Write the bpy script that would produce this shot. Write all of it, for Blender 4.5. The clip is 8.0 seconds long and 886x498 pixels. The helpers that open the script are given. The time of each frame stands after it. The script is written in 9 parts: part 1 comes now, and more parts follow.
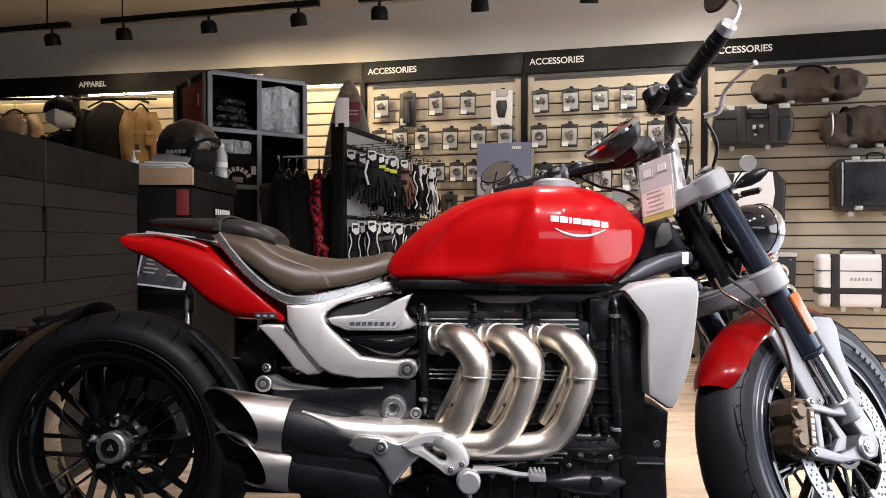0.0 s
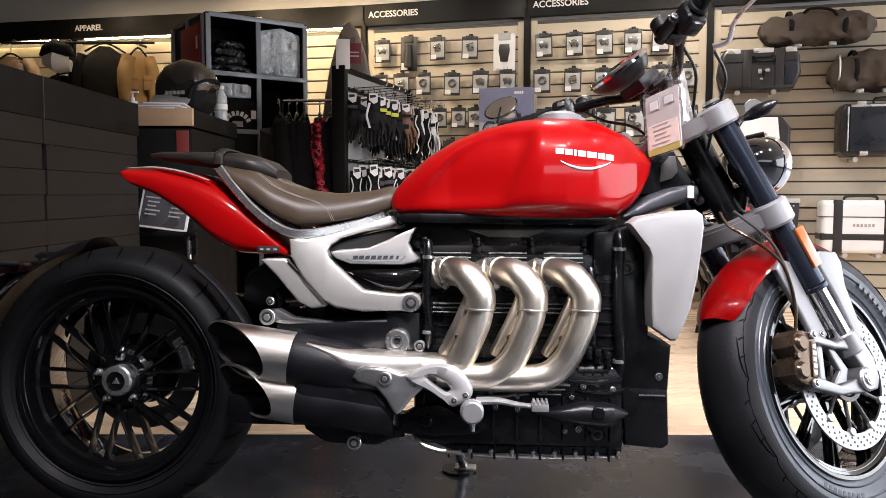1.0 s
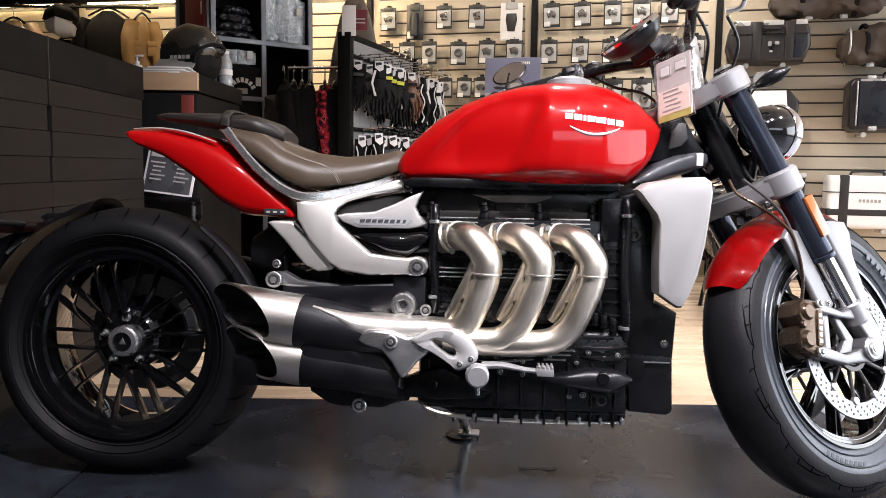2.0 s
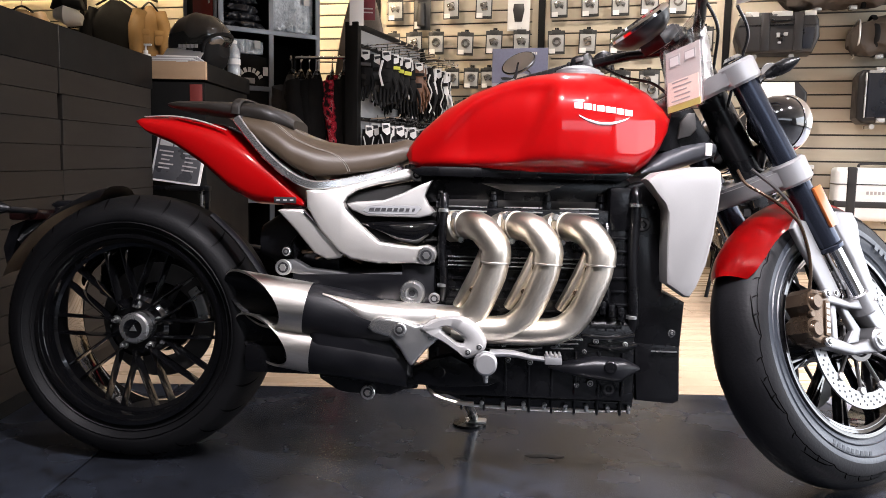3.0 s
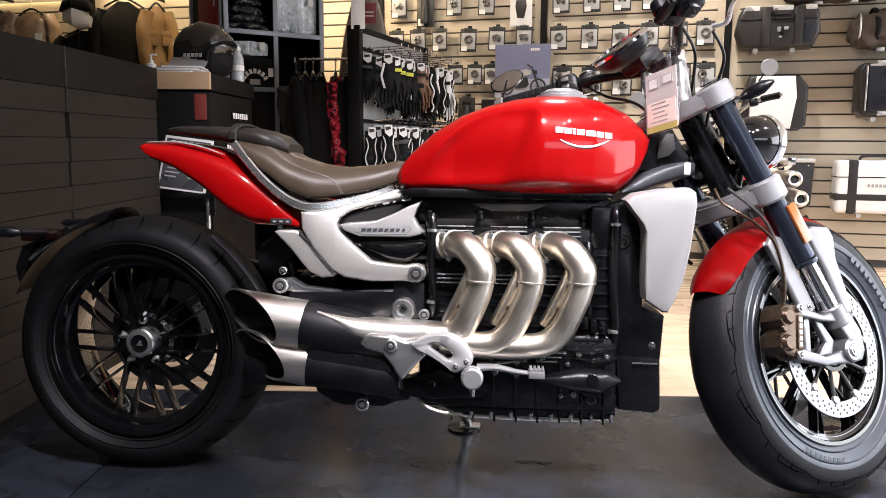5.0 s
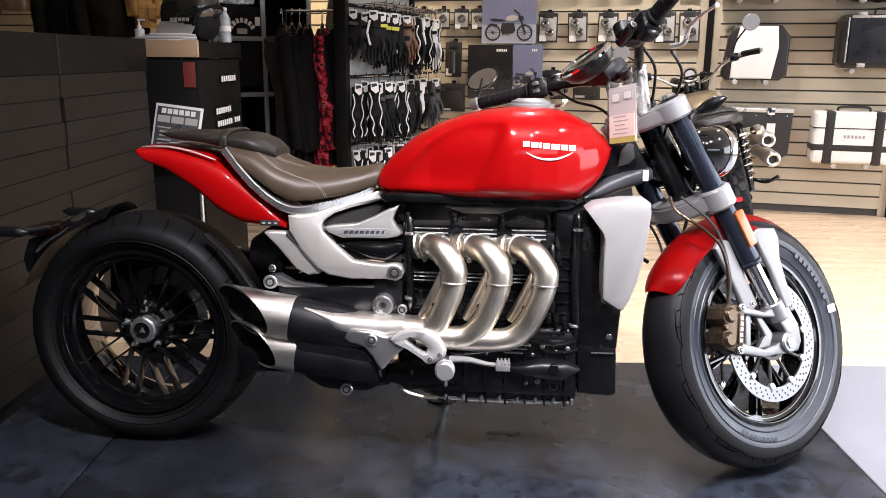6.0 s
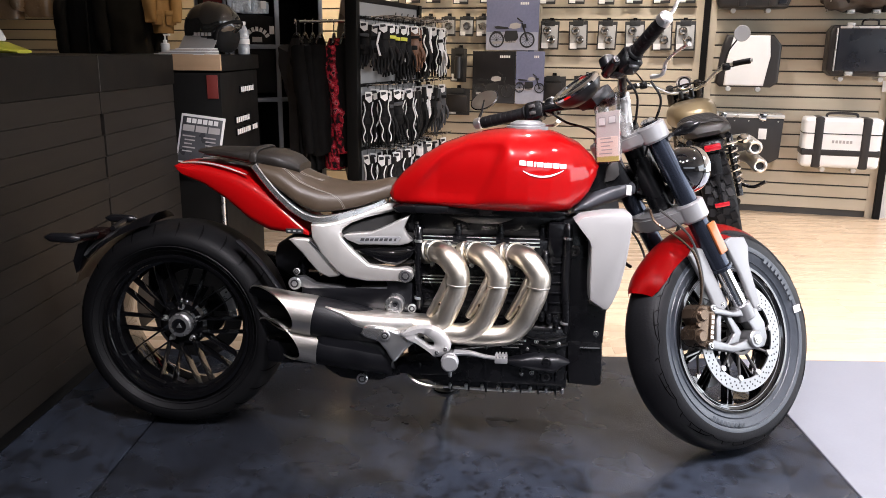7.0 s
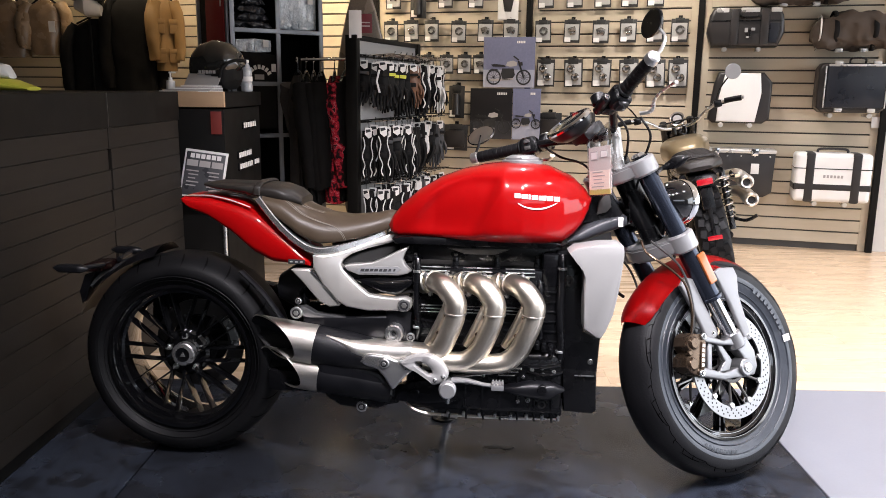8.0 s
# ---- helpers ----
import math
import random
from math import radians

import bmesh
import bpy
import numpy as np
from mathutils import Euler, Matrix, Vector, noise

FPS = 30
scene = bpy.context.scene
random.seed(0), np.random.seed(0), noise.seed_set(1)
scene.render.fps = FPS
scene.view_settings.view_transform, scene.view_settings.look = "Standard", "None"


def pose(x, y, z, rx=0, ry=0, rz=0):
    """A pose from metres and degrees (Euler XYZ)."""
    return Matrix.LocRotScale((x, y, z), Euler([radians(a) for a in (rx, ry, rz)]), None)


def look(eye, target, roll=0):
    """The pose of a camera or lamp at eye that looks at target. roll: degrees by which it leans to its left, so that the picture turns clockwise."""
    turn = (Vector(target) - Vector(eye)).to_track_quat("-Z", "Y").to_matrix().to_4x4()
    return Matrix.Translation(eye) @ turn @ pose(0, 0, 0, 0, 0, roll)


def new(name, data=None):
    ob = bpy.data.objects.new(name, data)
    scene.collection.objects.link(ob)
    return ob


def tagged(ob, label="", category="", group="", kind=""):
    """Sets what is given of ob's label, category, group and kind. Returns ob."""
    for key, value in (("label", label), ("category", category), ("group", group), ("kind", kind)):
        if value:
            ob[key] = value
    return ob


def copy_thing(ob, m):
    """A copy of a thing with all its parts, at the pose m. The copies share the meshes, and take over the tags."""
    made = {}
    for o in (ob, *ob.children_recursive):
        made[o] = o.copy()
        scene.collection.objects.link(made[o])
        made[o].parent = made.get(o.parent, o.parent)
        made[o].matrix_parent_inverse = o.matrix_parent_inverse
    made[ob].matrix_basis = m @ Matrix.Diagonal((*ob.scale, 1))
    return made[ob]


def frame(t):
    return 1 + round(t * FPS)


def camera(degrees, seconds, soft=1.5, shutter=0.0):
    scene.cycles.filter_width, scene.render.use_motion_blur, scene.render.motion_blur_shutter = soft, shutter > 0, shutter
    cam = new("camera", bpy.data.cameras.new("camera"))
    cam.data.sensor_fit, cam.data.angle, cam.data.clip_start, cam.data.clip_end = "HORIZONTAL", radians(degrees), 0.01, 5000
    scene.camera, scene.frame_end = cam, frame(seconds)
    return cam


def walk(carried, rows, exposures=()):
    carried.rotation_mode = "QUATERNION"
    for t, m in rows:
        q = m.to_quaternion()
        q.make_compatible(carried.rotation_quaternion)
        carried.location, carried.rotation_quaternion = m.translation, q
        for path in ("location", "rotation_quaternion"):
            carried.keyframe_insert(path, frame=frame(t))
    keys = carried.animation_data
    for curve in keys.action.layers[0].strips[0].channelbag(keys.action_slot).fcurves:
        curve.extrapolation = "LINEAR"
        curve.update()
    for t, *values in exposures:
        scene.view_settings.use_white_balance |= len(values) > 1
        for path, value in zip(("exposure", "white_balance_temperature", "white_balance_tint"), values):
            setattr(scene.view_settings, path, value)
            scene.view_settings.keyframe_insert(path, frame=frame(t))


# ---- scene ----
cam = camera(58.1, 8.0, 0.5)
METRES, EYE, TILT, LEAN, TURN = 0.88, 0.815, -0.5, 0.0, 0.0
ROWS = [
    (0.0, 0.0, 0.0, 0.0, 0.0, 0.0, -0.0),
    (0.5, -0.0043, 0.0067, -0.0274, 0.09, -2.01, 0.17),
    (1.0, -0.0077, 0.0093, -0.0479, 0.05, -3.45, -0.06),
    (1.5, -0.0122, 0.0123, -0.065, 0.05, -4.59, -0.58),
    (3.0, -0.0288, 0.0012, -0.0769, 0.66, -5.99, -1.01),
    (3.5, -0.0175, -0.0297, -0.0914, 1.41, -6.03, -0.7),
    (4.0, 0.0007, -0.0649, -0.095, 2.13, -5.9, -0.64),
    (4.5, 0.0095, -0.0675, -0.0729, 1.89, -5.58, -0.45),
    (6.0, 0.085, -0.2225, 0.2889, 0.99, -13.05, -0.45),
    (6.5, 0.0795, -0.3732, 0.3628, 1.2, -13.87, -0.66),
    (7.0, 0.0866, -0.5006, 0.3938, 1.37, -13.49, -0.58),
    (7.5, 0.0947, -0.5667, 0.3984, 1.32, -12.4, -0.54),
    (8.0, 0.0908, -0.5796, 0.3956, 1.26, -10.97, -0.59),
]
walk(cam, [(t, pose(0, 0, EYE, TILT, LEAN, TURN) @ pose(METRES * x, METRES * y, METRES * z, 90 + pitch, roll, yaw)) for t, x, y, z, yaw, pitch, roll in ROWS],
     [(0.0, -0.20), (0.5, -0.13), (1.5, 0.02), (3.0, 0.16), (4.5, 0.13), (6.0, 0.09), (7.0, -0.02), (8.0, -0.06)])

# ---- light ----
world = bpy.data.worlds.new("sky")
scene.world = world
world.use_nodes = True
wn = world.node_tree
sky = wn.nodes.new("ShaderNodeTexSky")
sky.sky_type, sky.sun_disc = "NISHITA", False
sky.sun_elevation, sky.sun_rotation = radians(40), radians(100)
wn.nodes["Background"].inputs["Strength"].default_value = 0.12
wn.links.new(sky.outputs["Color"], wn.nodes["Background"].inputs["Color"])


def area_lamp(name, eye, target, sx, sy, watts, colour):
    data = bpy.data.lights.new(name, "AREA")
    data.shape, data.size, data.size_y, data.energy, data.color = "RECTANGLE", sx, sy, watts, colour
    ob = new(name, data)
    ob.matrix_world = look(eye, target)
    return ob


def spot_lamp(name, eye, target, watts, colour, cone=70, blend=0.6, radius=0.03):
    data = bpy.data.lights.new(name, "SPOT")
    data.energy, data.color, data.spot_size, data.spot_blend, data.shadow_soft_size = watts, colour, radians(cone), blend, radius
    ob = new(name, data)
    ob.matrix_world = look(eye, target)
    return ob


DAY = (0.87, 0.91, 1.0)
WARM = (1.0, 0.76, 0.48)
SOFTWHITE = (1.0, 0.91, 0.81)
NEUTRAL = (0.98, 0.93, 1.0)
SPOT_W = 42.0
# daylight: a long window on the right, a glass door at the back right
area_lamp("window_light_right", (6.25, 1.6, 1.55), (0.0, 1.6, 0.9), 6.6, 2.3, 270, DAY)
# added fill high behind the camera, with no known source there
area_lamp("fill_light_front", (3.25, -4.15, 2.22), (0.6, 2.0, 0.6), 5.2, 0.8, 40, DAY)
area_lamp("door_light_back", (4.75, 5.62, 1.30), (3.6, 2.0, 0.6), 2.6, 2.3, 160, DAY)
# ceiling downlights over the showroom floor
DOWNLIGHTS = ((-0.30, 0.75), (0.15, 0.40), (0.70, 0.05), (1.30, 0.50), (2.1, 1.3), (0.5, 3.2), (2.0, 3.5), (3.6, 4.2), (3.9, 2.2), (1.4, 4.6))
for dx, dy in DOWNLIGHTS:
    if dy < 1.2:        # turned towards the motorcycle on show
        spot_lamp("downlight_beam", (dx, dy, 2.66), (dx, 2.0, 0.45), 88 if dx < 0 else 245, NEUTRAL, 80, 0.8, 0.04)
    else:
        spot_lamp("downlight_beam", (dx, dy, 2.66), (dx, dy, 0.0), 115 if dy > 3 else 345, NEUTRAL, 115, 0.9, 0.04)


# ---- materials ----
def mk(name, rgb, rough=0.5, metal=0.0, var=0.12, scale=8.0, fine=90.0, bump=0.08, rvar=0.12, coat=0.0, spec=0.5, stretch=(1, 1, 1), random_piece=0.0, rgb2=None, dist=0.002, trans=0.0, island=0.0):
    """A surface with large and fine variation of colour, gloss and relief."""
    m = bpy.data.materials.new(name)
    m.use_nodes = True
    n, l = m.node_tree.nodes, m.node_tree.links
    p = n["Principled BSDF"]
    tc, mp = n.new("ShaderNodeTexCoord"), n.new("ShaderNodeMapping")
    mp.inputs["Scale"].default_value = stretch
    l.new(tc.outputs["Object"], mp.inputs["Vector"])
    big, small = n.new("ShaderNodeTexNoise"), n.new("ShaderNodeTexNoise")
    big.inputs["Scale"].default_value, big.inputs["Detail"].default_value = scale, 4
    small.inputs["Scale"].default_value, small.inputs["Detail"].default_value = fine, 3
    for k in (big, small):
        l.new(mp.outputs["Vector"], k.inputs["Vector"])
    add = n.new("ShaderNodeMath")
    add.operation = "MULTIPLY_ADD"
    l.new(small.outputs["Fac"], add.inputs[0])
    add.inputs[1].default_value = 0.4
    l.new(big.outputs["Fac"], add.inputs[2])
    ramp = n.new("ShaderNodeMapRange")
    ramp.inputs["From Min"].default_value, ramp.inputs["From Max"].default_value = 0.4, 1.0
    l.new(add.outputs[0], ramp.inputs["Value"])
    mix = n.new("ShaderNodeMix")
    mix.data_type = "RGBA"
    lo = rgb2 if rgb2 else [max(0.0, c * (1 - var)) for c in rgb]
    hi = rgb if rgb2 else [min(1.0, c * (1 + var)) for c in rgb]
    mix.inputs[6].default_value, mix.inputs[7].default_value = (*lo, 1), (*hi, 1)
    l.new(ramp.outputs["Result"], mix.inputs[0])
    col = mix.outputs[2]
    if random_piece or island:
        hs = n.new("ShaderNodeHueSaturation")
        rng = n.new("ShaderNodeMapRange")
        amount = random_piece or island
        rng.inputs["To Min"].default_value, rng.inputs["To Max"].default_value = 1 - amount, 1 + amount
        if random_piece:
            src = n.new("ShaderNodeObjectInfo").outputs["Random"]
        else:
            src = n.new("ShaderNodeNewGeometry").outputs["Random Per Island"]
        l.new(src, rng.inputs["Value"])
        l.new(rng.outputs["Result"], hs.inputs["Value"])
        l.new(col, hs.inputs["Color"])
        col = hs.outputs["Color"]
    l.new(col, p.inputs["Base Color"])
    rr = n.new("ShaderNodeMapRange")
    rr.inputs["From Min"].default_value, rr.inputs["From Max"].default_value = 0.35, 0.75
    rr.inputs["To Min"].default_value, rr.inputs["To Max"].default_value = max(0.02, rough - rvar), min(1.0, rough + rvar)
    l.new(big.outputs["Fac"], rr.inputs["Value"])
    l.new(rr.outputs["Result"], p.inputs["Roughness"])
    p.inputs["Metallic"].default_value = metal
    p.inputs["Coat Weight"].default_value = coat
    p.inputs["Coat Roughness"].default_value = 0.035
    p.inputs["Specular IOR Level"].default_value = spec
    p.inputs["Transmission Weight"].default_value = trans
    if bump:
        b = n.new("ShaderNodeBump")
        b.inputs["Strength"].default_value, b.inputs["Distance"].default_value = bump, dist
        l.new(small.outputs["Fac"], b.inputs["Height"])
        l.new(b.outputs["Normal"], p.inputs["Normal"])
    return m


def glow(name, rgb, strength):
    m = bpy.data.materials.new(name)
    m.use_nodes = True
    p = m.node_tree.nodes["Principled BSDF"]
    p.inputs["Base Color"].default_value = (*rgb, 1)
    p.inputs["Emission Color"].default_value = (*rgb, 1)
    p.inputs["Emission Strength"].default_value = strength
    return m


def clear(name, rgb, rough=0.02, alpha=1.0, ior=1.45):
    m = bpy.data.materials.new(name)
    m.use_nodes = True
    p = m.node_tree.nodes["Principled BSDF"]
    p.inputs["Base Color"].default_value = (*rgb, 1)
    p.inputs["Roughness"].default_value, p.inputs["IOR"].default_value = rough, ior
    p.inputs["Transmission Weight"].default_value = 1.0
    p.inputs["Alpha"].default_value = alpha
    return m


M_RED = mk("red_paint", (0.285, 0.0018, 0.0025), 0.35, 0.0, 0.04, 3, 400, 0.01, 0.03, coat=0.65, spec=0.05)
M_RED.node_tree.nodes["Principled BSDF"].inputs["Coat Roughness"].default_value = 0.06
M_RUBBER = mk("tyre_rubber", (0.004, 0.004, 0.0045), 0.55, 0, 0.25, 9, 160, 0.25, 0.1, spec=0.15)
# front tyre: tread a little paler than the rear, sidewalls paler and bluer
M_RUBBER_GREY = mk("blue_grey_sidewall", (0.029, 0.034, 0.043), 0.42, 0, 0.3, 12, 120, 0.3, 0.12)
M_RUBBER_FRONT = mk("grey_black_tread_rubber", (0.0065, 0.0065, 0.0075), 0.5, 0, 0.3, 9, 160, 0.25, 0.1, spec=0.18)
M_GROOVE = mk("tread_groove", (0.0015, 0.0015, 0.0015), 0.95, 0, 0.1, spec=0.03)
M_GLOSSBLACK = mk("gloss_black", (0.0025, 0.0025, 0.003), 0.10, 0, 0.2, 6, 200, 0.01, 0.04, coat=0.9, spec=0.4)
M_BLACK = mk("satin_black", (0.0035, 0.0035, 0.0042), 0.30, 0, 0.25, 14, 220, 0.12, 0.1, spec=0.35)
M_ENGINE = mk("engine_black", (0.0035, 0.0035, 0.0042), 0.27, 0.0, 0.3, 20, 240, 0.25, 0.12, spec=0.4)
M_COVER = mk("cam_cover_graphite", (0.085, 0.080, 0.077), 0.42, 0.70, 0.2, 12, 260, 0.15, 0.1)
M_PLASTIC = mk("matt_plastic", (0.0045, 0.0046, 0.0060), 0.40, 0, 0.2, 10, 320, 0.10, 0.1, spec=0.4)
M_STEEL = mk("brushed_steel", (0.86, 0.82, 0.76), 0.36, 1.0, 0.16, 6, 130, 0.10, 0.07, stretch=(0.6, 6, 6))
M_PIPE = mk("satin_stainless", (0.84, 0.77, 0.66), 0.38, 1.0, 0.12, 9, 160, 0.10, 0.07)
M_SILVER = mk("silver_paint", (0.53, 0.51, 0.48), 0.35, 0.6, 0.05, 9, 420, 0.05, 0.06, coat=0.25)
M_ALU = mk("cast_aluminium", (0.56, 0.56, 0.555), 0.30, 0.92, 0.08, 14, 300, 0.12, 0.08)
M_WHITEALU = mk("pale_alloy", (0.33, 0.33, 0.335), 0.36, 0.6, 0.05, 14, 380, 0.1, 0.08)
M_COWL = mk("pale_silver_paint", (0.365, 0.358, 0.352), 0.36, 0.25, 0.05, 9, 420, 0.05, 0.06, coat=0.25)
M_FIN = mk("satin_fin_metal", (0.36, 0.35, 0.335), 0.38, 0.6, 0.06, 10, 380, 0.08, 0.07)
M_FORKFOOT = mk("machined_fork_casting", (0.23, 0.23, 0.235), 0.42, 0.85, 0.10, 16, 300, 0.12, 0.08)
M_STAY = mk("silver_stay_paint", (0.21, 0.21, 0.215), 0.42, 0.4, 0.05, 12, 380, 0.06, 0.06)
M_CHROME = mk("chrome", (0.80, 0.80, 0.81), 0.09, 1.0, 0.03, 8, 200, 0.0, 0.03)
M_FORK = mk("anodised_fork_tube", (0.030, 0.036, 0.052), 0.22, 0.7, 0.15, 9, 260, 0.04, 0.05)
M_LEATHER = mk("seat_leather", (0.052, 0.037, 0.0245), 0.40, 0, 0.10, 10, 260, 0.13, 0.08, spec=0.28)
M_PILLION = mk("black_seat_vinyl", (0.016, 0.0135, 0.0115), 0.45, 0, 0.15, 10, 260, 0.15, 0.08, spec=0.3)
M_THREAD = mk("grey_thread", (0.20, 0.18, 0.155), 0.8)
M_REFLECT = mk("amber_reflector", (0.34, 0.09, 0.02), 0.25, 0, 0.1, 30, 300, 0.1, 0.05, coat=0.5)
M_REDLENS = mk("red_lens", (0.45, 0.01, 0.02), 0.15, 0, 0.1, 30, 300, 0.05, 0.05, coat=0.8)
M_SCREEN = mk("dash_glass", (0.012, 0.013, 0.016), 0.08, 0, 0.1, 5, 80, 0.0, 0.03, coat=1.0)
M_MIRROR = mk("mirror_glass", (0.72, 0.74, 0.76), 0.03, 1.0, 0.02, 4, 60, 0.0, 0.01)
M_WHITE = mk("white_paint", (0.78, 0.77, 0.75), 0.5, 0, 0.04, 5, 200, 0.05)
M_PAPER = mk("white_card", (0.66, 0.645, 0.63), 0.7, 0, 0.05, 12, 300, 0.05)
M_PAPERGREY = mk("grey_print", (0.34, 0.32, 0.31), 0.7, 0, 0.1)
M_INK = mk("dark_print", (0.012, 0.012, 0.014), 0.6)
M_PINKCARD = mk("pink_card", (0.70, 0.57, 0.50), 0.7, 0, 0.06)
M_OLIVE = mk("olive_print", (0.40, 0.34, 0.10), 0.7)
M_BRASS = mk("bronze_tank_paint", (0.23, 0.175, 0.095), 0.36, 0.5, 0.08, 5, 300, 0.02, 0.05, coat=0.7)
M_DISC = mk("brake_disc_steel", (0.26, 0.26, 0.265), 0.36, 0.9, 0.06, 10, 200, 0.05, 0.06)
M_CALIPER = mk("caliper_bronze", (0.090, 0.062, 0.042), 0.30, 0.8, 0.2, 14, 200, 0.1)

M_SLAT = mk("slat_laminate", (0.49, 0.42, 0.315), 0.55, 0, 0.05, 3, 140, 0.04, 0.06, random_piece=0.025, stretch=(0.4, 1, 6))
M_GAP = mk("groove_insert", (0.055, 0.05, 0.045), 0.6)
M_CHARCOAL = mk("charcoal_laminate", (0.0045, 0.0041, 0.0037), 0.62, 0, 0.25, 3, 120, 0.06, 0.1, spec=0.15)
M_PANELGREY = mk("counter_front_grey", (0.0112, 0.0091, 0.0073), 0.60, 0, 0.25, 2.2, 60, 0.05, 0.12, spec=0.2, stretch=(1, 0.5, 3))
M_FASCIA = mk("fascia_black", (0.005, 0.0046, 0.0042), 0.5, 0, 0.15, 4, 200, 0.03, spec=0.15)
M_WALL = mk("upper_wall_paint", (0.64, 0.61, 0.57), 0.8, 0, 0.05, 1.5, 160, 0.05)
M_CEIL = mk("ceiling_paint", (0.64, 0.58, 0.51), 0.85, 0, 0.05, 1.5, 160, 0.05)
M_TAN = mk("tan_worktop_edge", (0.42, 0.28, 0.17), 0.55, 0, 0.12, 5, 80, 0.04, stretch=(1, 6, 6))
M_GREYMETAL = mk("grey_powder_coat", (0.30, 0.30, 0.30), 0.5, 0.2, 0.08, 7, 300, 0.08)
M_FRAMEBLUE = mk("shelf_frame_grey", (0.20, 0.215, 0.245), 0.45, 0.3, 0.12, 7, 240, 0.05)
# unseen walls: mid grey for reflections in metal, charcoal to cut bounce light
M_WALLMID = mk("unseen_wall_mid_grey", (0.20, 0.195, 0.19), 0.7, 0, 0.1, 1.5, 160, 0.05)
M_WALLDARK = mk("unseen_wall_charcoal", (0.020, 0.019, 0.018), 0.7, 0, 0.1, 1.5, 160, 0.05)

# ---- building helpers ----
def thing(name, label, category, m=None, group="", kind=""):
    ob = new(name)
    ob.empty_display_size = 0.05
    if m is not None:
        ob.matrix_world = m
    return tagged(ob, label, category, group, kind)


def to_mesh(name, bm, material, smooth=35):
    bm.normal_update()
    me = bpy.data.meshes.new(name)
    bm.to_mesh(me)
    bm.free()
    mats = material if isinstance(material, (list, tuple)) else [material]
    for k in mats:
        me.materials.append(k)
    if smooth:
        me.shade_smooth()
        me.set_sharp_from_angle(angle=radians(smooth))
    return me


def part(name, bm, material, parent=None, label="", smooth=35):
    ob = new(name, to_mesh(name, bm, material, smooth))
    ob.parent = parent
    return tagged(ob, label)


def piece(name, me, parent, m):
    ob = new(name, me)
    ob.parent = parent
    ob.matrix_basis = m
    return ob


def box(bm, c, s, bevel=0.0, m=None, seg=2, mat=0):
    made = bmesh.ops.create_cube(bm, size=1.0)["verts"]
    bmesh.ops.scale(bm, verts=made, vec=s)
    bmesh.ops.translate(bm, verts=made, vec=c)
    faces = {f for v in made for f in v.link_faces}
    if bevel:
        edges = list({e for v in made for e in v.link_edges})
        out = bmesh.ops.bevel(bm, geom=edges, offset=bevel, segments=seg, affect="EDGES", profile=0.6)
        made = list({v for f in out["faces"] for v in f.verts} | {v for v in made if v.is_valid})
        faces = {f for v in made for f in v.link_faces}
    for f in faces:
        f.material_index = mat
    if m is not None:
        bmesh.ops.transform(bm, matrix=m, verts=made)
    return made


def ring(bm, centre, a, b, r, seg):
    return [bm.verts.new(centre + a * (r * math.cos(2 * math.pi * i / seg)) + b * (r * math.sin(2 * math.pi * i / seg))) for i in range(seg)]


def skin(bm, r0, r1, mat=0):
    n = len(r0)
    for i in range(n):
        f = bm.faces.new((r0[i], r0[(i + 1) % n], r1[(i + 1) % n], r1[i]))
        f.material_index = mat


def frame_of(d):
    d = d.normalized()
    a = d.cross(Vector((0, 0, 1)) if abs(d.z) < 0.9 else Vector((1, 0, 0))).normalized()
    return a, a.cross(d).normalized()


def rod(bm, p0, p1, r0, r1=None, seg=14, chamfer=0.0, mat=0):
    """A round bar from p0 to p1 with closed ends."""
    p0, p1 = Vector(p0), Vector(p1)
    r1 = r0 if r1 is None else r1
    d = p1 - p0
    a, b = frame_of(d)
    n = d.normalized()
    steps = [(p0, r0), (p1, r1)]
    if chamfer:
        steps = [(p0, r0 - chamfer), (p0 + n * chamfer, r0), (p1 - n * chamfer, r1), (p1, r1 - chamfer)]
    rings = [ring(bm, c, a, b, r, seg) for c, r in steps]
    for q0, q1 in zip(rings, rings[1:]):
        skin(bm, q0, q1, mat)
    f = bm.faces.new(rings[0][::-1])
    g = bm.faces.new(rings[-1])
    f.material_index = g.material_index = mat


def spline(pts, n=6, closed=False):
    """Catmull-Rom through the points."""
    p = [Vector(q) for q in pts]
    k = len(p)
    out = []
    for i in range(k if closed else k - 1):
        if closed:
            a, b, c, d = p[(i - 1) % k], p[i], p[(i + 1) % k], p[(i + 2) % k]
        else:
            a, b, c, d = p[max(i - 1, 0)], p[i], p[i + 1], p[min(i + 2, k - 1)]
        for j in range(n):
            t = j / n
            out.append(0.5 * ((2 * b) + (c - a) * t + (2 * a - 5 * b + 4 * c - d) * t * t + (3 * b - a - 3 * c + d) * t ** 3))
    if not closed:
        out.append(p[-1])
    return out


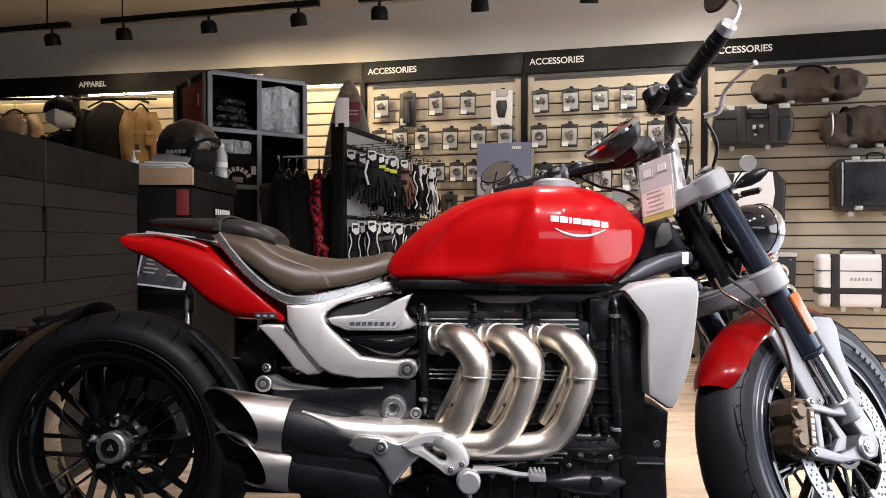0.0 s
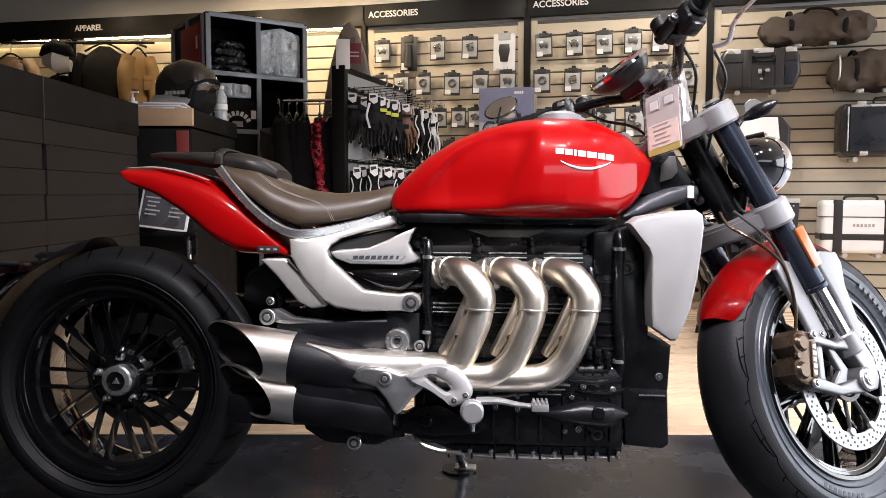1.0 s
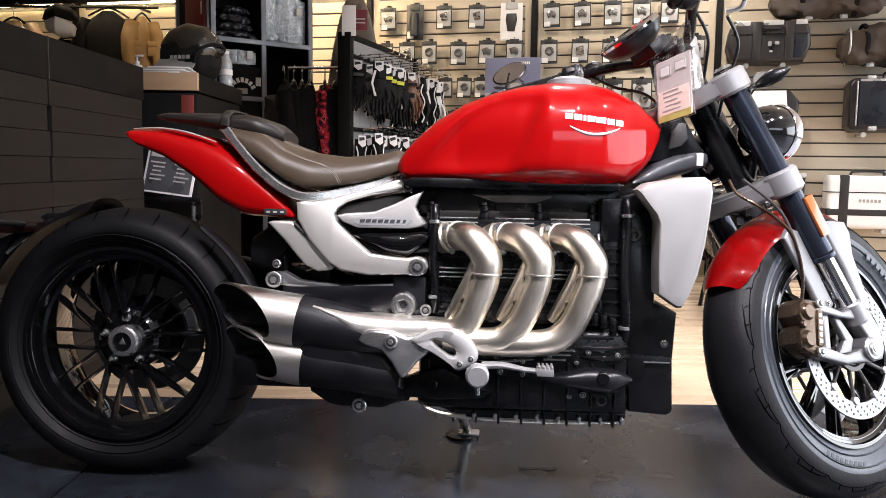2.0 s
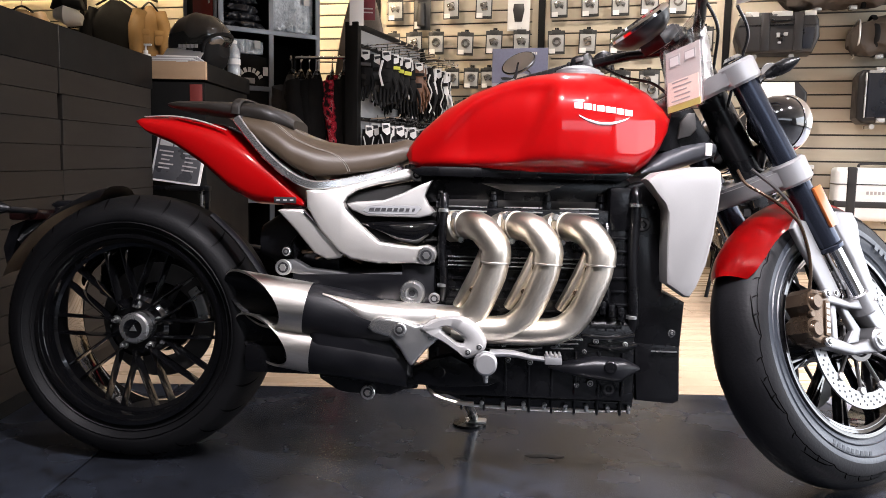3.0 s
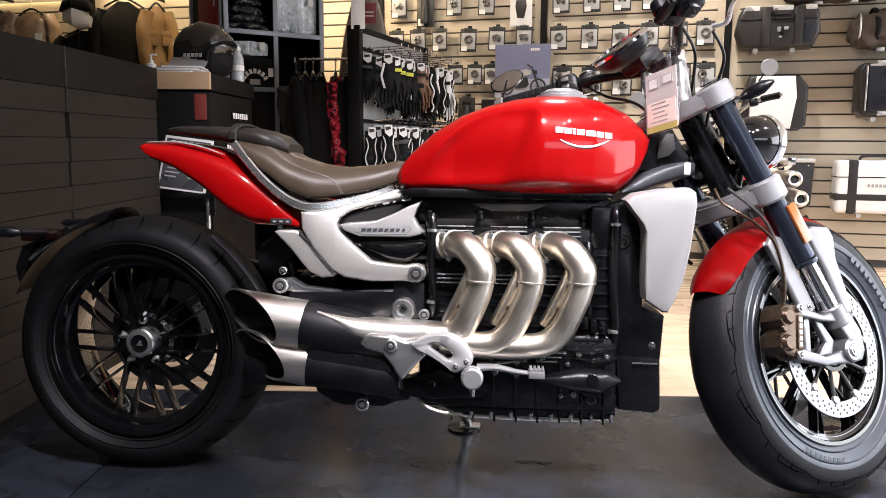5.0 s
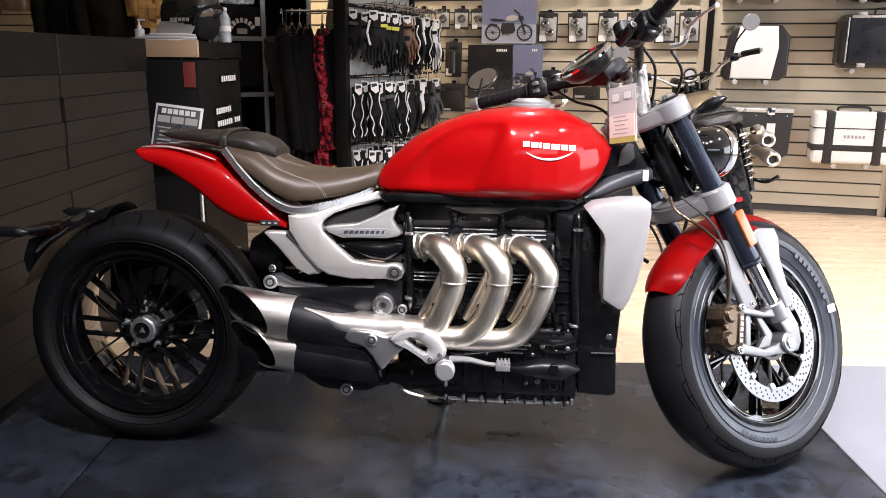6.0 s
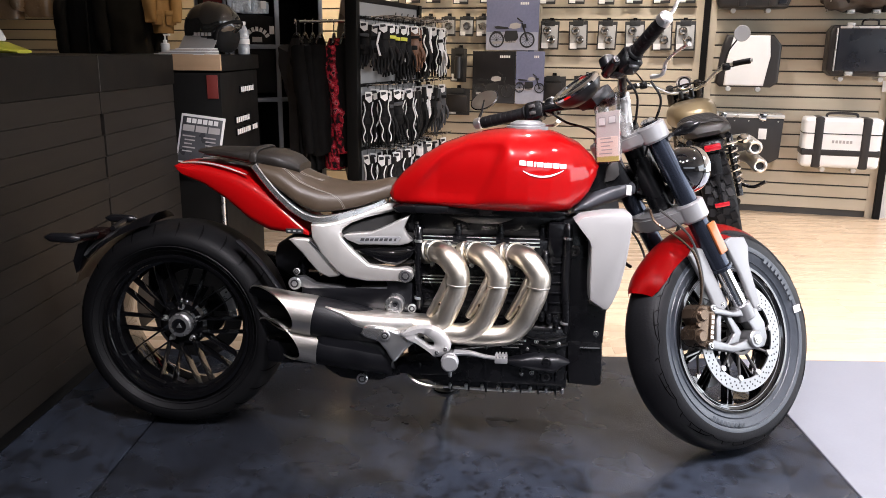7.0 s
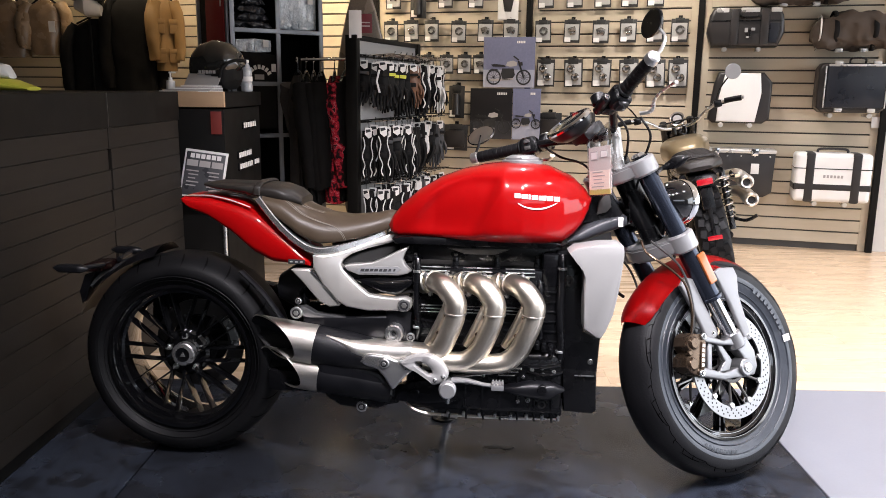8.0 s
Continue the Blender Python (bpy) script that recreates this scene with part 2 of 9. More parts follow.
def tube(bm, pts, r, seg=14, n=6, caps=True, flat=1.0, mat=0):
    """A pipe along a smooth line; r is one radius or one for each point."""
    rr = r if isinstance(r, (list, tuple)) else [r] * len(pts)
    line = spline(pts, n)
    a = None
    rings = []
    for i, c in enumerate(line):
        d = (line[min(i + 1, len(line) - 1)] - line[max(i - 1, 0)]).normalized()
        if a is None:
            a, b = frame_of(d)
        else:
            a = (a - d * a.dot(d)).normalized()
            b = a.cross(d).normalized()
        k = i / n
        j = min(int(k), len(rr) - 2) if len(rr) > 1 else 0
        rad = rr[j] + (rr[j + 1] - rr[j]) * (k - j) if len(rr) > 1 else rr[0]
        rings.append(ring(bm, c, a, b * flat, rad, seg))
    for q0, q1 in zip(rings, rings[1:]):
        skin(bm, q0, q1, mat)
    if caps:
        bm.faces.new(rings[0][::-1]).material_index = mat
        bm.faces.new(rings[-1]).material_index = mat
    return rings


def plate(bm, outline, v0, v1, bevel=0.004, smooth=0, seg=2, mat=0):
    """A slab: an outline in (x, z), between two y."""
    pts = [Vector((x, 0, z)) for x, z in outline]
    if smooth:
        pts = spline(pts, smooth, True)
    lo, hi = min(v0, v1), max(v0, v1)
    r0 = [bm.verts.new((q.x, lo, q.z)) for q in pts]
    r1 = [bm.verts.new((q.x, hi, q.z)) for q in pts]
    fs = [bm.faces.new(r0), bm.faces.new(r1[::-1])]
    n = len(pts)
    for i in range(n):
        fs.append(bm.faces.new((r0[i], r1[i], r1[(i + 1) % n], r0[(i + 1) % n])))
    bmesh.ops.recalc_face_normals(bm, faces=fs)
    for f in fs:
        f.material_index = mat
    if bevel:
        es = [e for e in fs[0].edges] + [e for e in fs[1].edges]
        bmesh.ops.bevel(bm, geom=es, offset=bevel, segments=seg, affect="EDGES", profile=0.55)


def strip(bm, pts, depth, width, bevel=0.003):
    """A flat bar swept along points (x, y, z): wide in the side view, its near face at y."""
    path = spline(pts, 6)
    rings = []
    for i, q in enumerate(path):
        d = path[min(i + 1, len(path) - 1)] - path[max(i - 1, 0)]
        n = Vector((-d.z, 0, d.x)).normalized() * width / 2
        k = bevel / width * 2
        rings.append([bm.verts.new(v) for v in (q + n + Vector((0, bevel, 0)), q + n * (1 - k), q - n * (1 - k), q - n + Vector((0, bevel, 0)), q - n + Vector((0, depth, 0)), q + n + Vector((0, depth, 0)))])
    for r0, r1 in zip(rings, rings[1:]):
        skin(bm, r0, r1)
    bm.faces.new(rings[0][::-1])
    bm.faces.new(rings[-1])
    bmesh.ops.recalc_face_normals(bm, faces=bm.faces)


def lathe(bm, profile, seg=48, m=None, closed=False, mats=None, mat=0):
    """Turns (radius, offset along y) about the y axis."""
    rows = []
    for r, a in profile:
        rows.append([bm.verts.new((r * math.cos(2 * math.pi * i / seg), a, r * math.sin(2 * math.pi * i / seg))) for i in range(seg)])
    k = len(rows)
    for j in range(k if closed else k - 1):
        q0, q1 = rows[j], rows[(j + 1) % k]
        for i in range(seg):
            f = bm.faces.new((q0[i], q1[i], q1[(i + 1) % seg], q0[(i + 1) % seg]))
            f.material_index = mats[j] if mats else mat
    if m is not None:
        bmesh.ops.transform(bm, matrix=m, verts=[v for q in rows for v in q])
    return rows


def curve_at(table, x):
    return float(np.interp(x, [q[0] for q in table], [q[1] for q in table]))


def body(bm, top, bot, hw, u0, u1, nu=40, ns=40, p=0.75, q=0.8, mid=0.45, shape=None, q2=None):
    """A closed rounded body: along x, with tables of its top, bottom and half width."""
    rings = []
    for i in range(nu + 1):
        s = i / nu
        u = u0 + (u1 - u0) * (0.5 - 0.5 * math.cos(math.pi * s)) if nu > 12 else u0 + (u1 - u0) * s
        t, b, h = curve_at(top, u), curve_at(bot, u), curve_at(hw, u)
        c = b + (t - b) * mid
        row = []
        for k in range(ns):
            th = 2 * math.pi * k / ns
            cy, sz = math.cos(th), math.sin(th)
            y = h * math.copysign(abs(cy) ** p, cy)
            z = c + (t - c if sz > 0 else c - b) * math.copysign(abs(sz) ** (q if sz > 0 or q2 is None else q2), sz)
            co = Vector((u, y, z))
            row.append(bm.verts.new(shape(co) if shape else co))
        rings.append(row)
    for r0, r1 in zip(rings, rings[1:]):
        skin(bm, r0, r1)
    bm.faces.new(rings[0][::-1])
    bm.faces.new(rings[-1])
    bmesh.ops.recalc_face_normals(bm, faces=bm.faces)


def bolt(bm, c, r, d=0.006, axis=(0, -1, 0), hexa=True):
    """A bolt head with a washer rim and a socket."""
    c, ax = Vector(c), Vector(axis).normalized()
    rod(bm, c, c + ax * d, r, r, 16, min(0.002, r * 0.2))
    known = len(bm.faces)
    rod(bm, c + ax * (d - 0.001), c + ax * (d + 0.0006), r * 0.66, r * 0.66, 16)
    bm.faces.ensure_lookup_table()
    for i in range(known, len(bm.faces)):
        bm.faces[i].material_index = 1
    rod(bm, c + ax * d, c + ax * (d + 0.0030), r * 0.44, r * 0.40, 6 if hexa else 12, 0.0006)


def words(name, text, size, m, material, parent=None, extrude=0.002, align="LEFT"):
    data = bpy.data.curves.new(name, "FONT")
    data.offset = size * 0.016
    data.body, data.size, data.extrude, data.align_x, data.align_y = text, size, extrude, align, "CENTER"
    tmp = bpy.data.objects.new(name, data)
    scene.collection.objects.link(tmp)
    me = bpy.data.meshes.new_from_object(tmp.evaluated_get(bpy.context.evaluated_depsgraph_get()))
    bpy.data.objects.remove(tmp)
    me.materials.clear()
    me.materials.append(material)
    ob = new(name, me)
    ob.parent = parent
    ob.matrix_basis = m
    return ob


def side_of(top, bot, hw, u, z, p=0.75, q=0.8, mid=0.45, q2=None):
    """How far from the middle plane the side of such a body lies at (u, z)."""
    t, b, h = curve_at(top, u), curve_at(bot, u), curve_at(hw, u)
    c = b + (t - b) * mid
    s = min(1.0, abs(z - c) / ((t - c) if z > c else (c - b))) ** (1 / (q if z > c or q2 is None else q2))
    return h * max(0.0, 1 - s * s) ** (p / 2)


def mirrored(bm):
    """A copy of a right-hand part, turned over to the left."""
    other = bm.copy()
    bmesh.ops.scale(other, verts=other.verts, vec=(1, -1, 1))
    bmesh.ops.reverse_faces(other, faces=other.faces)
    return other


def pair(name, bm, material, parent, label=""):
    other = mirrored(bm)
    first_one = part(name, bm, material, parent, label)
    part(name, other, material, parent, label)
    return first_one

# ---- the setting ----
WX, WY, WYAW = -0.63, 6.40, -15.5
WALL = pose(WX, WY, 0, 0, 0, WYAW)      # x runs along the slat wall, y points into it, z up
PANEL, PITCH, GROOVE0 = 1.295, 0.0905, 0.136
CEILING = 2.72


BEND = pose(0, 0, 0, 0, 0, 4.0)         # the wall turns a little at s = 0


def bent(k):
    return BEND if k < 0 else Matrix.Identity(4)


def on_wall(s, off, z, rz=0.0):
    """A place on the slat wall: s along it, off in front of it."""
    return WALL @ pose(s, -off, z, 0, 0, rz)


def slab(name, c, s, material, label="", kind="structure", m=None, bevel=0.0):
    bm = bmesh.new()
    box(bm, (0, 0, 0), s, bevel)
    ob = new(name, to_mesh(name, bm, material, 0))
    ob.matrix_world = (m if m is not None else Matrix.Identity(4)) @ Matrix.Translation(c)
    return tagged(ob, label, "", "", kind)


# floor: grey sheet flooring in front, pale floor behind it
M_FLOOR = mk("dark_sheet_floor", (0.0245, 0.0300, 0.0425), 0.27, 0, 0.25, 5, 80, 0.06, 0.08, spec=0.65, dist=0.001)
M_FLOORPALE = mk("pale_grey_sheet_floor", (0.190, 0.197, 0.222), 0.38, 0, 0.07, 9.0, 120, 0.05, 0.03, dist=0.001)
M_FLOOR2 = mk("pale_oak_floor", (0.56, 0.42, 0.28), 0.30, 0, 0.10, 2.0, 60, 0.04, 0.08, random_piece=0.012, stretch=(0.5, 5, 5))
M_JOINT = mk("black_joint", (0.012, 0.012, 0.012), 0.7)
def speckled(m, dark, where):
    """Adds worn dark blotches and fine specks to a floor covering."""
    n, l = m.node_tree.nodes, m.node_tree.links
    p = n["Principled BSDF"]
    col = p.inputs["Base Color"].links[0].from_socket
    tc = n.new("ShaderNodeTexCoord")
    for scale, detail, lo, hi, amount in where:
        tex, rng, mix = n.new("ShaderNodeTexNoise"), n.new("ShaderNodeMapRange"), n.new("ShaderNodeMix")
        tex.inputs["Scale"].default_value, tex.inputs["Detail"].default_value = scale, detail
        tex.inputs["Roughness"].default_value = 0.65
        l.new(tc.outputs["Object"], tex.inputs["Vector"])
        rng.inputs["From Min"].default_value, rng.inputs["From Max"].default_value = lo, hi
        rng.inputs["To Max"].default_value = amount
        l.new(tex.outputs["Fac"], rng.inputs["Value"])
        mix.data_type = "RGBA"
        mix.inputs[7].default_value = (*dark, 1)
        l.new(rng.outputs["Result"], mix.inputs[0])
        l.new(col, mix.inputs[6])
        col = mix.outputs[2]
    l.new(col, p.inputs["Base Color"])


speckled(M_FLOOR, (0.008, 0.008, 0.009), ((1.1, 3, 0.42, 0.62, 0.7), (8.0, 6, 0.50, 0.60, 0.75), (40.0, 4, 0.54, 0.62, 0.8)))
slab("floor", (0.75, 1.2, -0.10), (11.6, 11.2, 0.16), M_JOINT, "dark screed under the floor coverings")

floor_grey = thing("floor_grey", "dark grey sheet flooring, pale grey beyond a thin black joint", "floor", kind="structure")
MAT_FAR = 2.53
GX = (-4.9, -2.95, -0.90, 1.175, 3.25, 5.2, 6.4)
GY = (-4.2, -2.1, 0.2, MAT_FAR)
for i in range(len(GX) - 1):
    for j in range(len(GY) - 1):
        bm = bmesh.new()
        w, d = GX[i + 1] - GX[i] - 0.006, GY[j + 1] - GY[j] - 0.006
        box(bm, (0, 0, 0), (w, d, 0.02), 0.002, seg=1)
        piece("floor_sheet", to_mesh("floor_sheet", bm, M_FLOOR if GX[i] < 1.0 else M_FLOORPALE, 0), floor_grey, pose((GX[i] + GX[i + 1]) / 2, (GY[j] + GY[j + 1]) / 2, -0.010))

floor_pale = thing("floor_pale", "pale oak-toned plank floor at the back of the shop", "floor", kind="structure")
PLANK_W, PLANK_L = 0.20, 1.40
bm = bmesh.new()
box(bm, (0, 0, 0), (PLANK_L - 0.0003, PLANK_W - 0.0003, 0.02), 0.0004, seg=1)
plank_mesh = to_mesh("plank", bm, M_FLOOR2, 0)
y = MAT_FAR + PLANK_W / 2
row = 0
while y < 7.7:
    x = -4.9 + PLANK_L / 2 - (row * 0.53) % PLANK_L
    while x < 6.6:
        piece("plank", plank_mesh, floor_pale, pose(x, y, -0.010))
        x += PLANK_L
    y += PLANK_W
    row += 1

# shell of the room
slab("ceiling", (0.75, 1.9, CEILING + 0.06), (11.6, 12.6, 0.12), M_CEIL, "plain warm white painted ceiling")
# side and front walls are unseen, added to close the room and shape light
slab("wall_left", (-4.98, 1.9, CEILING / 2), (0.15, 12.4, CEILING), M_WALLDARK, "unseen dark side wall")
slab("wall_back", (0.0, 0.10, CEILING / 2), (11.0, 0.12, CEILING), M_WALL, "pale painted wall above and behind the slat panels", m=WALL @ pose(0.6, 0.0, 0))
for nm, c, s, mw in (("wall_right_low", (6.36, 1.5, 0.2), (0.15, 11.4, 0.4), M_WALL), ("wall_right_top", (6.36, 1.5, 2.71), (0.15, 11.4, 0.02), M_WALL),
                     ("wall_right_end", (6.36, 6.1, 1.55), (0.15, 2.4, 2.3), M_WALL), ("wall_right_corner", (6.36, -3.0, 1.55), (0.15, 2.6, 2.3), M_WALL),
                     ("wall_front_low", (0.7, -4.28, 0.875), (11.4, 0.15, 1.75), M_WALLMID), ("wall_front_left", (-2.2, -4.28, 2.225), (5.6, 0.15, 0.95), M_WALLDARK),
                     ("wall_front_right", (6.15, -4.28, 2.225), (0.5, 0.15, 0.95), M_WALLDARK)):
    slab(nm, c, s, mw, "unseen plain wall closing the room")
slab("wall_right_back", (4.95, 5.85, CEILING / 2), (3.6, 0.12, CEILING), M_WHITE, "bright white painted wall beside the slat panels")

# slat wall: six panels, each of loose slats between two stiles
slat_wall = thing("slat_wall", "beige slatted display wall with dark grooves and black uprights", "wall", WALL, kind="structure")
slat_w = PANEL - 0.045
bm = bmesh.new()
box(bm, (0, 0, 0), (slat_w - 0.10, 0.018, PITCH - 0.011), 0.0015, seg=1)
slat_mesh = to_mesh("slat", bm, M_SLAT, 0)
bm = bmesh.new()
box(bm, (0, 0, 0), (0.05, 0.018, 2.06), 0.0015, seg=1)
stile_mesh = to_mesh("stile", bm, M_SLAT, 0)
bm = bmesh.new()
box(bm, (0, 0, 0), (slat_w, 0.008, 2.06), 0)
backing_mesh = to_mesh("backing", bm, M_GAP, 0)
bm = bmesh.new()
box(bm, (0, 0, 0), (0.045, 0.06, 2.13), 0.004)
upright_mesh = to_mesh("upright", bm, M_FASCIA, 0)
NSLAT = 22
for k in range(-3, 3):
    c = k * PANEL + PANEL / 2
    piece("backing", backing_mesh, slat_wall, bent(k) @ pose(c, 0.022, 1.03))
    for side in (-1, 1):
        piece("stile", stile_mesh, slat_wall, bent(k) @ pose(c + side * (slat_w / 2 - 0.025), 0.009, 1.03))
    for j in range(NSLAT):
        z = GROOVE0 + PITCH * (j - 0.5)
        if z > 2.05:
            break
        piece("slat", slat_mesh, slat_wall, bent(k) @ pose(c, 0.009, z))
for k in range(-3, 4):
    piece("upright", upright_mesh, slat_wall, bent(k) @ pose(k * PANEL, -0.005, 1.065))

fascia = thing("fascia", "black fascia board with white section titles above the slats", "sign board", WALL, kind="structure")
for k in range(-3, 3):
    bm = bmesh.new()
    box(bm, (0, 0, 0), (PANEL - 0.006, 0.05, 0.165), 0.003)
    piece("board", to_mesh("board", bm, M_FASCIA, 0), fascia, bent(k) @ pose(k * PANEL + PANEL / 2, -0.01, 2.165))
for k in (-3, -2, -1):
    bm = bmesh.new()
    box(bm, (0, 0, 0), (PANEL * 0.8, 0.02, 0.012), 0.002)
    piece("strip_light", to_mesh("strip_light", bm, glow("strip_glow", (1.0, 0.76, 0.40), 27.0), 0), fascia, bent(k) @ pose(k * PANEL + PANEL / 2, -0.022, 2.075))
M_LETTER = mk("white_letters", (0.80, 0.78, 0.74), 0.5, 0, 0.03)
for k, text in ((-2, "APPAREL"), (-1, "ACCESSORIES"), (0, "ACCESSORIES"), (1, "ACCESSORIES"), (2, "ACCESSORIES")):
    words("title", text, 0.066, bent(k) @ pose(k * PANEL + 0.045, -0.037, 2.165, 90, 0, 0), M_LETTER, fascia)

# counter along the left
CX = -1.26
counter = thing("counter", "long charcoal shop counter with a thick black top", "counter", pose(CX, 0, 0))
bm = bmesh.new()
box(bm, (-0.40, 0.815, 1.07), (0.83, 3.366, 0.13), 0.003)
part("worktop", bm, M_CHARCOAL, counter, "black laminate worktop slab")
bm = bmesh.new()
box(bm, (-0.40, 2.887, 1.07), (0.83, 0.770, 0.13), 0.003)
part("worktop", bm, M_CHARCOAL, counter, "black laminate worktop slab")
bm = bmesh.new()
box(bm, (-0.3995, 2.5, 1.07), (0.8315, 0.0038, 0.1312), 0)
part("joint_trim", bm, M_COVER, counter, "thin grey joint strip")
bm = bmesh.new()
box(bm, (-0.42, 1.2, 0.5), (0.74, 4.10, 0.99), 0)
part("carcass", bm, M_CHARCOAL, counter)
JOINT_Y = 2.50
for j in range(12):
    z0 = 0.06 + j * 0.0787
    for a, b in ((-0.85, JOINT_Y), (JOINT_Y, 3.255)):
        off = random.uniform(-0.011, 0.011)
        bm = bmesh.new()
        y0, y1 = (a, b + off - 0.006) if a < 0 else (a + off + 0.006, b)
        box(bm, (0.004 + random.uniform(-0.0006, 0.0006), (y0 + y1) / 2, z0 + 0.0393), (0.018, y1 - y0, 0.0772), 0.0010, seg=1)
        part("front_board", bm, M_PANELGREY, counter, smooth=0)
bm = bmesh.new()
box(bm, (-0.03, 1.2, 0.03), (0.04, 4.10, 0.058), 0.002)
part("plinth", bm, M_CHARCOAL, counter)

# end cabinet behind the counter, with the tan worktop edge
cab = thing("end_cabinet", "black display cabinet with a tan worktop edge", "cabinet", pose(-1.07, 3.42, 0))
bm = bmesh.new()
box(bm, (-0.34, 0.36, 0.525), (0.66, 0.70, 1.05), 0.004)
part("body", bm, M_CHARCOAL, cab)
bm = bmesh.new()
box(bm, (-0.12, 0.012, 1.098), (0.232, 0.024, 0.075), 0.002)
part("worktop_edge", bm, M_TAN, cab, "tan laminate edge strip")
bm = bmesh.new()
box(bm, (-0.34, 0.385, 1.094), (0.67, 0.71, 0.075), 0.003)
part("worktop", bm, M_CHARCOAL, cab, "black laminate worktop")
bm = bmesh.new()
box(bm, (-0.045, -0.004, 0.985), (0.052, 0.006, 0.11), 0.001)
part("sticker", bm, mk("dull_red_sticker", (0.16, 0.02, 0.015), 0.6), cab, "dull red sticker")
for z, y0, n in ((0.958, 0.336, 7), (0.808, 0.224, 7), (0.747, 0.236, 11)):
    bm = bmesh.new()
    box(bm, (-0.006, y0 + n * 0.018, z), (0.008, n * 0.037 + 0.01, 0.040), 0.001)
    lr = part("label_rail", bm, M_BLACK, cab)
    for q in range(n):
        if n == 11 and q == 7:
            continue
        bm = bmesh.new()
        box(bm, (-0.0012, y0 + 0.014 + q * 0.037, z), (0.0022, 0.025, 0.027), 0.0004, seg=1)
        part("label_bar", bm, M_PAPER, lr)

# ---- the red roadster ----
BIKE = pose(-0.785, 1.967, 0, 0, 0, -3.8) @ pose(0, 0, 0, -2.5, 0, 0)   # x ahead, y to its left, z up
STEER, RAKE = 37.0, 27.9
AX = Vector((-math.sin(radians(RAKE)), 0, math.cos(radians(RAKE))))
HEAD = Vector((1.845, 0, 0))
S = Matrix.Translation(HEAD) @ Matrix.Rotation(radians(STEER), 4, AX) @ Matrix.Translation(-HEAD)
FA, FR = Vector((1.652, 0, 0.330)), 0.336       # front axle, tyre radius
RA, RR = Vector((-0.008, 0, 0.318)), 0.326         # rear axle, tyre radius
bike = thing("motorcycle", "red roadster motorcycle with three silver exhaust headers, parked on its stand", "motorcycle", BIKE)


def steered(name, bm, material, parent=bike, label="", smooth=35):
    bmesh.ops.transform(bm, matrix=S, verts=bm.verts)
    return part(name, bm, material, parent, label, smooth)


def tyre_profile(R, r_rim, half, crown):
    """(radius, y) round one tyre: from the near bead over the crown to the far bead."""
    prof = []
    shoulder = R - crown
    prof += [(r_rim - 0.004, -half * 0.72), (r_rim + 0.006, -half * 0.80), (r_rim + 0.020, -half * 0.86)]
    for i in range(1, 5):
        t = i / 5
        prof.append((r_rim + 0.02 + (shoulder - r_rim - 0.02) * t, -half * (0.86 + 0.14 * math.sin(t * math.pi / 2))))
    n = 14
    for i in range(n + 1):
        a = math.pi * i / n
        prof.append((shoulder + crown * math.sin(a) ** 0.8, -half * math.cos(a)))
    for r, y in reversed(prof[:7]):
        prof.append((r, -y))
    return prof


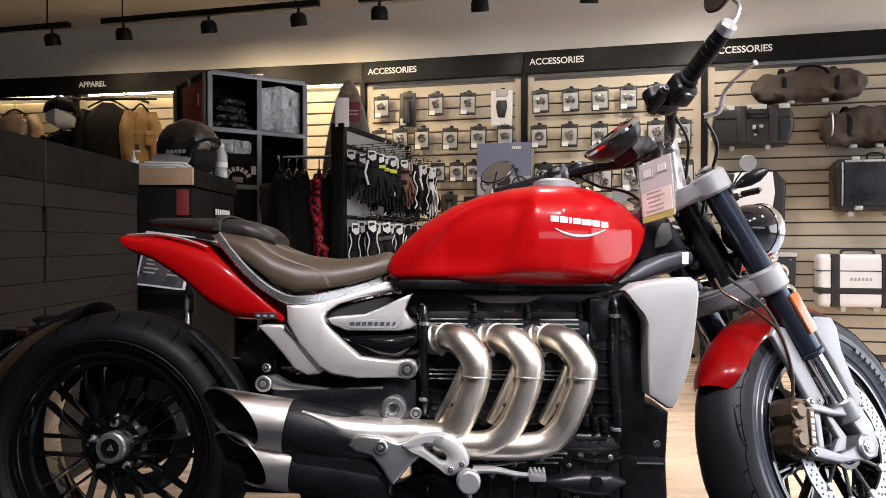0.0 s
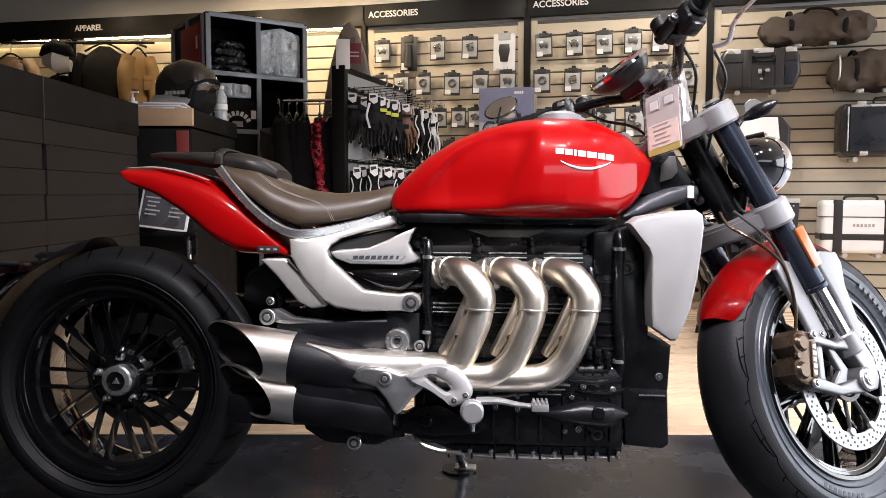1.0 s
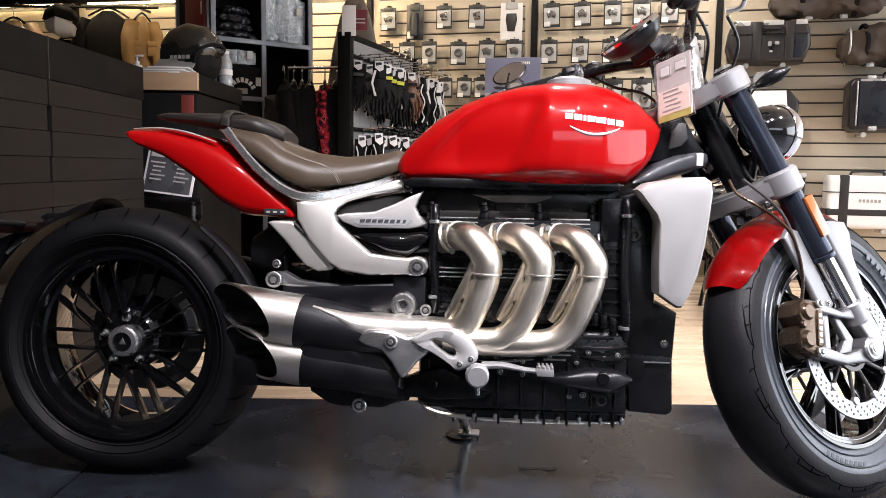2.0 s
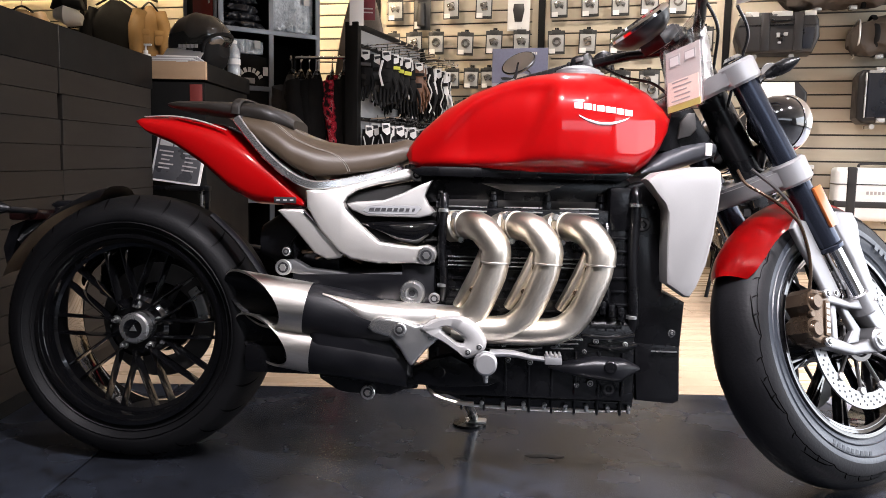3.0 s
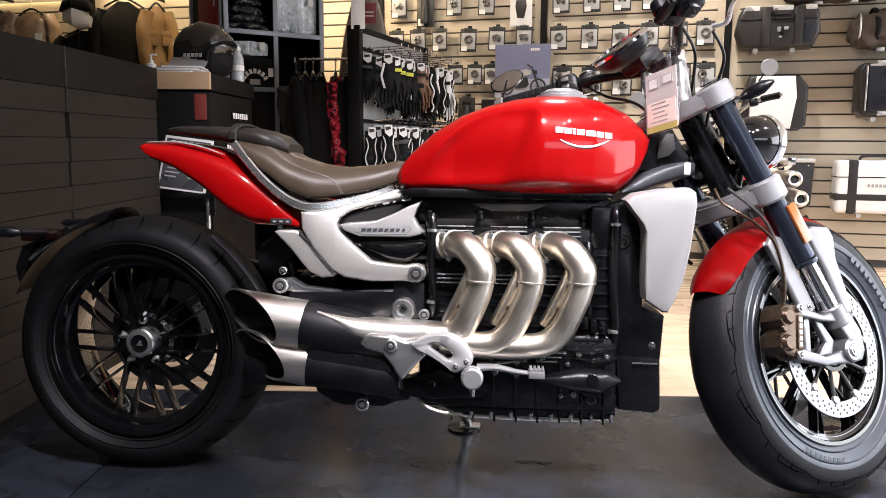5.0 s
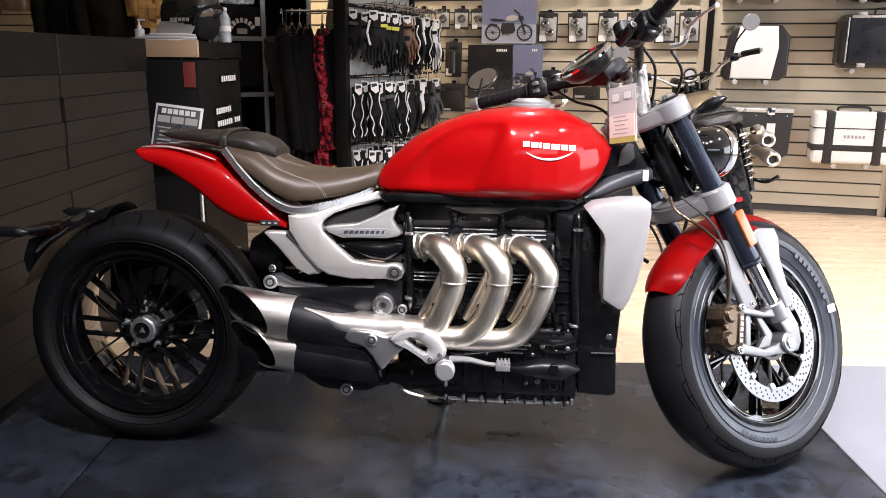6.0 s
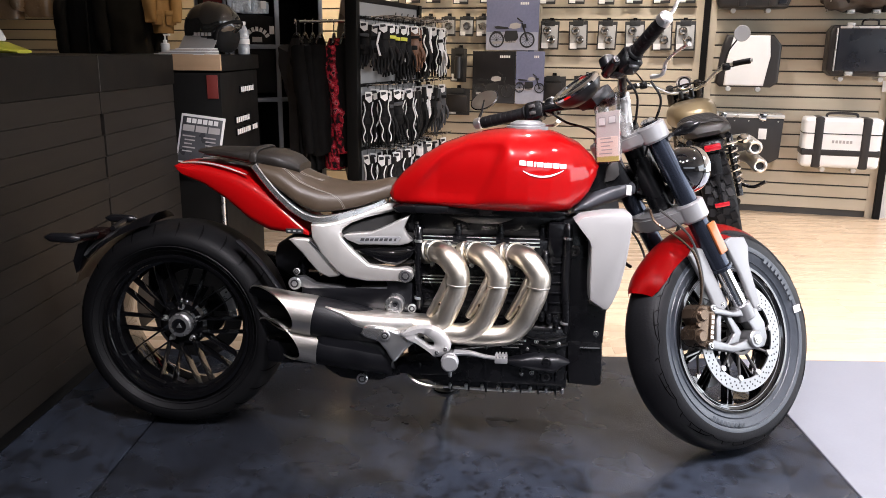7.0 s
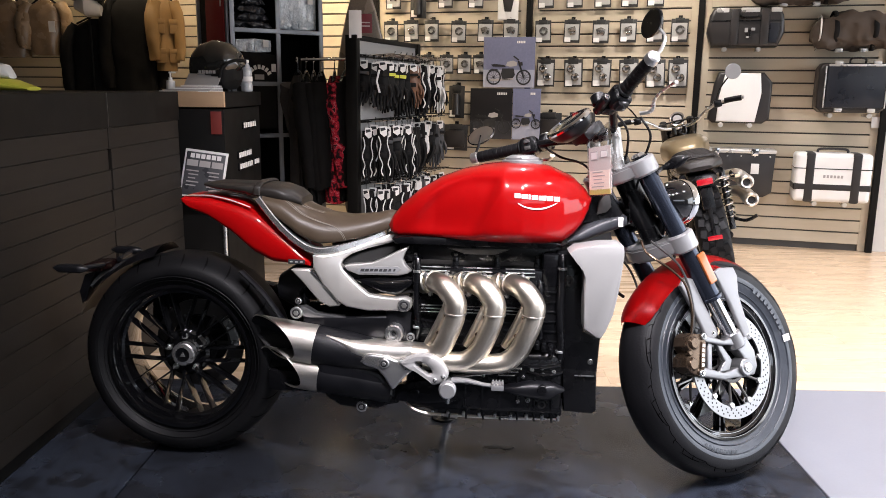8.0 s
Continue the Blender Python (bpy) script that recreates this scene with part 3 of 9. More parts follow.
def make_tyre(R, r_rim, half, crown, centre, parent, front):
    bm = bmesh.new()
    prof = tyre_profile(R, r_rim, half, crown)
    n = len(prof)
    lathe(bm, prof, 96, Matrix.Translation(centre), mats=[1 if j < 7 or j > n - 9 else 0 for j in range(n)])
    bmesh.ops.recalc_face_normals(bm, faces=bm.faces)
    tyre = part("tyre", bm, [M_RUBBER, M_RUBBER], parent, "black road tyre with curved tread cuts") if not front else steered("tyre", bm, [M_RUBBER_FRONT, M_RUBBER_GREY], parent, "black road tyre with a paler grey sidewall")
    # raised rings on both sidewalls
    bm = bmesh.new()
    for sgn in (-1, 1):
        for rr, hh in ((r_rim + 0.016, 0.86), (r_rim + (R - crown - r_rim) * 0.75, 0.985)):
            lathe(bm, [(rr - 0.002, sgn * half * hh), (rr, sgn * (half * hh + 0.0022)), (rr + 0.002, sgn * half * hh)], 72, Matrix.Translation(centre))
    bmesh.ops.recalc_face_normals(bm, faces=bm.faces)
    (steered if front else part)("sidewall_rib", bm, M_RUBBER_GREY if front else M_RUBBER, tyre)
    # tread cuts: slim dark sickles lying on the crown; the front adds a scalloped line along the shoulder
    bm = bmesh.new()

    def on_tread(sgn, t, ang):
        phi = math.pi * (0.5 - sgn * (0.10 + 0.31 * t))
        r = (R - crown) + crown * math.sin(phi) ** 0.8 + 0.0005
        return Vector((r * math.cos(ang), -half * math.cos(phi), r * math.sin(ang)))

    def cut(pts, wide, taper=True):
        n_p = len(pts) - 1
        for i in range(n_p):
            w0 = wide * (math.sin(math.pi * (i + 0.15) / (n_p + 0.3)) if taper else 1)
            w1 = wide * (math.sin(math.pi * (i + 1.15) / (n_p + 0.3)) if taper else 1)
            d = (pts[i + 1] - pts[i]).normalized()
            sd = d.cross(Vector((pts[i].x, pts[i].y * 2.5, pts[i].z)).normalized()).normalized()
            bm.faces.new([bm.verts.new(q + Vector(centre)) for q in (pts[i] - sd * w0, pts[i] + sd * w0, pts[i + 1] + sd * w1, pts[i + 1] - sd * w1)])

    if front:
        waves = 11
        for sgn in (-1, 1):
            for k in range(waves):
                a0 = 2 * math.pi * (k + (0.5 if sgn > 0 else 0.2)) / waves
                da = 2 * math.pi / waves
                edge = [(0.98, 0.0), (0.90, 0.05), (0.86, 0.14), (0.87, 0.25), (0.83, 0.27), (0.84, 0.45), (0.88, 0.49), (0.86, 0.52), (0.88, 0.68), (0.93, 0.72), (0.90, 0.76), (0.95, 0.92), (0.98, 1.0)]
                cut([on_tread(sgn, t, a0 + da * f) for t, f in edge], 0.0011, False)
                for f, t0, t1 in ((0.25, 0.87, 0.62), (0.49, 0.88, 0.66), (0.72, 0.93, 0.70)):
                    cut([on_tread(sgn, t0 + (t1 - t0) * q / 4, a0 + da * (f + 0.05 * (q / 4) ** 2)) for q in range(5)], 0.0016)
                cut([on_tread(sgn, t, a0 + da * f) for t, f in ((0.98, 0.0), (0.90, -0.03), (0.80, -0.12), (0.72, -0.26), (0.66, -0.42), (0.60, -0.52))], 0.0019)
    else:
        for k in range(26):
            for sgn in (-1, 1):
                a0 = 2 * math.pi * (k + (0.5 if sgn > 0 else 0)) / 26
                cut([on_tread(sgn, i / 6, a0 - (0.16 * i / 6 - 0.10 * (i / 6) ** 2)) for i in range(7)], 0.0030)
    bmesh.ops.remove_doubles(bm, verts=bm.verts, dist=0.0003)
    bmesh.ops.recalc_face_normals(bm, faces=bm.faces)
    tagged((steered if front else part)("tread_cut", bm, M_GROOVE, tyre, "", 0), kind="stuff")
    return tyre


# rear wheel
rear = new("rear_wheel")
rear.parent = bike
HALF_R, RIM_R = 0.118, 0.230
make_tyre(RR, RIM_R, HALF_R, 0.055, RA, rear, False)
bm = bmesh.new()
prof = [(RIM_R + 0.004, -0.100), (RIM_R + 0.002, -0.106), (RIM_R - 0.006, -0.106), (RIM_R - 0.009, -0.099), (RIM_R - 0.010, -0.090), (RIM_R - 0.018, -0.088), (RIM_R - 0.020, -0.080), (RIM_R - 0.022, -0.066), (RIM_R - 0.030, -0.062), (RIM_R - 0.032, -0.02),
        (RIM_R - 0.028, 0.03), (RIM_R - 0.012, 0.09), (RIM_R - 0.006, 0.106), (RIM_R + 0.004, 0.106), (RIM_R + 0.004, 0.10), (RIM_R - 0.004, 0.085), (RIM_R - 0.02, 0.03), (RIM_R - 0.02, -0.02), (RIM_R - 0.004, -0.085)]
lathe(bm, prof, 96, Matrix.Translation(RA), closed=True)
bmesh.ops.recalc_face_normals(bm, faces=bm.faces)
part("rim", bm, M_GLOSSBLACK, rear, "gloss black alloy rim")


def spoke_bm(r0, r1, y0, y1, w0, w1, depth, bend=0.0):
    """One slim blade from the hub to the rim, along x."""
    bm = bmesh.new()
    rings = []
    for i in range(6):
        t = i / 5
        r, y, w = r0 + (r1 - r0) * t, y0 + (y1 - y0) * t ** 1.6, w0 + (w1 - w0) * t
        z = bend * math.sin(t * math.pi)
        rings.append([bm.verts.new((r, y + a * depth / 2, z + b * w / 2)) for a, b in ((-1, -0.5), (-1, 0.5), (-0.4, 1), (1, 0.8), (1, -0.8), (-0.4, -1))])
    for q0, q1 in zip(rings, rings[1:]):
        skin(bm, q0, q1)
    bm.faces.new(rings[0][::-1])
    bm.faces.new(rings[-1])
    bmesh.ops.recalc_face_normals(bm, faces=bm.faces)
    return bm


spoke_mesh = to_mesh("spoke", spoke_bm(0.052, RIM_R - 0.020, -0.056, -0.040, 0.0062, 0.0055, 0.034), M_GLOSSBLACK, 40)
for k in range(10):
    for side in (-1, 1):
        piece("spoke", spoke_mesh, rear, Matrix.Translation(RA) @ Matrix.Rotation(2 * math.pi * (k + 0.0) / 10, 4, "Y") @ pose(0, 0, side * 0.0215))
bm = bmesh.new()
lathe(bm, [(0.0, -0.050), (0.066, -0.050), (0.076, -0.042), (0.078, 0.02), (0.0, 0.02)], 40, Matrix.Translation(RA))
bmesh.ops.recalc_face_normals(bm, faces=bm.faces)
part("hub", bm, M_GLOSSBLACK, rear)
bm = bmesh.new()
lathe(bm, [(0.0235, -0.080), (0.034, -0.078), (0.038, -0.073), (0.038, -0.050), (0.0235, -0.050)], 40, Matrix.Translation(RA))
bmesh.ops.recalc_face_normals(bm, faces=bm.faces)
cap = part("centre_cap", bm, M_ALU, rear, "machined silver centre cap")
bm = bmesh.new()
lathe(bm, [(0.0, -0.077), (0.020, -0.077), (0.0234, -0.079), (0.0234, -0.052)], 32, Matrix.Translation(RA))
bmesh.ops.recalc_face_normals(bm, faces=bm.faces)
part("cap_badge", bm, M_GLOSSBLACK, cap, "black badge with a plain silver triangle")
bm = bmesh.new()
plate(bm, [(-0.017, 0.312), (0.001, 0.312), (-0.007, 0.328)], -0.079, -0.077, 0.0005)
part("emblem", bm, M_ALU, cap)
for k in range(5):
    a = 2 * math.pi * (k + 0.25) / 5
    bm = bmesh.new()
    c = RA + Vector((0.056 * math.cos(a), -0.050, 0.056 * math.sin(a)))
    rod(bm, c, c + Vector((0, -0.010, 0)), 0.0105, 0.009, 14, 0.002)
    rod(bm, c + Vector((0, -0.010, 0)), c + Vector((0, -0.022, 0)), 0.0075, 0.006, 6, 0.001)
    part("wheel_nut", bm, M_ALU, rear, "bright wheel nut")
# disc and caliper on the far side
bm = bmesh.new()
lathe(bm, [(0.098, 0.070), (0.150, 0.070), (0.150, 0.076), (0.098, 0.076)], 60, Matrix.Translation(RA), closed=True)
bmesh.ops.recalc_face_normals(bm, faces=bm.faces)
rear_disc = part("brake_disc", bm, M_COVER, rear)
for k in range(6):
    a = 2 * math.pi * k / 6
    bm = bmesh.new()
    rod(bm, RA + Vector((0.05 * math.cos(a), 0.073, 0.05 * math.sin(a))), RA + Vector((0.108 * math.cos(a), 0.073, 0.108 * math.sin(a))), 0.008)
    part("disc_arm", bm, M_COVER, rear_disc)
bm = bmesh.new()
for a0, hw in ((0.35, 0.3),):
    for i in range(5):
        a = a0 + (i - 2) * 0.13
        box(bm, (0, 0, 0), (0.030, 0.05, 0.030), 0.006, Matrix.Translation(RA) @ Matrix.Rotation(-a, 4, "Y") @ pose(0.128, 0.073, 0))
part("rear_caliper", bm, M_ALU, bike, "silver rear brake caliper")

# single swing arm on the far side, and the tyre hugger with the plate carrier
bm = bmesh.new()
tube(bm, [(0.62, 0.02, 0.44), (0.45, 0.10, 0.45), (0.25, 0.17, 0.40), (0.0, 0.17, 0.322)], [0.06, 0.055, 0.05, 0.062], 14)
part("swing_arm", bm, M_ENGINE, bike, "black single swing arm")
bm = bmesh.new()
lathe(bm, [(0.0, 0.120), (0.060, 0.118), (0.085, 0.110), (0.088, 0.095), (0.088, 0.180), (0.060, 0.205), (0.0, 0.210)], 36, Matrix.Translation(RA))
# added backing plate, standing in for the darkness through the wheel's upper half
plate(bm, [(-0.120, 0.330), (-0.205, 0.372), (-0.200, 0.450), (-0.120, 0.528), (0.020, 0.545), (0.140, 0.525), (0.330, 0.500), (0.420, 0.440), (0.330, 0.370), (0.160, 0.300), (0.060, 0.260), (0.000, 0.330)], 0.125, 0.185, 0.020, 0, 3)
bmesh.ops.recalc_face_normals(bm, faces=bm.faces)
part("drive_housing_and_backing", bm, M_BLACK, bike, "black final drive housing with an added dark backing plate")
bm = bmesh.new()
rings = []
for i in range(15):
    a = radians(103 + i * 4.0)
    r = RR + 0.030
    row = []
    for k in range(9):
        t = k / 8
        y = -0.085 + 0.19 * t
        edge = 1 - abs(2 * t - 1) ** 3
        row.append(bm.verts.new((r * math.cos(a) + 0.0 - 0.004, y, RA.z + (r - 0.03 + 0.03 * edge) * math.sin(a))))
    rings.append(row)
for r0, r1 in zip(rings, rings[1:]):
    for k in range(8):
        bm.faces.new((r0[k], r1[k], r1[k + 1], r0[k + 1]))
bmesh.ops.solidify(bm, geom=bm.faces[:], thickness=0.005)
bmesh.ops.recalc_face_normals(bm, faces=bm.faces)
part("tyre_hugger", bm, M_PLASTIC, bike, "slim matt black tyre hugger")
bm = bmesh.new()
tube(bm, [(-0.13, 0.12, 0.60), (-0.24, 0.11, 0.585), (-0.30, 0.02, 0.56), (-0.335, -0.02, 0.52)], 0.016, 10)
plate(bm, [(-0.30, 0.578), (-0.345, 0.560), (-0.366, 0.505), (-0.358, 0.462), (-0.342, 0.478), (-0.322, 0.54)], -0.035, 0.035, 0.006)
carrier = part("plate_carrier", bm, M_PLASTIC, bike, "matt black number plate carrier")
bm = bmesh.new()
box(bm, (-0.305, 0, 0.588), (0.055, 0.12, 0.026), 0.006)
part("tail_lamp", bm, mk("smoked_red_lens", (0.008, 0.002, 0.002), 0.25), carrier, "smoked dark red tail lamp")
for sgn in (-1, 1):
    bm = bmesh.new()
    rod(bm, (-0.27, sgn * 0.05, 0.598), (-0.285, sgn * 0.17, 0.606), 0.008)
    body(bm, [(-0.36, 0.612), (-0.34, 0.622), (-0.27, 0.622), (-0.25, 0.612)], [(-0.36, 0.606), (-0.34, 0.596), (-0.27, 0.594), (-0.25, 0.604)],
         [(-0.36, 0.004), (-0.34, 0.018), (-0.27, 0.018), (-0.25, 0.004)], -0.36, -0.25, 10, 12)
    for v in bm.verts:
        if v.co.x < -0.2 and abs(v.co.y) < 0.03:
            v.co.y += sgn * 0.18
    part("indicator", bm, M_PLASTIC, carrier, "slim smoked indicator")

# mudguard edge and dark strut between tyre and frame
bm = bmesh.new()
tube(bm, [(0.20, -0.10, 0.600), (0.27, -0.115, 0.54), (0.335, -0.12, 0.455)], 0.012, 10, flat=0.6)
part("guard_strut", bm, M_PLASTIC, bike)
bm = bmesh.new()
body(bm, [(0.30, 0.58), (0.36, 0.62), (0.44, 0.62), (0.50, 0.55)], [(0.30, 0.50), (0.36, 0.47), (0.42, 0.45), (0.50, 0.45)], [(0.30, 0.05), (0.4, 0.08), (0.5, 0.08)], 0.30, 0.50, 14, 16)
part("inner_guard", bm, M_PLASTIC, bike, "matt black inner mudguard")

# tail cowl
tail_top = [(0.008, 0.822), (0.023, 0.832), (0.101, 0.834), (0.200, 0.819), (0.256, 0.797), (0.298, 0.770), (0.367, 0.708), (0.425, 0.640)]
tail_bot = [(0.008, 0.818), (0.037, 0.789), (0.100, 0.764), (0.171, 0.717), (0.241, 0.656), (0.300, 0.628), (0.425, 0.624)]
bm = bmesh.new()
body(bm, tail_top, tail_bot, [(0.008, 0.088), (0.02, 0.100), (0.06, 0.106), (0.12, 0.110), (0.25, 0.122), (0.36, 0.128), (0.425, 0.126)], 0.008, 0.425, 44, 36, 0.62, 0.75, 0.45, None, 0.36)
tail = part("tail_cowl", bm, M_RED, bike, "glossy red tail cowl")
bm = bmesh.new()
tube(bm, [(0.03, -0.088, 0.830), (0.10, -0.090, 0.831), (0.17, -0.098, 0.820), (0.235, -0.104, 0.800)], [0.003, 0.006, 0.006, 0.003], 8, flat=0.5)
pair("cowl_stripe", bm, M_SILVER, tail, "silver stripe")
bm = bmesh.new()
box(bm, (0.382, -0.1275, 0.640), (0.052, 0.003, 0.014), 0.001)
sticker = part("warning_sticker", bm, M_INK, tail, "small black warning sticker")
for dx in (-0.016, 0.0, 0.016):
    bm = bmesh.new()
    box(bm, (0.382 + dx, -0.1293, 0.640), (0.008, 0.001, 0.004), 0)
    part("print_mark", bm, M_PAPERGREY, sticker)

# seats
bm = bmesh.new()
body(bm, [(0.075, 0.868), (0.10, 0.873), (0.25, 0.872), (0.31, 0.868), (0.36, 0.852), (0.385, 0.83)], [(0.075, 0.858), (0.10, 0.850), (0.2, 0.838), (0.30, 0.815), (0.385, 0.80)],
     [(0.072, 0.062), (0.10, 0.078), (0.2, 0.092), (0.33, 0.10), (0.385, 0.07)], 0.075, 0.385, 26, 28, 0.55, 0.7, 0.5)
pill = part("pillion_seat", bm, M_PILLION, bike, "black pillion seat pad with stitched edge")
bm = bmesh.new()
tube(bm, [(0.255, -0.105, 0.838), (0.257, -0.10, 0.862), (0.26, -0.06, 0.8745), (0.26, 0.06, 0.8745), (0.257, 0.10, 0.862)], 0.005, 8, flat=2.2)
part("seat_strap", bm, M_PILLION, pill, "black strap across the pad")
seat_top = [(0.243, 0.830), (0.263, 0.842), (0.333, 0.840), (0.361, 0.824), (0.396, 0.804), (0.459, 0.782), (0.528, 0.774), (0.611, 0.782), (0.650, 0.792), (0.668, 0.788)]
seat_bot = [(0.243, 0.826), (0.272, 0.808), (0.317, 0.770), (0.398, 0.712), (0.445, 0.692), (0.505, 0.696), (0.571, 0.708), (0.656, 0.735), (0.668, 0.750)]
seat_hw = [(0.243, 0.108), (0.30, 0.122), (0.38, 0.134), (0.45, 0.132), (0.52, 0.112), (0.60, 0.078), (0.668, 0.055)]


SEAT_P, SEAT_Q, SEAT_MID, SEAT_LOW = 0.85, 0.80, 0.22, 0.30
bm = bmesh.new()
body(bm, seat_top, seat_bot, seat_hw, 0.243, 0.668, 48, 48, SEAT_P, SEAT_Q, SEAT_MID, None, SEAT_LOW)
seat = part("rider_seat", bm, M_LEATHER, bike, "brown-black leather rider seat", 60)
for line in (((0.268, 0.836), (0.30, 0.832), (0.345, 0.818), (0.39, 0.786), (0.44, 0.764), (0.49, 0.748), (0.515, 0.728), (0.525, 0.708)), ((0.31, 0.8385), (0.35, 0.826), (0.40, 0.798), (0.45, 0.782))):
    for gap in (0.0, 0.0045):
        bm = bmesh.new()
        tube(bm, [(u + gap, -side_of(seat_top, seat_bot, seat_hw, u + gap, z, SEAT_P, SEAT_Q, SEAT_MID, SEAT_LOW) - 0.0004, z) for u, z in line], 0.0009, 6)
        pair("seam", bm, M_THREAD, seat, "pale grey stitching")

# silver rail under the seat
bm = bmesh.new()
strip(bm, [(0.260, -0.116, 0.829), (0.292, -0.124, 0.790), (0.338, -0.133, 0.741), (0.385, -0.139, 0.703), (0.425, -0.140, 0.682), (0.460, -0.136, 0.676), (0.509, -0.118, 0.682), (0.588, -0.074, 0.703), (0.640, -0.044, 0.723)], 0.030, 0.020)
pair("seat_rail", bm, M_ALU, bike, "brushed silver rail under the seat")

# side frame: silver casting open to the front, its upper arm leaning in towards the tank
def lean_in(bm):
    for v in bm.verts:
        k = 0.11 * min(1.0, max(0.0, (v.co.x - 0.45) / 0.22)) * min(1.0, max(0.0, (v.co.z - 0.575) / 0.12))
        v.co.y += k
    bm.normal_update()


def side_plate(outline, y0, y1, bevel, seg=3, steep=1.0):
    """A plate on the side frame; steep below 1 leans it less towards the tank."""
    bm = bmesh.new()
    plate(bm, outline, y0, y1, bevel, 0, seg)
    if steep < 1:
        for v in bm.verts:
            v.co.y += 0.125 * (v.co.x - 0.50) + 0.16 * (v.co.z - 0.61)
        bm.normal_update()
    else:
        lean_in(bm)
    return bm


frame_part = pair("rear_frame", side_plate([(0.436, 0.664), (0.455, 0.666), (0.473, 0.665), (0.512, 0.672), (0.574, 0.692), (0.655, 0.722), (0.695, 0.726), (0.733, 0.726), (0.721, 0.713), (0.690, 0.702), (0.655, 0.692), (0.592, 0.680), (0.548, 0.666), (0.526, 0.650), (0.520, 0.638), (0.526, 0.624), (0.545, 0.604), (0.568, 0.583), (0.606, 0.550),
                                           (0.650, 0.544), (0.688, 0.541), (0.716, 0.545), (0.733, 0.538), (0.739, 0.523), (0.732, 0.507), (0.716, 0.499), (0.689, 0.503), (0.603, 0.500), (0.540, 0.509), (0.512, 0.526), (0.466, 0.577), (0.438, 0.625)], -0.150, -0.112, 0.007), M_SILVER, bike, "silver cast rear frame")
pair("frame_inset", side_plate([(0.521, 0.622), (0.519, 0.643), (0.543, 0.662), (0.652, 0.688), (0.718, 0.692), (0.735, 0.640), (0.740, 0.553), (0.602, 0.547), (0.564, 0.578)], -0.126, -0.106, 0.003), M_CHARCOAL, frame_part, "black panel inside the frame")
badge = pair("name_plate", side_plate([(0.529, 0.635), (0.548, 0.640), (0.613, 0.645), (0.655, 0.662), (0.690, 0.680), (0.722, 0.693), (0.712, 0.675), (0.705, 0.656), (0.714, 0.638), (0.731, 0.620), (0.720, 0.612), (0.693, 0.606), (0.575, 0.608), (0.541, 0.621)], -0.152, -0.124, 0.005, 3, 0.4), M_FIN, frame_part, "silver finned name plate with dark bars")
part("plate_panel", side_plate([(0.566, 0.619), (0.580, 0.632), (0.692, 0.634), (0.700, 0.627), (0.686, 0.613), (0.584, 0.613)], -0.1535, -0.149, 0.001, 1, 0.4), M_WHITEALU, badge, "slim raised panel")
for k, wk in enumerate((0.011, 0.011, 0.010, 0.011, 0.009, 0.010, 0.008, 0.006)):
    u = 0.587 + k * 0.0135
    part("badge_bar", side_plate([(u - wk / 2 - 0.001, 0.6195), (u + wk / 2 - 0.001, 0.6200), (u + wk / 2 + 0.001, 0.6275), (u - wk / 2 + 0.001, 0.6270)], -0.1555, -0.1525, 0, 1, 0.4), M_INK, badge)
bm = bmesh.new()
body(bm, [(0.555, 0.594), (0.60, 0.600), (0.72, 0.604), (0.748, 0.598)], [(0.555, 0.591), (0.600, 0.567), (0.645, 0.545), (0.690, 0.537), (0.725, 0.562), (0.748, 0.594)], [(0.555, 0.129), (0.585, 0.139), (0.66, 0.142), (0.735, 0.139), (0.748, 0.128)], 0.555, 0.748, 24, 28, 0.45, 0.6, 0.5)
part("side_cover", bm, M_GLOSSBLACK, frame_part, "gloss black rounded side cover")
bm = bmesh.new()
plate(bm, [(0.366, 0.616), (0.378, 0.620), (0.424, 0.620), (0.470, 0.573), (0.522, 0.518), (0.514, 0.509), (0.484, 0.505), (0.453, 0.520), (0.404, 0.577)], -0.138, -0.104, 0.007, 0, 3)
leg_part = pair("frame_leg", bm, M_SILVER, bike, "silver frame leg")
bm = bmesh.new()
tube(bm, [(0.430, -0.141, 0.616), (0.470, -0.142, 0.576), (0.520, -0.142, 0.521)], 0.0028, 8)
pair("leg_seam", bm, M_INK, leg_part, "dark joint line")

# bolts along the frame
for u, w, r in ((0.715, 0.522, 0.020), (0.735, 0.425, 0.013), (0.383, 0.485, 0.019), (0.680, 0.706, 0.015), (0.390, 0.522, 0.010)):
    bm = bmesh.new()
    bolt(bm, (u, -0.046 if w > 0.7 else -0.134 if u < 0.5 else -0.146, w), r, 0.012)
    part("frame_bolt", bm, [M_ALU, M_INK], bike, "silver socket bolt")
bm = bmesh.new()
lathe(bm, [(0.0, -0.160), (0.007, -0.160), (0.008, -0.164), (0.012, -0.164), (0.015, -0.170), (0.024, -0.170), (0.028, -0.165), (0.028, -0.12), (0.0, -0.12)], 36, pose(0.685, 0, 0.436))
bmesh.ops.recalc_face_normals(bm, faces=bm.faces)
part("pivot_cap", bm, M_ALU, bike, "silver swing arm pivot cap")
bm = bmesh.new()
rod(bm, (0.685, -0.158, 0.436), (0.685, -0.1612, 0.436), 0.0075, 0.0075, 6)
part("pivot_socket", bm, M_INK, bike, "dark socket of the pivot cap")

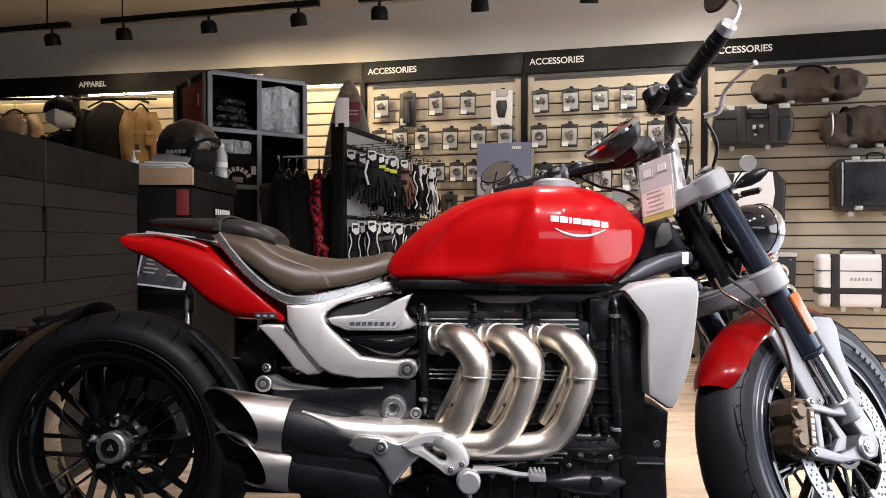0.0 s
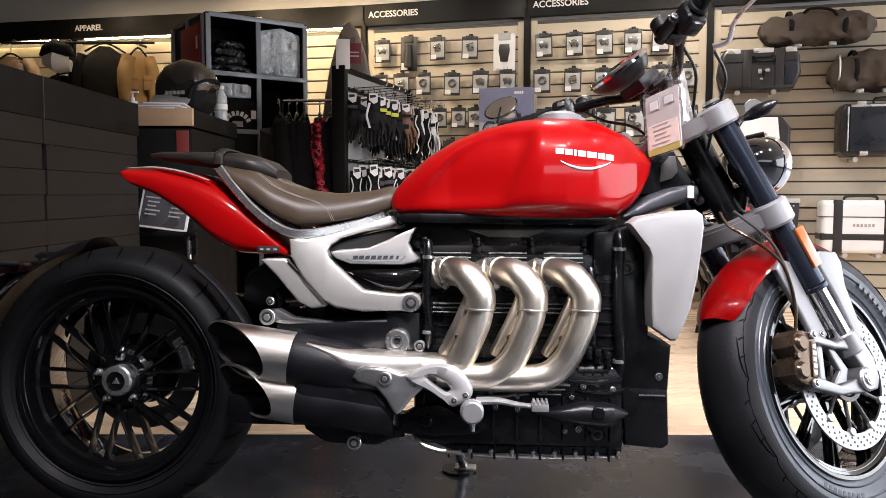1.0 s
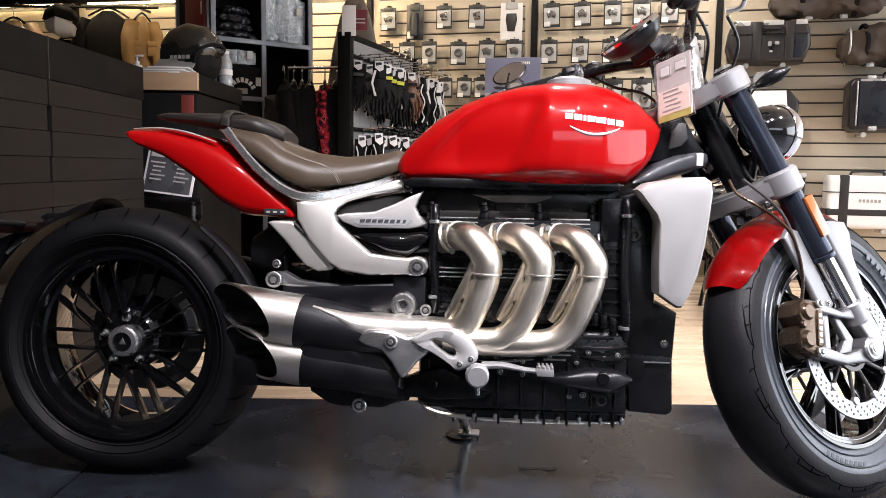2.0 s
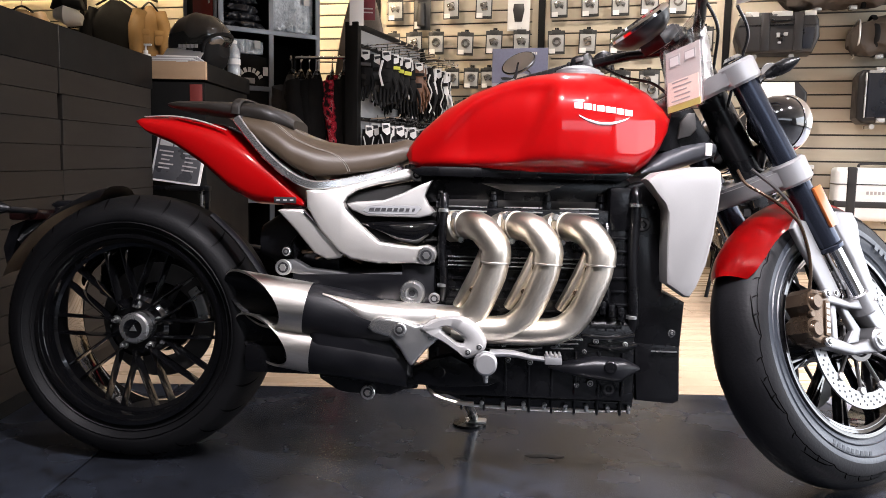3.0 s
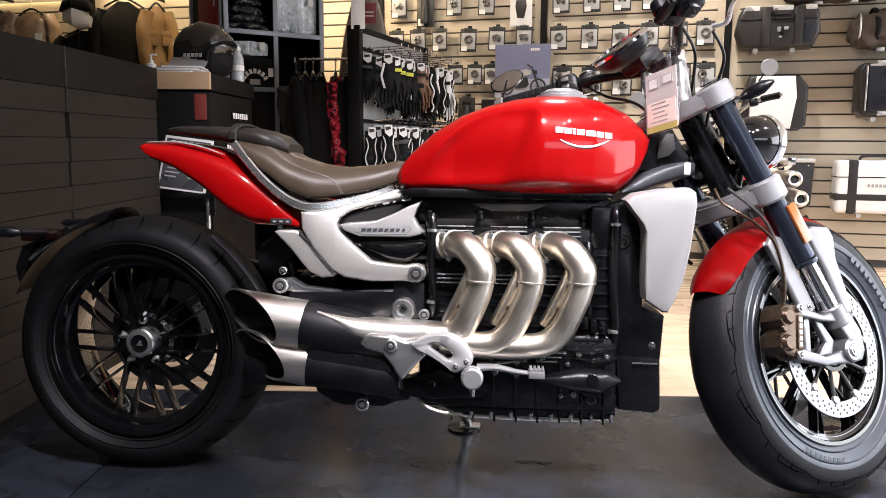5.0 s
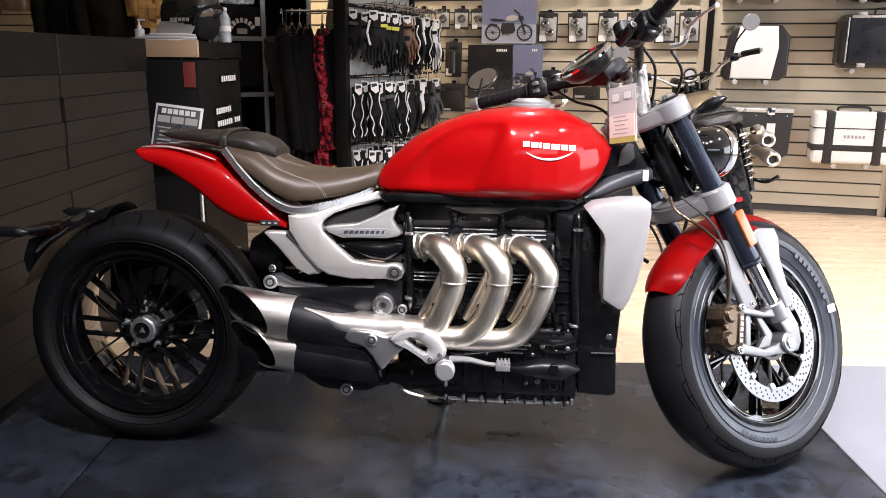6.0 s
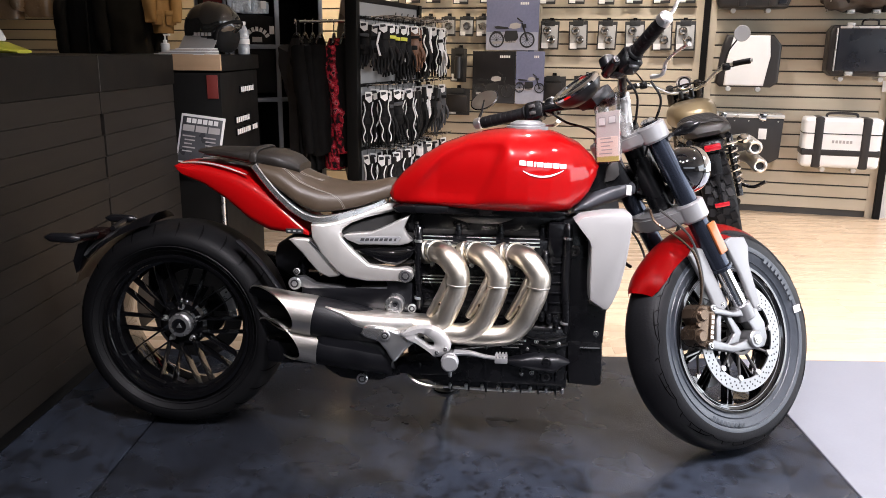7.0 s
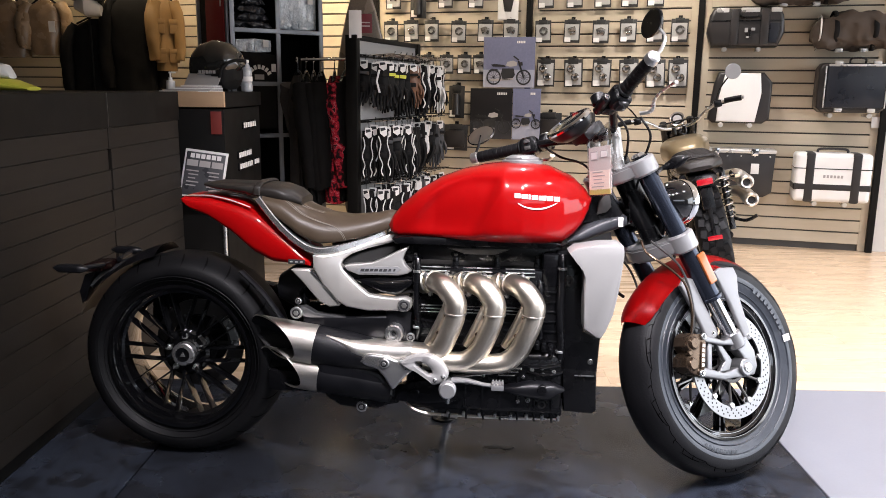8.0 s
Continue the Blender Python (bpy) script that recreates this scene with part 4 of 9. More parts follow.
# link arm, pivot casting, shock reservoir
bm = bmesh.new()
plate(bm, [(0.378, 0.500), (0.405, 0.503), (0.44, 0.484), (0.54, 0.474), (0.66, 0.482), (0.66, 0.468), (0.54, 0.455), (0.44, 0.458), (0.405, 0.470), (0.378, 0.474)], -0.130, -0.098, 0.005)
part("link_arm", bm, M_DISC, bike, "grey link arm")
bm = bmesh.new()
plate(bm, [(0.40, 0.470), (0.55, 0.476), (0.655, 0.478), (0.655, 0.500), (0.735, 0.500), (0.735, 0.430), (0.72, 0.395), (0.66, 0.375), (0.54, 0.385), (0.40, 0.425)], -0.135, 0.135, 0.012)
part("pivot_casting", bm, M_PLASTIC, bike, "dark grey pivot casting")
bm = bmesh.new()
body(bm, [(0.36, 0.530), (0.40, 0.565), (0.44, 0.530)], [(0.36, 0.520), (0.40, 0.487), (0.44, 0.520)], [(0.36, 0.05), (0.40, 0.118), (0.44, 0.05)], 0.36, 0.44, 14, 18, 0.7, 0.8, 0.5)
part("shock_reservoir", bm, M_BLACK, bike)
bm = bmesh.new()
tube(bm, [(0.45, -0.10, 0.505), (0.50, -0.11, 0.520), (0.56, -0.10, 0.497)], 0.005, 8)
tube(bm, [(0.42, -0.11, 0.52), (0.47, -0.12, 0.528), (0.50, -0.09, 0.55)], 0.006, 8)
part("hose", bm, M_CALIPER, bike)

bm = bmesh.new()
lathe(bm, [(0.0, -0.156), (0.006, -0.156), (0.008, -0.160), (0.014, -0.160), (0.017, -0.156), (0.017, -0.145)], 24, pose(1.201, 0.046, 0.602))
bmesh.ops.recalc_face_normals(bm, faces=bm.faces)
part("frame_plug", bm, M_COVER, bike, "round grey frame plug")

# exhaust: two stacked silencers, slash-cut tips, shield and three headers
def silencer(c0, c1, r0, r1, tip_len, name_body, parent):
    """Black can from c0 (rear) to c1 (front), with a hollow steel tip cut on the slant at the rear."""
    c0, c1 = Vector(c0), Vector(c1)
    d = (c1 - c0).normalized()
    a, b = frame_of(d)
    seg = 36
    bm = bmesh.new()
    rows = [ring(bm, c0 + d * ((c1 - c0).length * t), a, b, r, seg) for t, r in ((0, r0), (0.05, r0 + 0.002), (0.5, r0 + 0.001), (0.85, (r0 + r1) / 2), (1, r1))]
    for q0, q1 in zip(rows, rows[1:]):
        skin(bm, q0, q1)
    bm.faces.new(rows[0][::-1])
    bm.faces.new(rows[-1])
    bmesh.ops.recalc_face_normals(bm, faces=bm.faces)
    can = part(name_body, bm, M_PLASTIC, parent, "matt black silencer can")
    bm = bmesh.new()
    # the tip: outer and inner wall, its rear edge slanting from the top far back to the bottom further ahead
    def rim(r, off):
        out = []
        for i in range(seg):
            th = 2 * math.pi * i / seg
            q = a * (r * math.cos(th)) + b * (r * math.sin(th))
            # slant: the near side is cut away, the upper side reaches furthest back
            cut = tip_len * (0.724 + 0.427 * q.y / r + 0.173 * q.z / r) + off
            out.append(bm.verts.new(c0 + q - d * cut))
        return out
    front_out = ring(bm, c0 + d * 0.004, a, b, r0 + 0.0035, seg)
    o_rim, i_rim = rim(r0 + 0.0015, 0.0), rim(r0 - 0.004, 0.0)
    i_front = ring(bm, c0 + d * 0.002, a, b, r0 - 0.006, seg)
    skin(bm, front_out, o_rim)
    skin(bm, o_rim, i_rim)
    skin(bm, i_rim, i_front, 1)
    skin(bm, i_front, front_out, 1)
    bmesh.ops.recalc_face_normals(bm, faces=bm.faces)
    part("silencer_tip", bm, [M_STEEL, M_BLACK], can, "brushed steel slash-cut tip")
    bm = bmesh.new()
    i0 = ring(bm, c0 + d * 0.001, a, b, r0 - 0.006, seg)
    i2 = ring(bm, c0 - d * 0.012, a, b, r0 * 0.62, seg)
    i3 = ring(bm, c0 - d * 0.060, a, b, r0 * 0.60, seg)
    i4 = ring(bm, c0 - d * 0.060, a, b, r0 * 0.52, seg)
    i5 = ring(bm, c0 + d * 0.0005, a, b, r0 * 0.5, seg)
    for q0, q1 in ((i0, i2), (i2, i3), (i3, i4), (i4, i5)):
        skin(bm, q0, q1)
    bm.faces.new(i5)
    bmesh.ops.recalc_face_normals(bm, faces=bm.faces)
    part("outlet", bm, M_BLACK, can, "black outlet pipe inside the tip")
    return can


exhaust = new("exhaust")
exhaust.parent = bike
tagged(exhaust, "stainless exhaust with black silencers")
silencer((0.448, -0.168, 0.394), (0.655, -0.168, 0.362), 0.058, 0.046, 0.185, "silencer", exhaust)
silencer((0.460, -0.160, 0.303), (0.684, -0.163, 0.275), 0.054, 0.052, 0.175, "silencer", exhaust)
bm = bmesh.new()
plate(bm, [(0.450, 0.410), (0.497, 0.429), (0.544, 0.391), (0.597, 0.347), (0.652, 0.335), (0.692, 0.289), (0.692, 0.251), (0.592, 0.259), (0.462, 0.289)], -0.212, -0.120, 0.024, 0, 4)
part("silencer_saddle", bm, M_PLASTIC, exhaust, "matt black saddle over the silencers")
bm = bmesh.new()
body(bm, [(0.490, 0.438), (0.574, 0.425), (0.676, 0.416), (0.790, 0.412)], [(0.490, 0.430), (0.544, 0.395), (0.595, 0.349), (0.645, 0.342), (0.697, 0.355), (0.790, 0.374)], [(0.490, 0.036), (0.57, 0.052), (0.70, 0.044), (0.790, 0.030)], 0.490, 0.790, 26, 28, 0.7, 0.85, 0.5)
bmesh.ops.translate(bm, verts=bm.verts, vec=(0, -0.172, 0))
part("collector_shield", bm, M_STEEL, exhaust, "brushed steel collector shield")
bm = bmesh.new()
plate(bm, [(0.470, 0.250), (0.475, 0.232), (0.52, 0.204), (0.545, 0.200), (0.640, 0.199), (0.67, 0.212), (0.70, 0.218), (0.70, 0.26), (0.60, 0.26)], -0.165, -0.06, 0.012)
box(bm, (0.40, -0.07, 0.27), (0.22, 0.16, 0.07), 0.02)
part("catalyst_box", bm, M_BLACK, exhaust, "black collector box")
bm = bmesh.new()
bolt(bm, (0.589, -0.165, 0.207), 0.017, 0.008)
part("silencer_bolt", bm, [M_ALU, M_INK], exhaust)

# three headers
for k in range(3):
    du = 0.1135 * k
    bm = bmesh.new()
    pts = [(0.785 + du, -0.105, 0.590), (0.812 + du, -0.150, 0.594), (0.846 + du, -0.185, 0.582), (0.871 + du, -0.197, 0.547), (0.870 + du, -0.198, 0.500),
           (0.852 + du, -0.197, 0.450), (0.830 + du, -0.195, 0.405)]
    if k == 0:
        pts += [(0.800, -0.192, 0.384), (0.745, -0.190, 0.384)]
        rad = 0.0295
    elif k == 1:
        pts += [(0.905, -0.195, 0.372), (0.850, -0.193, 0.366), (0.780, -0.192, 0.372)]
        rad = 0.0295
    else:
        pts += [(1.020, -0.193, 0.372), (0.965, -0.190, 0.362), (0.88, -0.188, 0.362), (0.78, -0.186, 0.368)]
        rad = 0.0295
    tube(bm, pts, rad, 20, 6)
    head = part("header_pipe", bm, M_PIPE, exhaust, "satin stainless header pipe")
    bm = bmesh.new()
    tube(bm, [(0.803 + du, -0.137, 0.594), (0.826 + du, -0.167, 0.592), (0.846 + du, -0.186, 0.582), (0.871 + du, -0.199, 0.547), (0.871 + du, -0.200, 0.515)], [0.0310, 0.0325, 0.0330, 0.0330, 0.0325], 28, 8)
    shield = part("heat_shield", bm, M_PIPE, head, "satin steel heat shield with a rolled edge")
    for centre, along in (((0.803, -0.137, 0.594), (0.6, -0.8, 0.0)), ((0.871, -0.200, 0.515), (0.04, 0.0, 1.0))):
        bm = bmesh.new()
        c, v = Vector(centre) + Vector((du, 0, 0)), Vector(along).normalized()
        rod(bm, c - v * 0.0022, c + v * 0.0022, 0.0338, 0.0338, 28, 0.001)
        part("rolled_edge", bm, M_STEEL, shield)
    bm = bmesh.new()
    rod(bm, (0.762 + du, -0.10, 0.585), (0.785 + du, -0.115, 0.591), 0.037, 0.037, 20, 0.004)
    plate(bm, [(0.752 + du, 0.575), (0.760 + du, 0.612), (0.800 + du, 0.622), (0.860 + du, 0.612), (0.850 + du, 0.598), (0.800 + du, 0.600), (0.785 + du, 0.565)], -0.135, -0.11, 0.004)
    part("header_flange", bm, M_PIPE, head, "cast exhaust flange")
    for uu, ww in ((0.778, 0.614), (0.838, 0.614), (0.793, 0.559)):
        bm = bmesh.new()
        rod(bm, (uu + du, -0.128, ww), (uu + du, -0.152, ww), 0.0085, 0.007, 10, 0.001)
        part("flange_nut", bm, M_ALU, head)
    # flat guard along the rear of the pipe
    bm = bmesh.new()
    tube(bm, [(0.846 + du, -0.180, 0.546), (0.834 + du, -0.178, 0.503), (0.811 + du, -0.174, 0.452), (0.788 + du, -0.168, 0.412)], [0.012, 0.020, 0.021, 0.016], 12, 6, flat=0.7)
    part("header_guard", bm, M_PIPE, head, "steel guard strip")
    for uu, ww in ((0.844, 0.504), (0.822, 0.452)):
        bm = bmesh.new()
        rod(bm, (uu + du, -0.184, ww), (uu + du, -0.196, ww), 0.0075, 0.006, 12, 0.001)
        rod(bm, (uu + du, -0.196, ww), (uu + du, -0.1975, ww), 0.0035, 0.003, 6)
        part("guard_screw", bm, M_CALIPER, head)

# footrest hanger, footpeg and brake pedal
bm = bmesh.new()
plate(bm, [(0.596, 0.366), (0.606, 0.384), (0.622, 0.391), (0.673, 0.387), (0.702, 0.375), (0.742, 0.386), (0.762, 0.355), (0.724, 0.320), (0.699, 0.288), (0.692, 0.285), (0.683, 0.295), (0.668, 0.321), (0.648, 0.345), (0.610, 0.355)], -0.235, -0.212, 0.008, 0, 3)
hang = part("footrest_hanger", bm, M_ALU, bike, "silver footrest hanger")
bm = bmesh.new()
outer = spline([Vector((x, 0, z)) for x, z in ((0.714, 0.371), (0.750, 0.391), (0.791, 0.398), (0.825, 0.388), (0.850, 0.360), (0.857, 0.338), (0.845, 0.320), (0.815, 0.307), (0.796, 0.320), (0.759, 0.344), (0.730, 0.356))], 5, True)
inner = spline([Vector((x, 0, z)) for x, z in ((0.762, 0.374), (0.770, 0.376), (0.780, 0.372), (0.794, 0.364), (0.806, 0.354), (0.810, 0.345), (0.803, 0.338), (0.793, 0.340), (0.780, 0.349), (0.768, 0.358), (0.760, 0.367))], 5, True)
ro0, ro1 = [bm.verts.new((q.x, -0.236, q.z)) for q in outer], [bm.verts.new((q.x, -0.212, q.z)) for q in outer]
rm = [bm.verts.new((q.x * 0.82 + r.x * 0.18, -0.243, q.z * 0.82 + r.z * 0.18)) for q, r in zip(outer, inner)]
rn = [bm.verts.new((q.x * 0.2 + r.x * 0.8, -0.243, q.z * 0.2 + r.z * 0.8)) for q, r in zip(outer, inner)]
ri0, ri1 = [bm.verts.new((q.x, -0.236, q.z)) for q in inner], [bm.verts.new((q.x, -0.212, q.z)) for q in inner]
for q0, q1 in ((ro1, ro0), (ro0, rm), (rm, rn), (rn, ri0), (ri0, ri1), (ri1, ro1)):
    skin(bm, q0, q1)
bmesh.ops.recalc_face_normals(bm, faces=bm.faces)
part("heel_guard", bm, M_COWL, hang, "pale cast heel guard with a hole", 50)
bm = bmesh.new()
bolt(bm, (0.668, -0.235, 0.366), 0.015, 0.006)
part("hanger_bolt", bm, [M_ALU, M_INK], hang)
for u, w in ((0.842, 0.334), (0.818, 0.322)):
    bm = bmesh.new()
    bolt(bm, (u, -0.240, w), 0.0075, 0.004)
    part("hanger_bolt", bm, [M_ALU, M_INK], hang)
bm = bmesh.new()
rod(bm, (0.850, -0.17, 0.298), (0.856, -0.250, 0.304), 0.016, 0.018, 24, 0.003)
rod(bm, (0.856, -0.250, 0.304), (0.858, -0.288, 0.306), 0.024, 0.024, 28, 0.004)
rod(bm, (0.8562, -0.259, 0.3045), (0.8565, -0.263, 0.3047), 0.0255, 0.0255, 28, 0.001)
peg = part("footpeg", bm, M_WHITEALU, bike, "pale round rubber-tipped footpeg")
bm = bmesh.new()
rod(bm, (0.857, -0.262, 0.288), (0.858, -0.264, 0.262), 0.008, 0.005, 10)
part("hero_blob", bm, M_ALU, peg)
bm = bmesh.new()
tube(bm, [(0.866, -0.215, 0.316), (0.91, -0.222, 0.319), (0.96, -0.232, 0.313), (1.012, -0.240, 0.312)], [0.013, 0.011, 0.008, 0.008], 10, 5, flat=0.7)
ped = part("brake_pedal", bm, M_WHITEALU, bike, "silver brake pedal")
bm = bmesh.new()
box(bm, (1.000, -0.244, 0.314), (0.036, 0.044, 0.016), 0.003)
for i in range(4):
    box(bm, (0.987 + i * 0.009, -0.244, 0.324), (0.005, 0.042, 0.006), 0.001)
part("pedal_tip", bm, M_WHITEALU, ped, "ribbed pedal tip")
bm = bmesh.new()
plate(bm, [(0.688, 0.266), (0.740, 0.292), (0.780, 0.300), (0.813, 0.284), (0.864, 0.262), (0.890, 0.244), (0.860, 0.232), (0.762, 0.226), (0.693, 0.230)], -0.175, -0.12, 0.008)
bolt(bm, (0.752, -0.175, 0.262), 0.014, 0.008)
part("pedal_bracket", bm, M_BLACK, bike, "black pedal bracket")

# engine
engine = new("engine")
engine.parent = bike
tagged(engine, "black three-cylinder engine with graphite cam cover")
bm = bmesh.new()
body(bm, [(0.722, 0.672), (0.745, 0.692), (0.80, 0.700), (1.10, 0.700), (1.155, 0.694), (1.172, 0.676)], [(0.722, 0.650), (0.745, 0.640), (1.155, 0.640), (1.172, 0.650)],
     [(0.722, 0.10), (0.745, 0.135), (1.15, 0.135), (1.172, 0.11)], 0.722, 1.172, 30, 28, 0.45, 0.60, 0.5)
cover = part("cam_cover", bm, M_COVER, engine, "graphite cam cover")
cover.location = (-0.006, 0.060, -0.020)
bm = bmesh.new()
plate(bm, [(0.84, 0.708), (0.86, 0.702), (0.895, 0.690), (0.985, 0.690), (1.02, 0.702), (1.03, 0.708)], -0.140, -0.10, 0.003)
part("cover_plate", bm, M_COVER, cover)
for u in (0.745, 0.868, 0.992, 1.115):
    bm = bmesh.new()
    box(bm, (u, -0.134, 0.655), (0.022, 0.022, 0.034), 0.008)
    rod(bm, (u, -0.139, 0.668), (u, -0.139, 0.684), 0.010, 0.008, 14, 0.002)
    boss = part("cover_boss", bm, M_ENGINE, cover)
    bm = bmesh.new()
    rod(bm, (u, -0.139, 0.684), (u, -0.139, 0.690), 0.006, 0.006, 6, 0.001)
    part("boss_bolt", bm, M_COVER, boss)
bm = bmesh.new()
box(bm, (0.947, 0, 0.592), (0.43, 0.235, 0.080), 0.008)
part("cylinder_head", bm, M_ENGINE, engine)
bm = bmesh.new()
box(bm, (0.945, 0, 0.470), (0.44, 0.23, 0.19), 0.008)
block = part("cylinder_block", bm, M_ENGINE, engine, "black finned cylinder block")
for i in range(7):
    bm = bmesh.new()
    box(bm, (0.945, -0.002, 0.398 + i * 0.024), (0.44, 0.234, 0.007), 0.002)
    part("cooling_fin", bm, M_ENGINE, block)
for k in range(3):
    for i, w in enumerate((0.634, 0.624, 0.614)):
        bm = bmesh.new()
        box(bm, (0.805 + 0.126 * k, -0.112 - 0.006 * i, w), (0.088, 0.008, 0.0032), 0.001, seg=1)
        part("fin_edge", bm, M_ALU, engine, "bright machined fin edge")
    for i, w in enumerate((0.520, 0.510, 0.500)):
        bm = bmesh.new()
        box(bm, (0.800 + 0.122 * k, -0.1285, w), (0.075, 0.008, 0.0032), 0.001, seg=1)
        part("fin_edge", bm, M_ALU, engine, "bright machined fin edge")
for u, w in ((0.745, 0.60), (0.745, 0.545), (0.75, 0.50), (0.93, 0.555), (1.05, 0.55), (1.14, 0.555)):
    bm = bmesh.new()
    rod(bm, (u, -0.115, w), (u, -0.140, w), 0.008, 0.007, 10, 0.002)
    part("head_bolt", bm, M_ENGINE, engine)
bm = bmesh.new()
box(bm, (1.150, 0, 0.635), (0.055, 0.26, 0.10), 0.012)
box(bm, (1.150, 0, 0.500), (0.050, 0.25, 0.26), 0.010)
for i in range(6):
    box(bm, (1.150, -0.124, 0.42 + i * 0.03), (0.046, 0.012, 0.006), 0.002)
part("timing_case", bm, M_ENGINE, engine, "black timing case")
bm = bmesh.new()
box(bm, (0.955, 0, 0.290), (0.47, 0.30, 0.18), 0.02)
crank = part("crankcase", bm, M_ENGINE, engine, "black ribbed crankcase")
for i in range(9):
    bm = bmesh.new()
    box(bm, (0.745 + i * 0.052, -0.152, 0.265), (0.006, 0.010, 0.10), 0.002)
    part("rib", bm, M_ENGINE, crank)
bm = bmesh.new()
plate(bm, [(0.712, 0.242), (0.73, 0.222), (0.80, 0.192), (0.83, 0.185), (1.18, 0.184), (1.194, 0.194), (1.198, 0.245), (1.10, 0.262), (0.80, 0.255)], -0.150, 0.066, 0.008)
sump = part("sump", bm, M_ENGINE, engine, "black ribbed sump")
sump.location = (0, 0.042, -0.014)
for i in range(8):
    bm = bmesh.new()
    box(bm, (0.80 + i * 0.052, -0.154, 0.210), (0.006, 0.012, 0.070), 0.002)
    part("rib", bm, M_ENGINE, sump)
for i in range(3):
    bm = bmesh.new()
    box(bm, (1.0, -0.152, 0.205 + i * 0.018), (0.38, 0.010, 0.004), 0.001)
    part("rib", bm, M_ENGINE, sump)
for i in range(9):
    bm = bmesh.new()
    u = 0.80 + i * 0.048
    rod(bm, (u, -0.150, 0.194), (u, -0.164, 0.194), 0.0055, 0.005, 8, 0.001)
    rod(bm, (u, -0.155, 0.190), (u, -0.155, 0.181), 0.005, 0.005, 8, 0.001)
    part("sump_bolt", bm, M_ALU, sump)
bm = bmesh.new()
tube(bm, [(0.80, -0.150, 0.186), (0.90, -0.152, 0.182), (1.05, -0.152, 0.181), (1.18, -0.150, 0.186)], 0.0035, 8)
part("sump_seam", bm, M_ALU, sump, "bright sump seam")
bm = bmesh.new()
rod(bm, (1.085, -0.128, 0.369), (1.160, -0.128, 0.371), 0.020, 0.020, 24, 0.004)
rod(bm, (1.160, -0.128, 0.371), (1.188, -0.128, 0.372), 0.015, 0.014, 20, 0.003)
for k in range(3):
    rod(bm, (1.100 + k * 0.020, -0.128, 0.369), (1.104 + k * 0.020, -0.128, 0.369), 0.022, 0.022, 24)
part("starter_motor", bm, M_BLACK, engine, "black ribbed starter motor")
for u, w, r in ((1.100, 0.340, 0.0065), (1.130, 0.345, 0.005), (1.165, 0.335, 0.006), (0.90, 0.338, 0.005), (0.84, 0.335, 0.005)):
    bm = bmesh.new()
    bolt(bm, (u, -0.150, w), r, 0.010)
    part("case_bolt", bm, [M_ALU, M_INK], engine)
for w, u0, u1 in ((0.352, 1.070, 1.185), (0.330, 1.085, 1.190), (0.318, 0.78, 0.98)):
    bm = bmesh.new()
    tube(bm, [(u0, -0.150, w), ((u0 + u1) / 2, -0.160, w - 0.004), (u1, -0.148, w + 0.004)], 0.005, 8)
    part("engine_pipe", bm, M_GLOSSBLACK, engine, "slim black pipe along the engine")
for i, w in enumerate((0.345, 0.335, 0.324)):
    bm = bmesh.new()
    box(bm, (1.045 - 0.010 * i, -0.165, w), (0.050, 0.018, 0.0035), 0.001, seg=1)
    part("cover_fin", bm, M_ALU, engine, "bright fin on the side cover")
bm = bmesh.new()
body(bm, [(0.995, 0.292), (1.03, 0.300), (1.10, 0.315), (1.16, 0.312), (1.195, 0.294)], [(0.995, 0.284), (1.03, 0.276), (1.10, 0.262), (1.15, 0.258), (1.195, 0.286)], [(0.995, 0.01), (1.05, 0.03), (1.15, 0.034), (1.195, 0.012)], 0.995, 1.195, 20, 20, 0.6, 0.8, 0.5)
bmesh.ops.translate(bm, verts=bm.verts, vec=(0.002, -0.155, -0.008))
part("crash_cover", bm, M_PLASTIC, engine, "dark grey side protector")
bm = bmesh.new()
rod(bm, (1.130, -0.175, 0.289), (1.130, -0.192, 0.289), 0.014, 0.014, 16, 0.002)
part("protector_socket", bm, M_BLACK, engine)
for u, w, r in ((1.09, 0.245, 0.007), (1.132, 0.234, 0.018), (1.118, 0.252, 0.012), (1.06, 0.240, 0.006), (0.905, 0.292, 0.007), (0.955, 0.288, 0.006)):
    bm = bmesh.new()
    bolt(bm, (u, -0.152, w), r, 0.010)
    part("cover_bolt", bm, [M_ALU if r < 0.011 else M_BLACK, M_INK], engine)
bm = bmesh.new()
body(bm, [(1.04, 0.372), (1.08, 0.384), (1.15, 0.384), (1.17, 0.372)], [(1.04, 0.345), (1.08, 0.338), (1.15, 0.338), (1.17, 0.345)], [(1.04, 0.14), (1.17, 0.15)], 1.04, 1.17, 10, 20, 0.35, 0.4, 0.5)
part("water_pump", bm, M_ENGINE, engine)
bm = bmesh.new()
tube(bm, [(0.715, -0.12, 0.232), (0.735, -0.15, 0.206), (0.78, -0.155, 0.190), (0.83, -0.152, 0.186)], 0.005, 8)
part("drain_hose", bm, M_PIPE, engine)

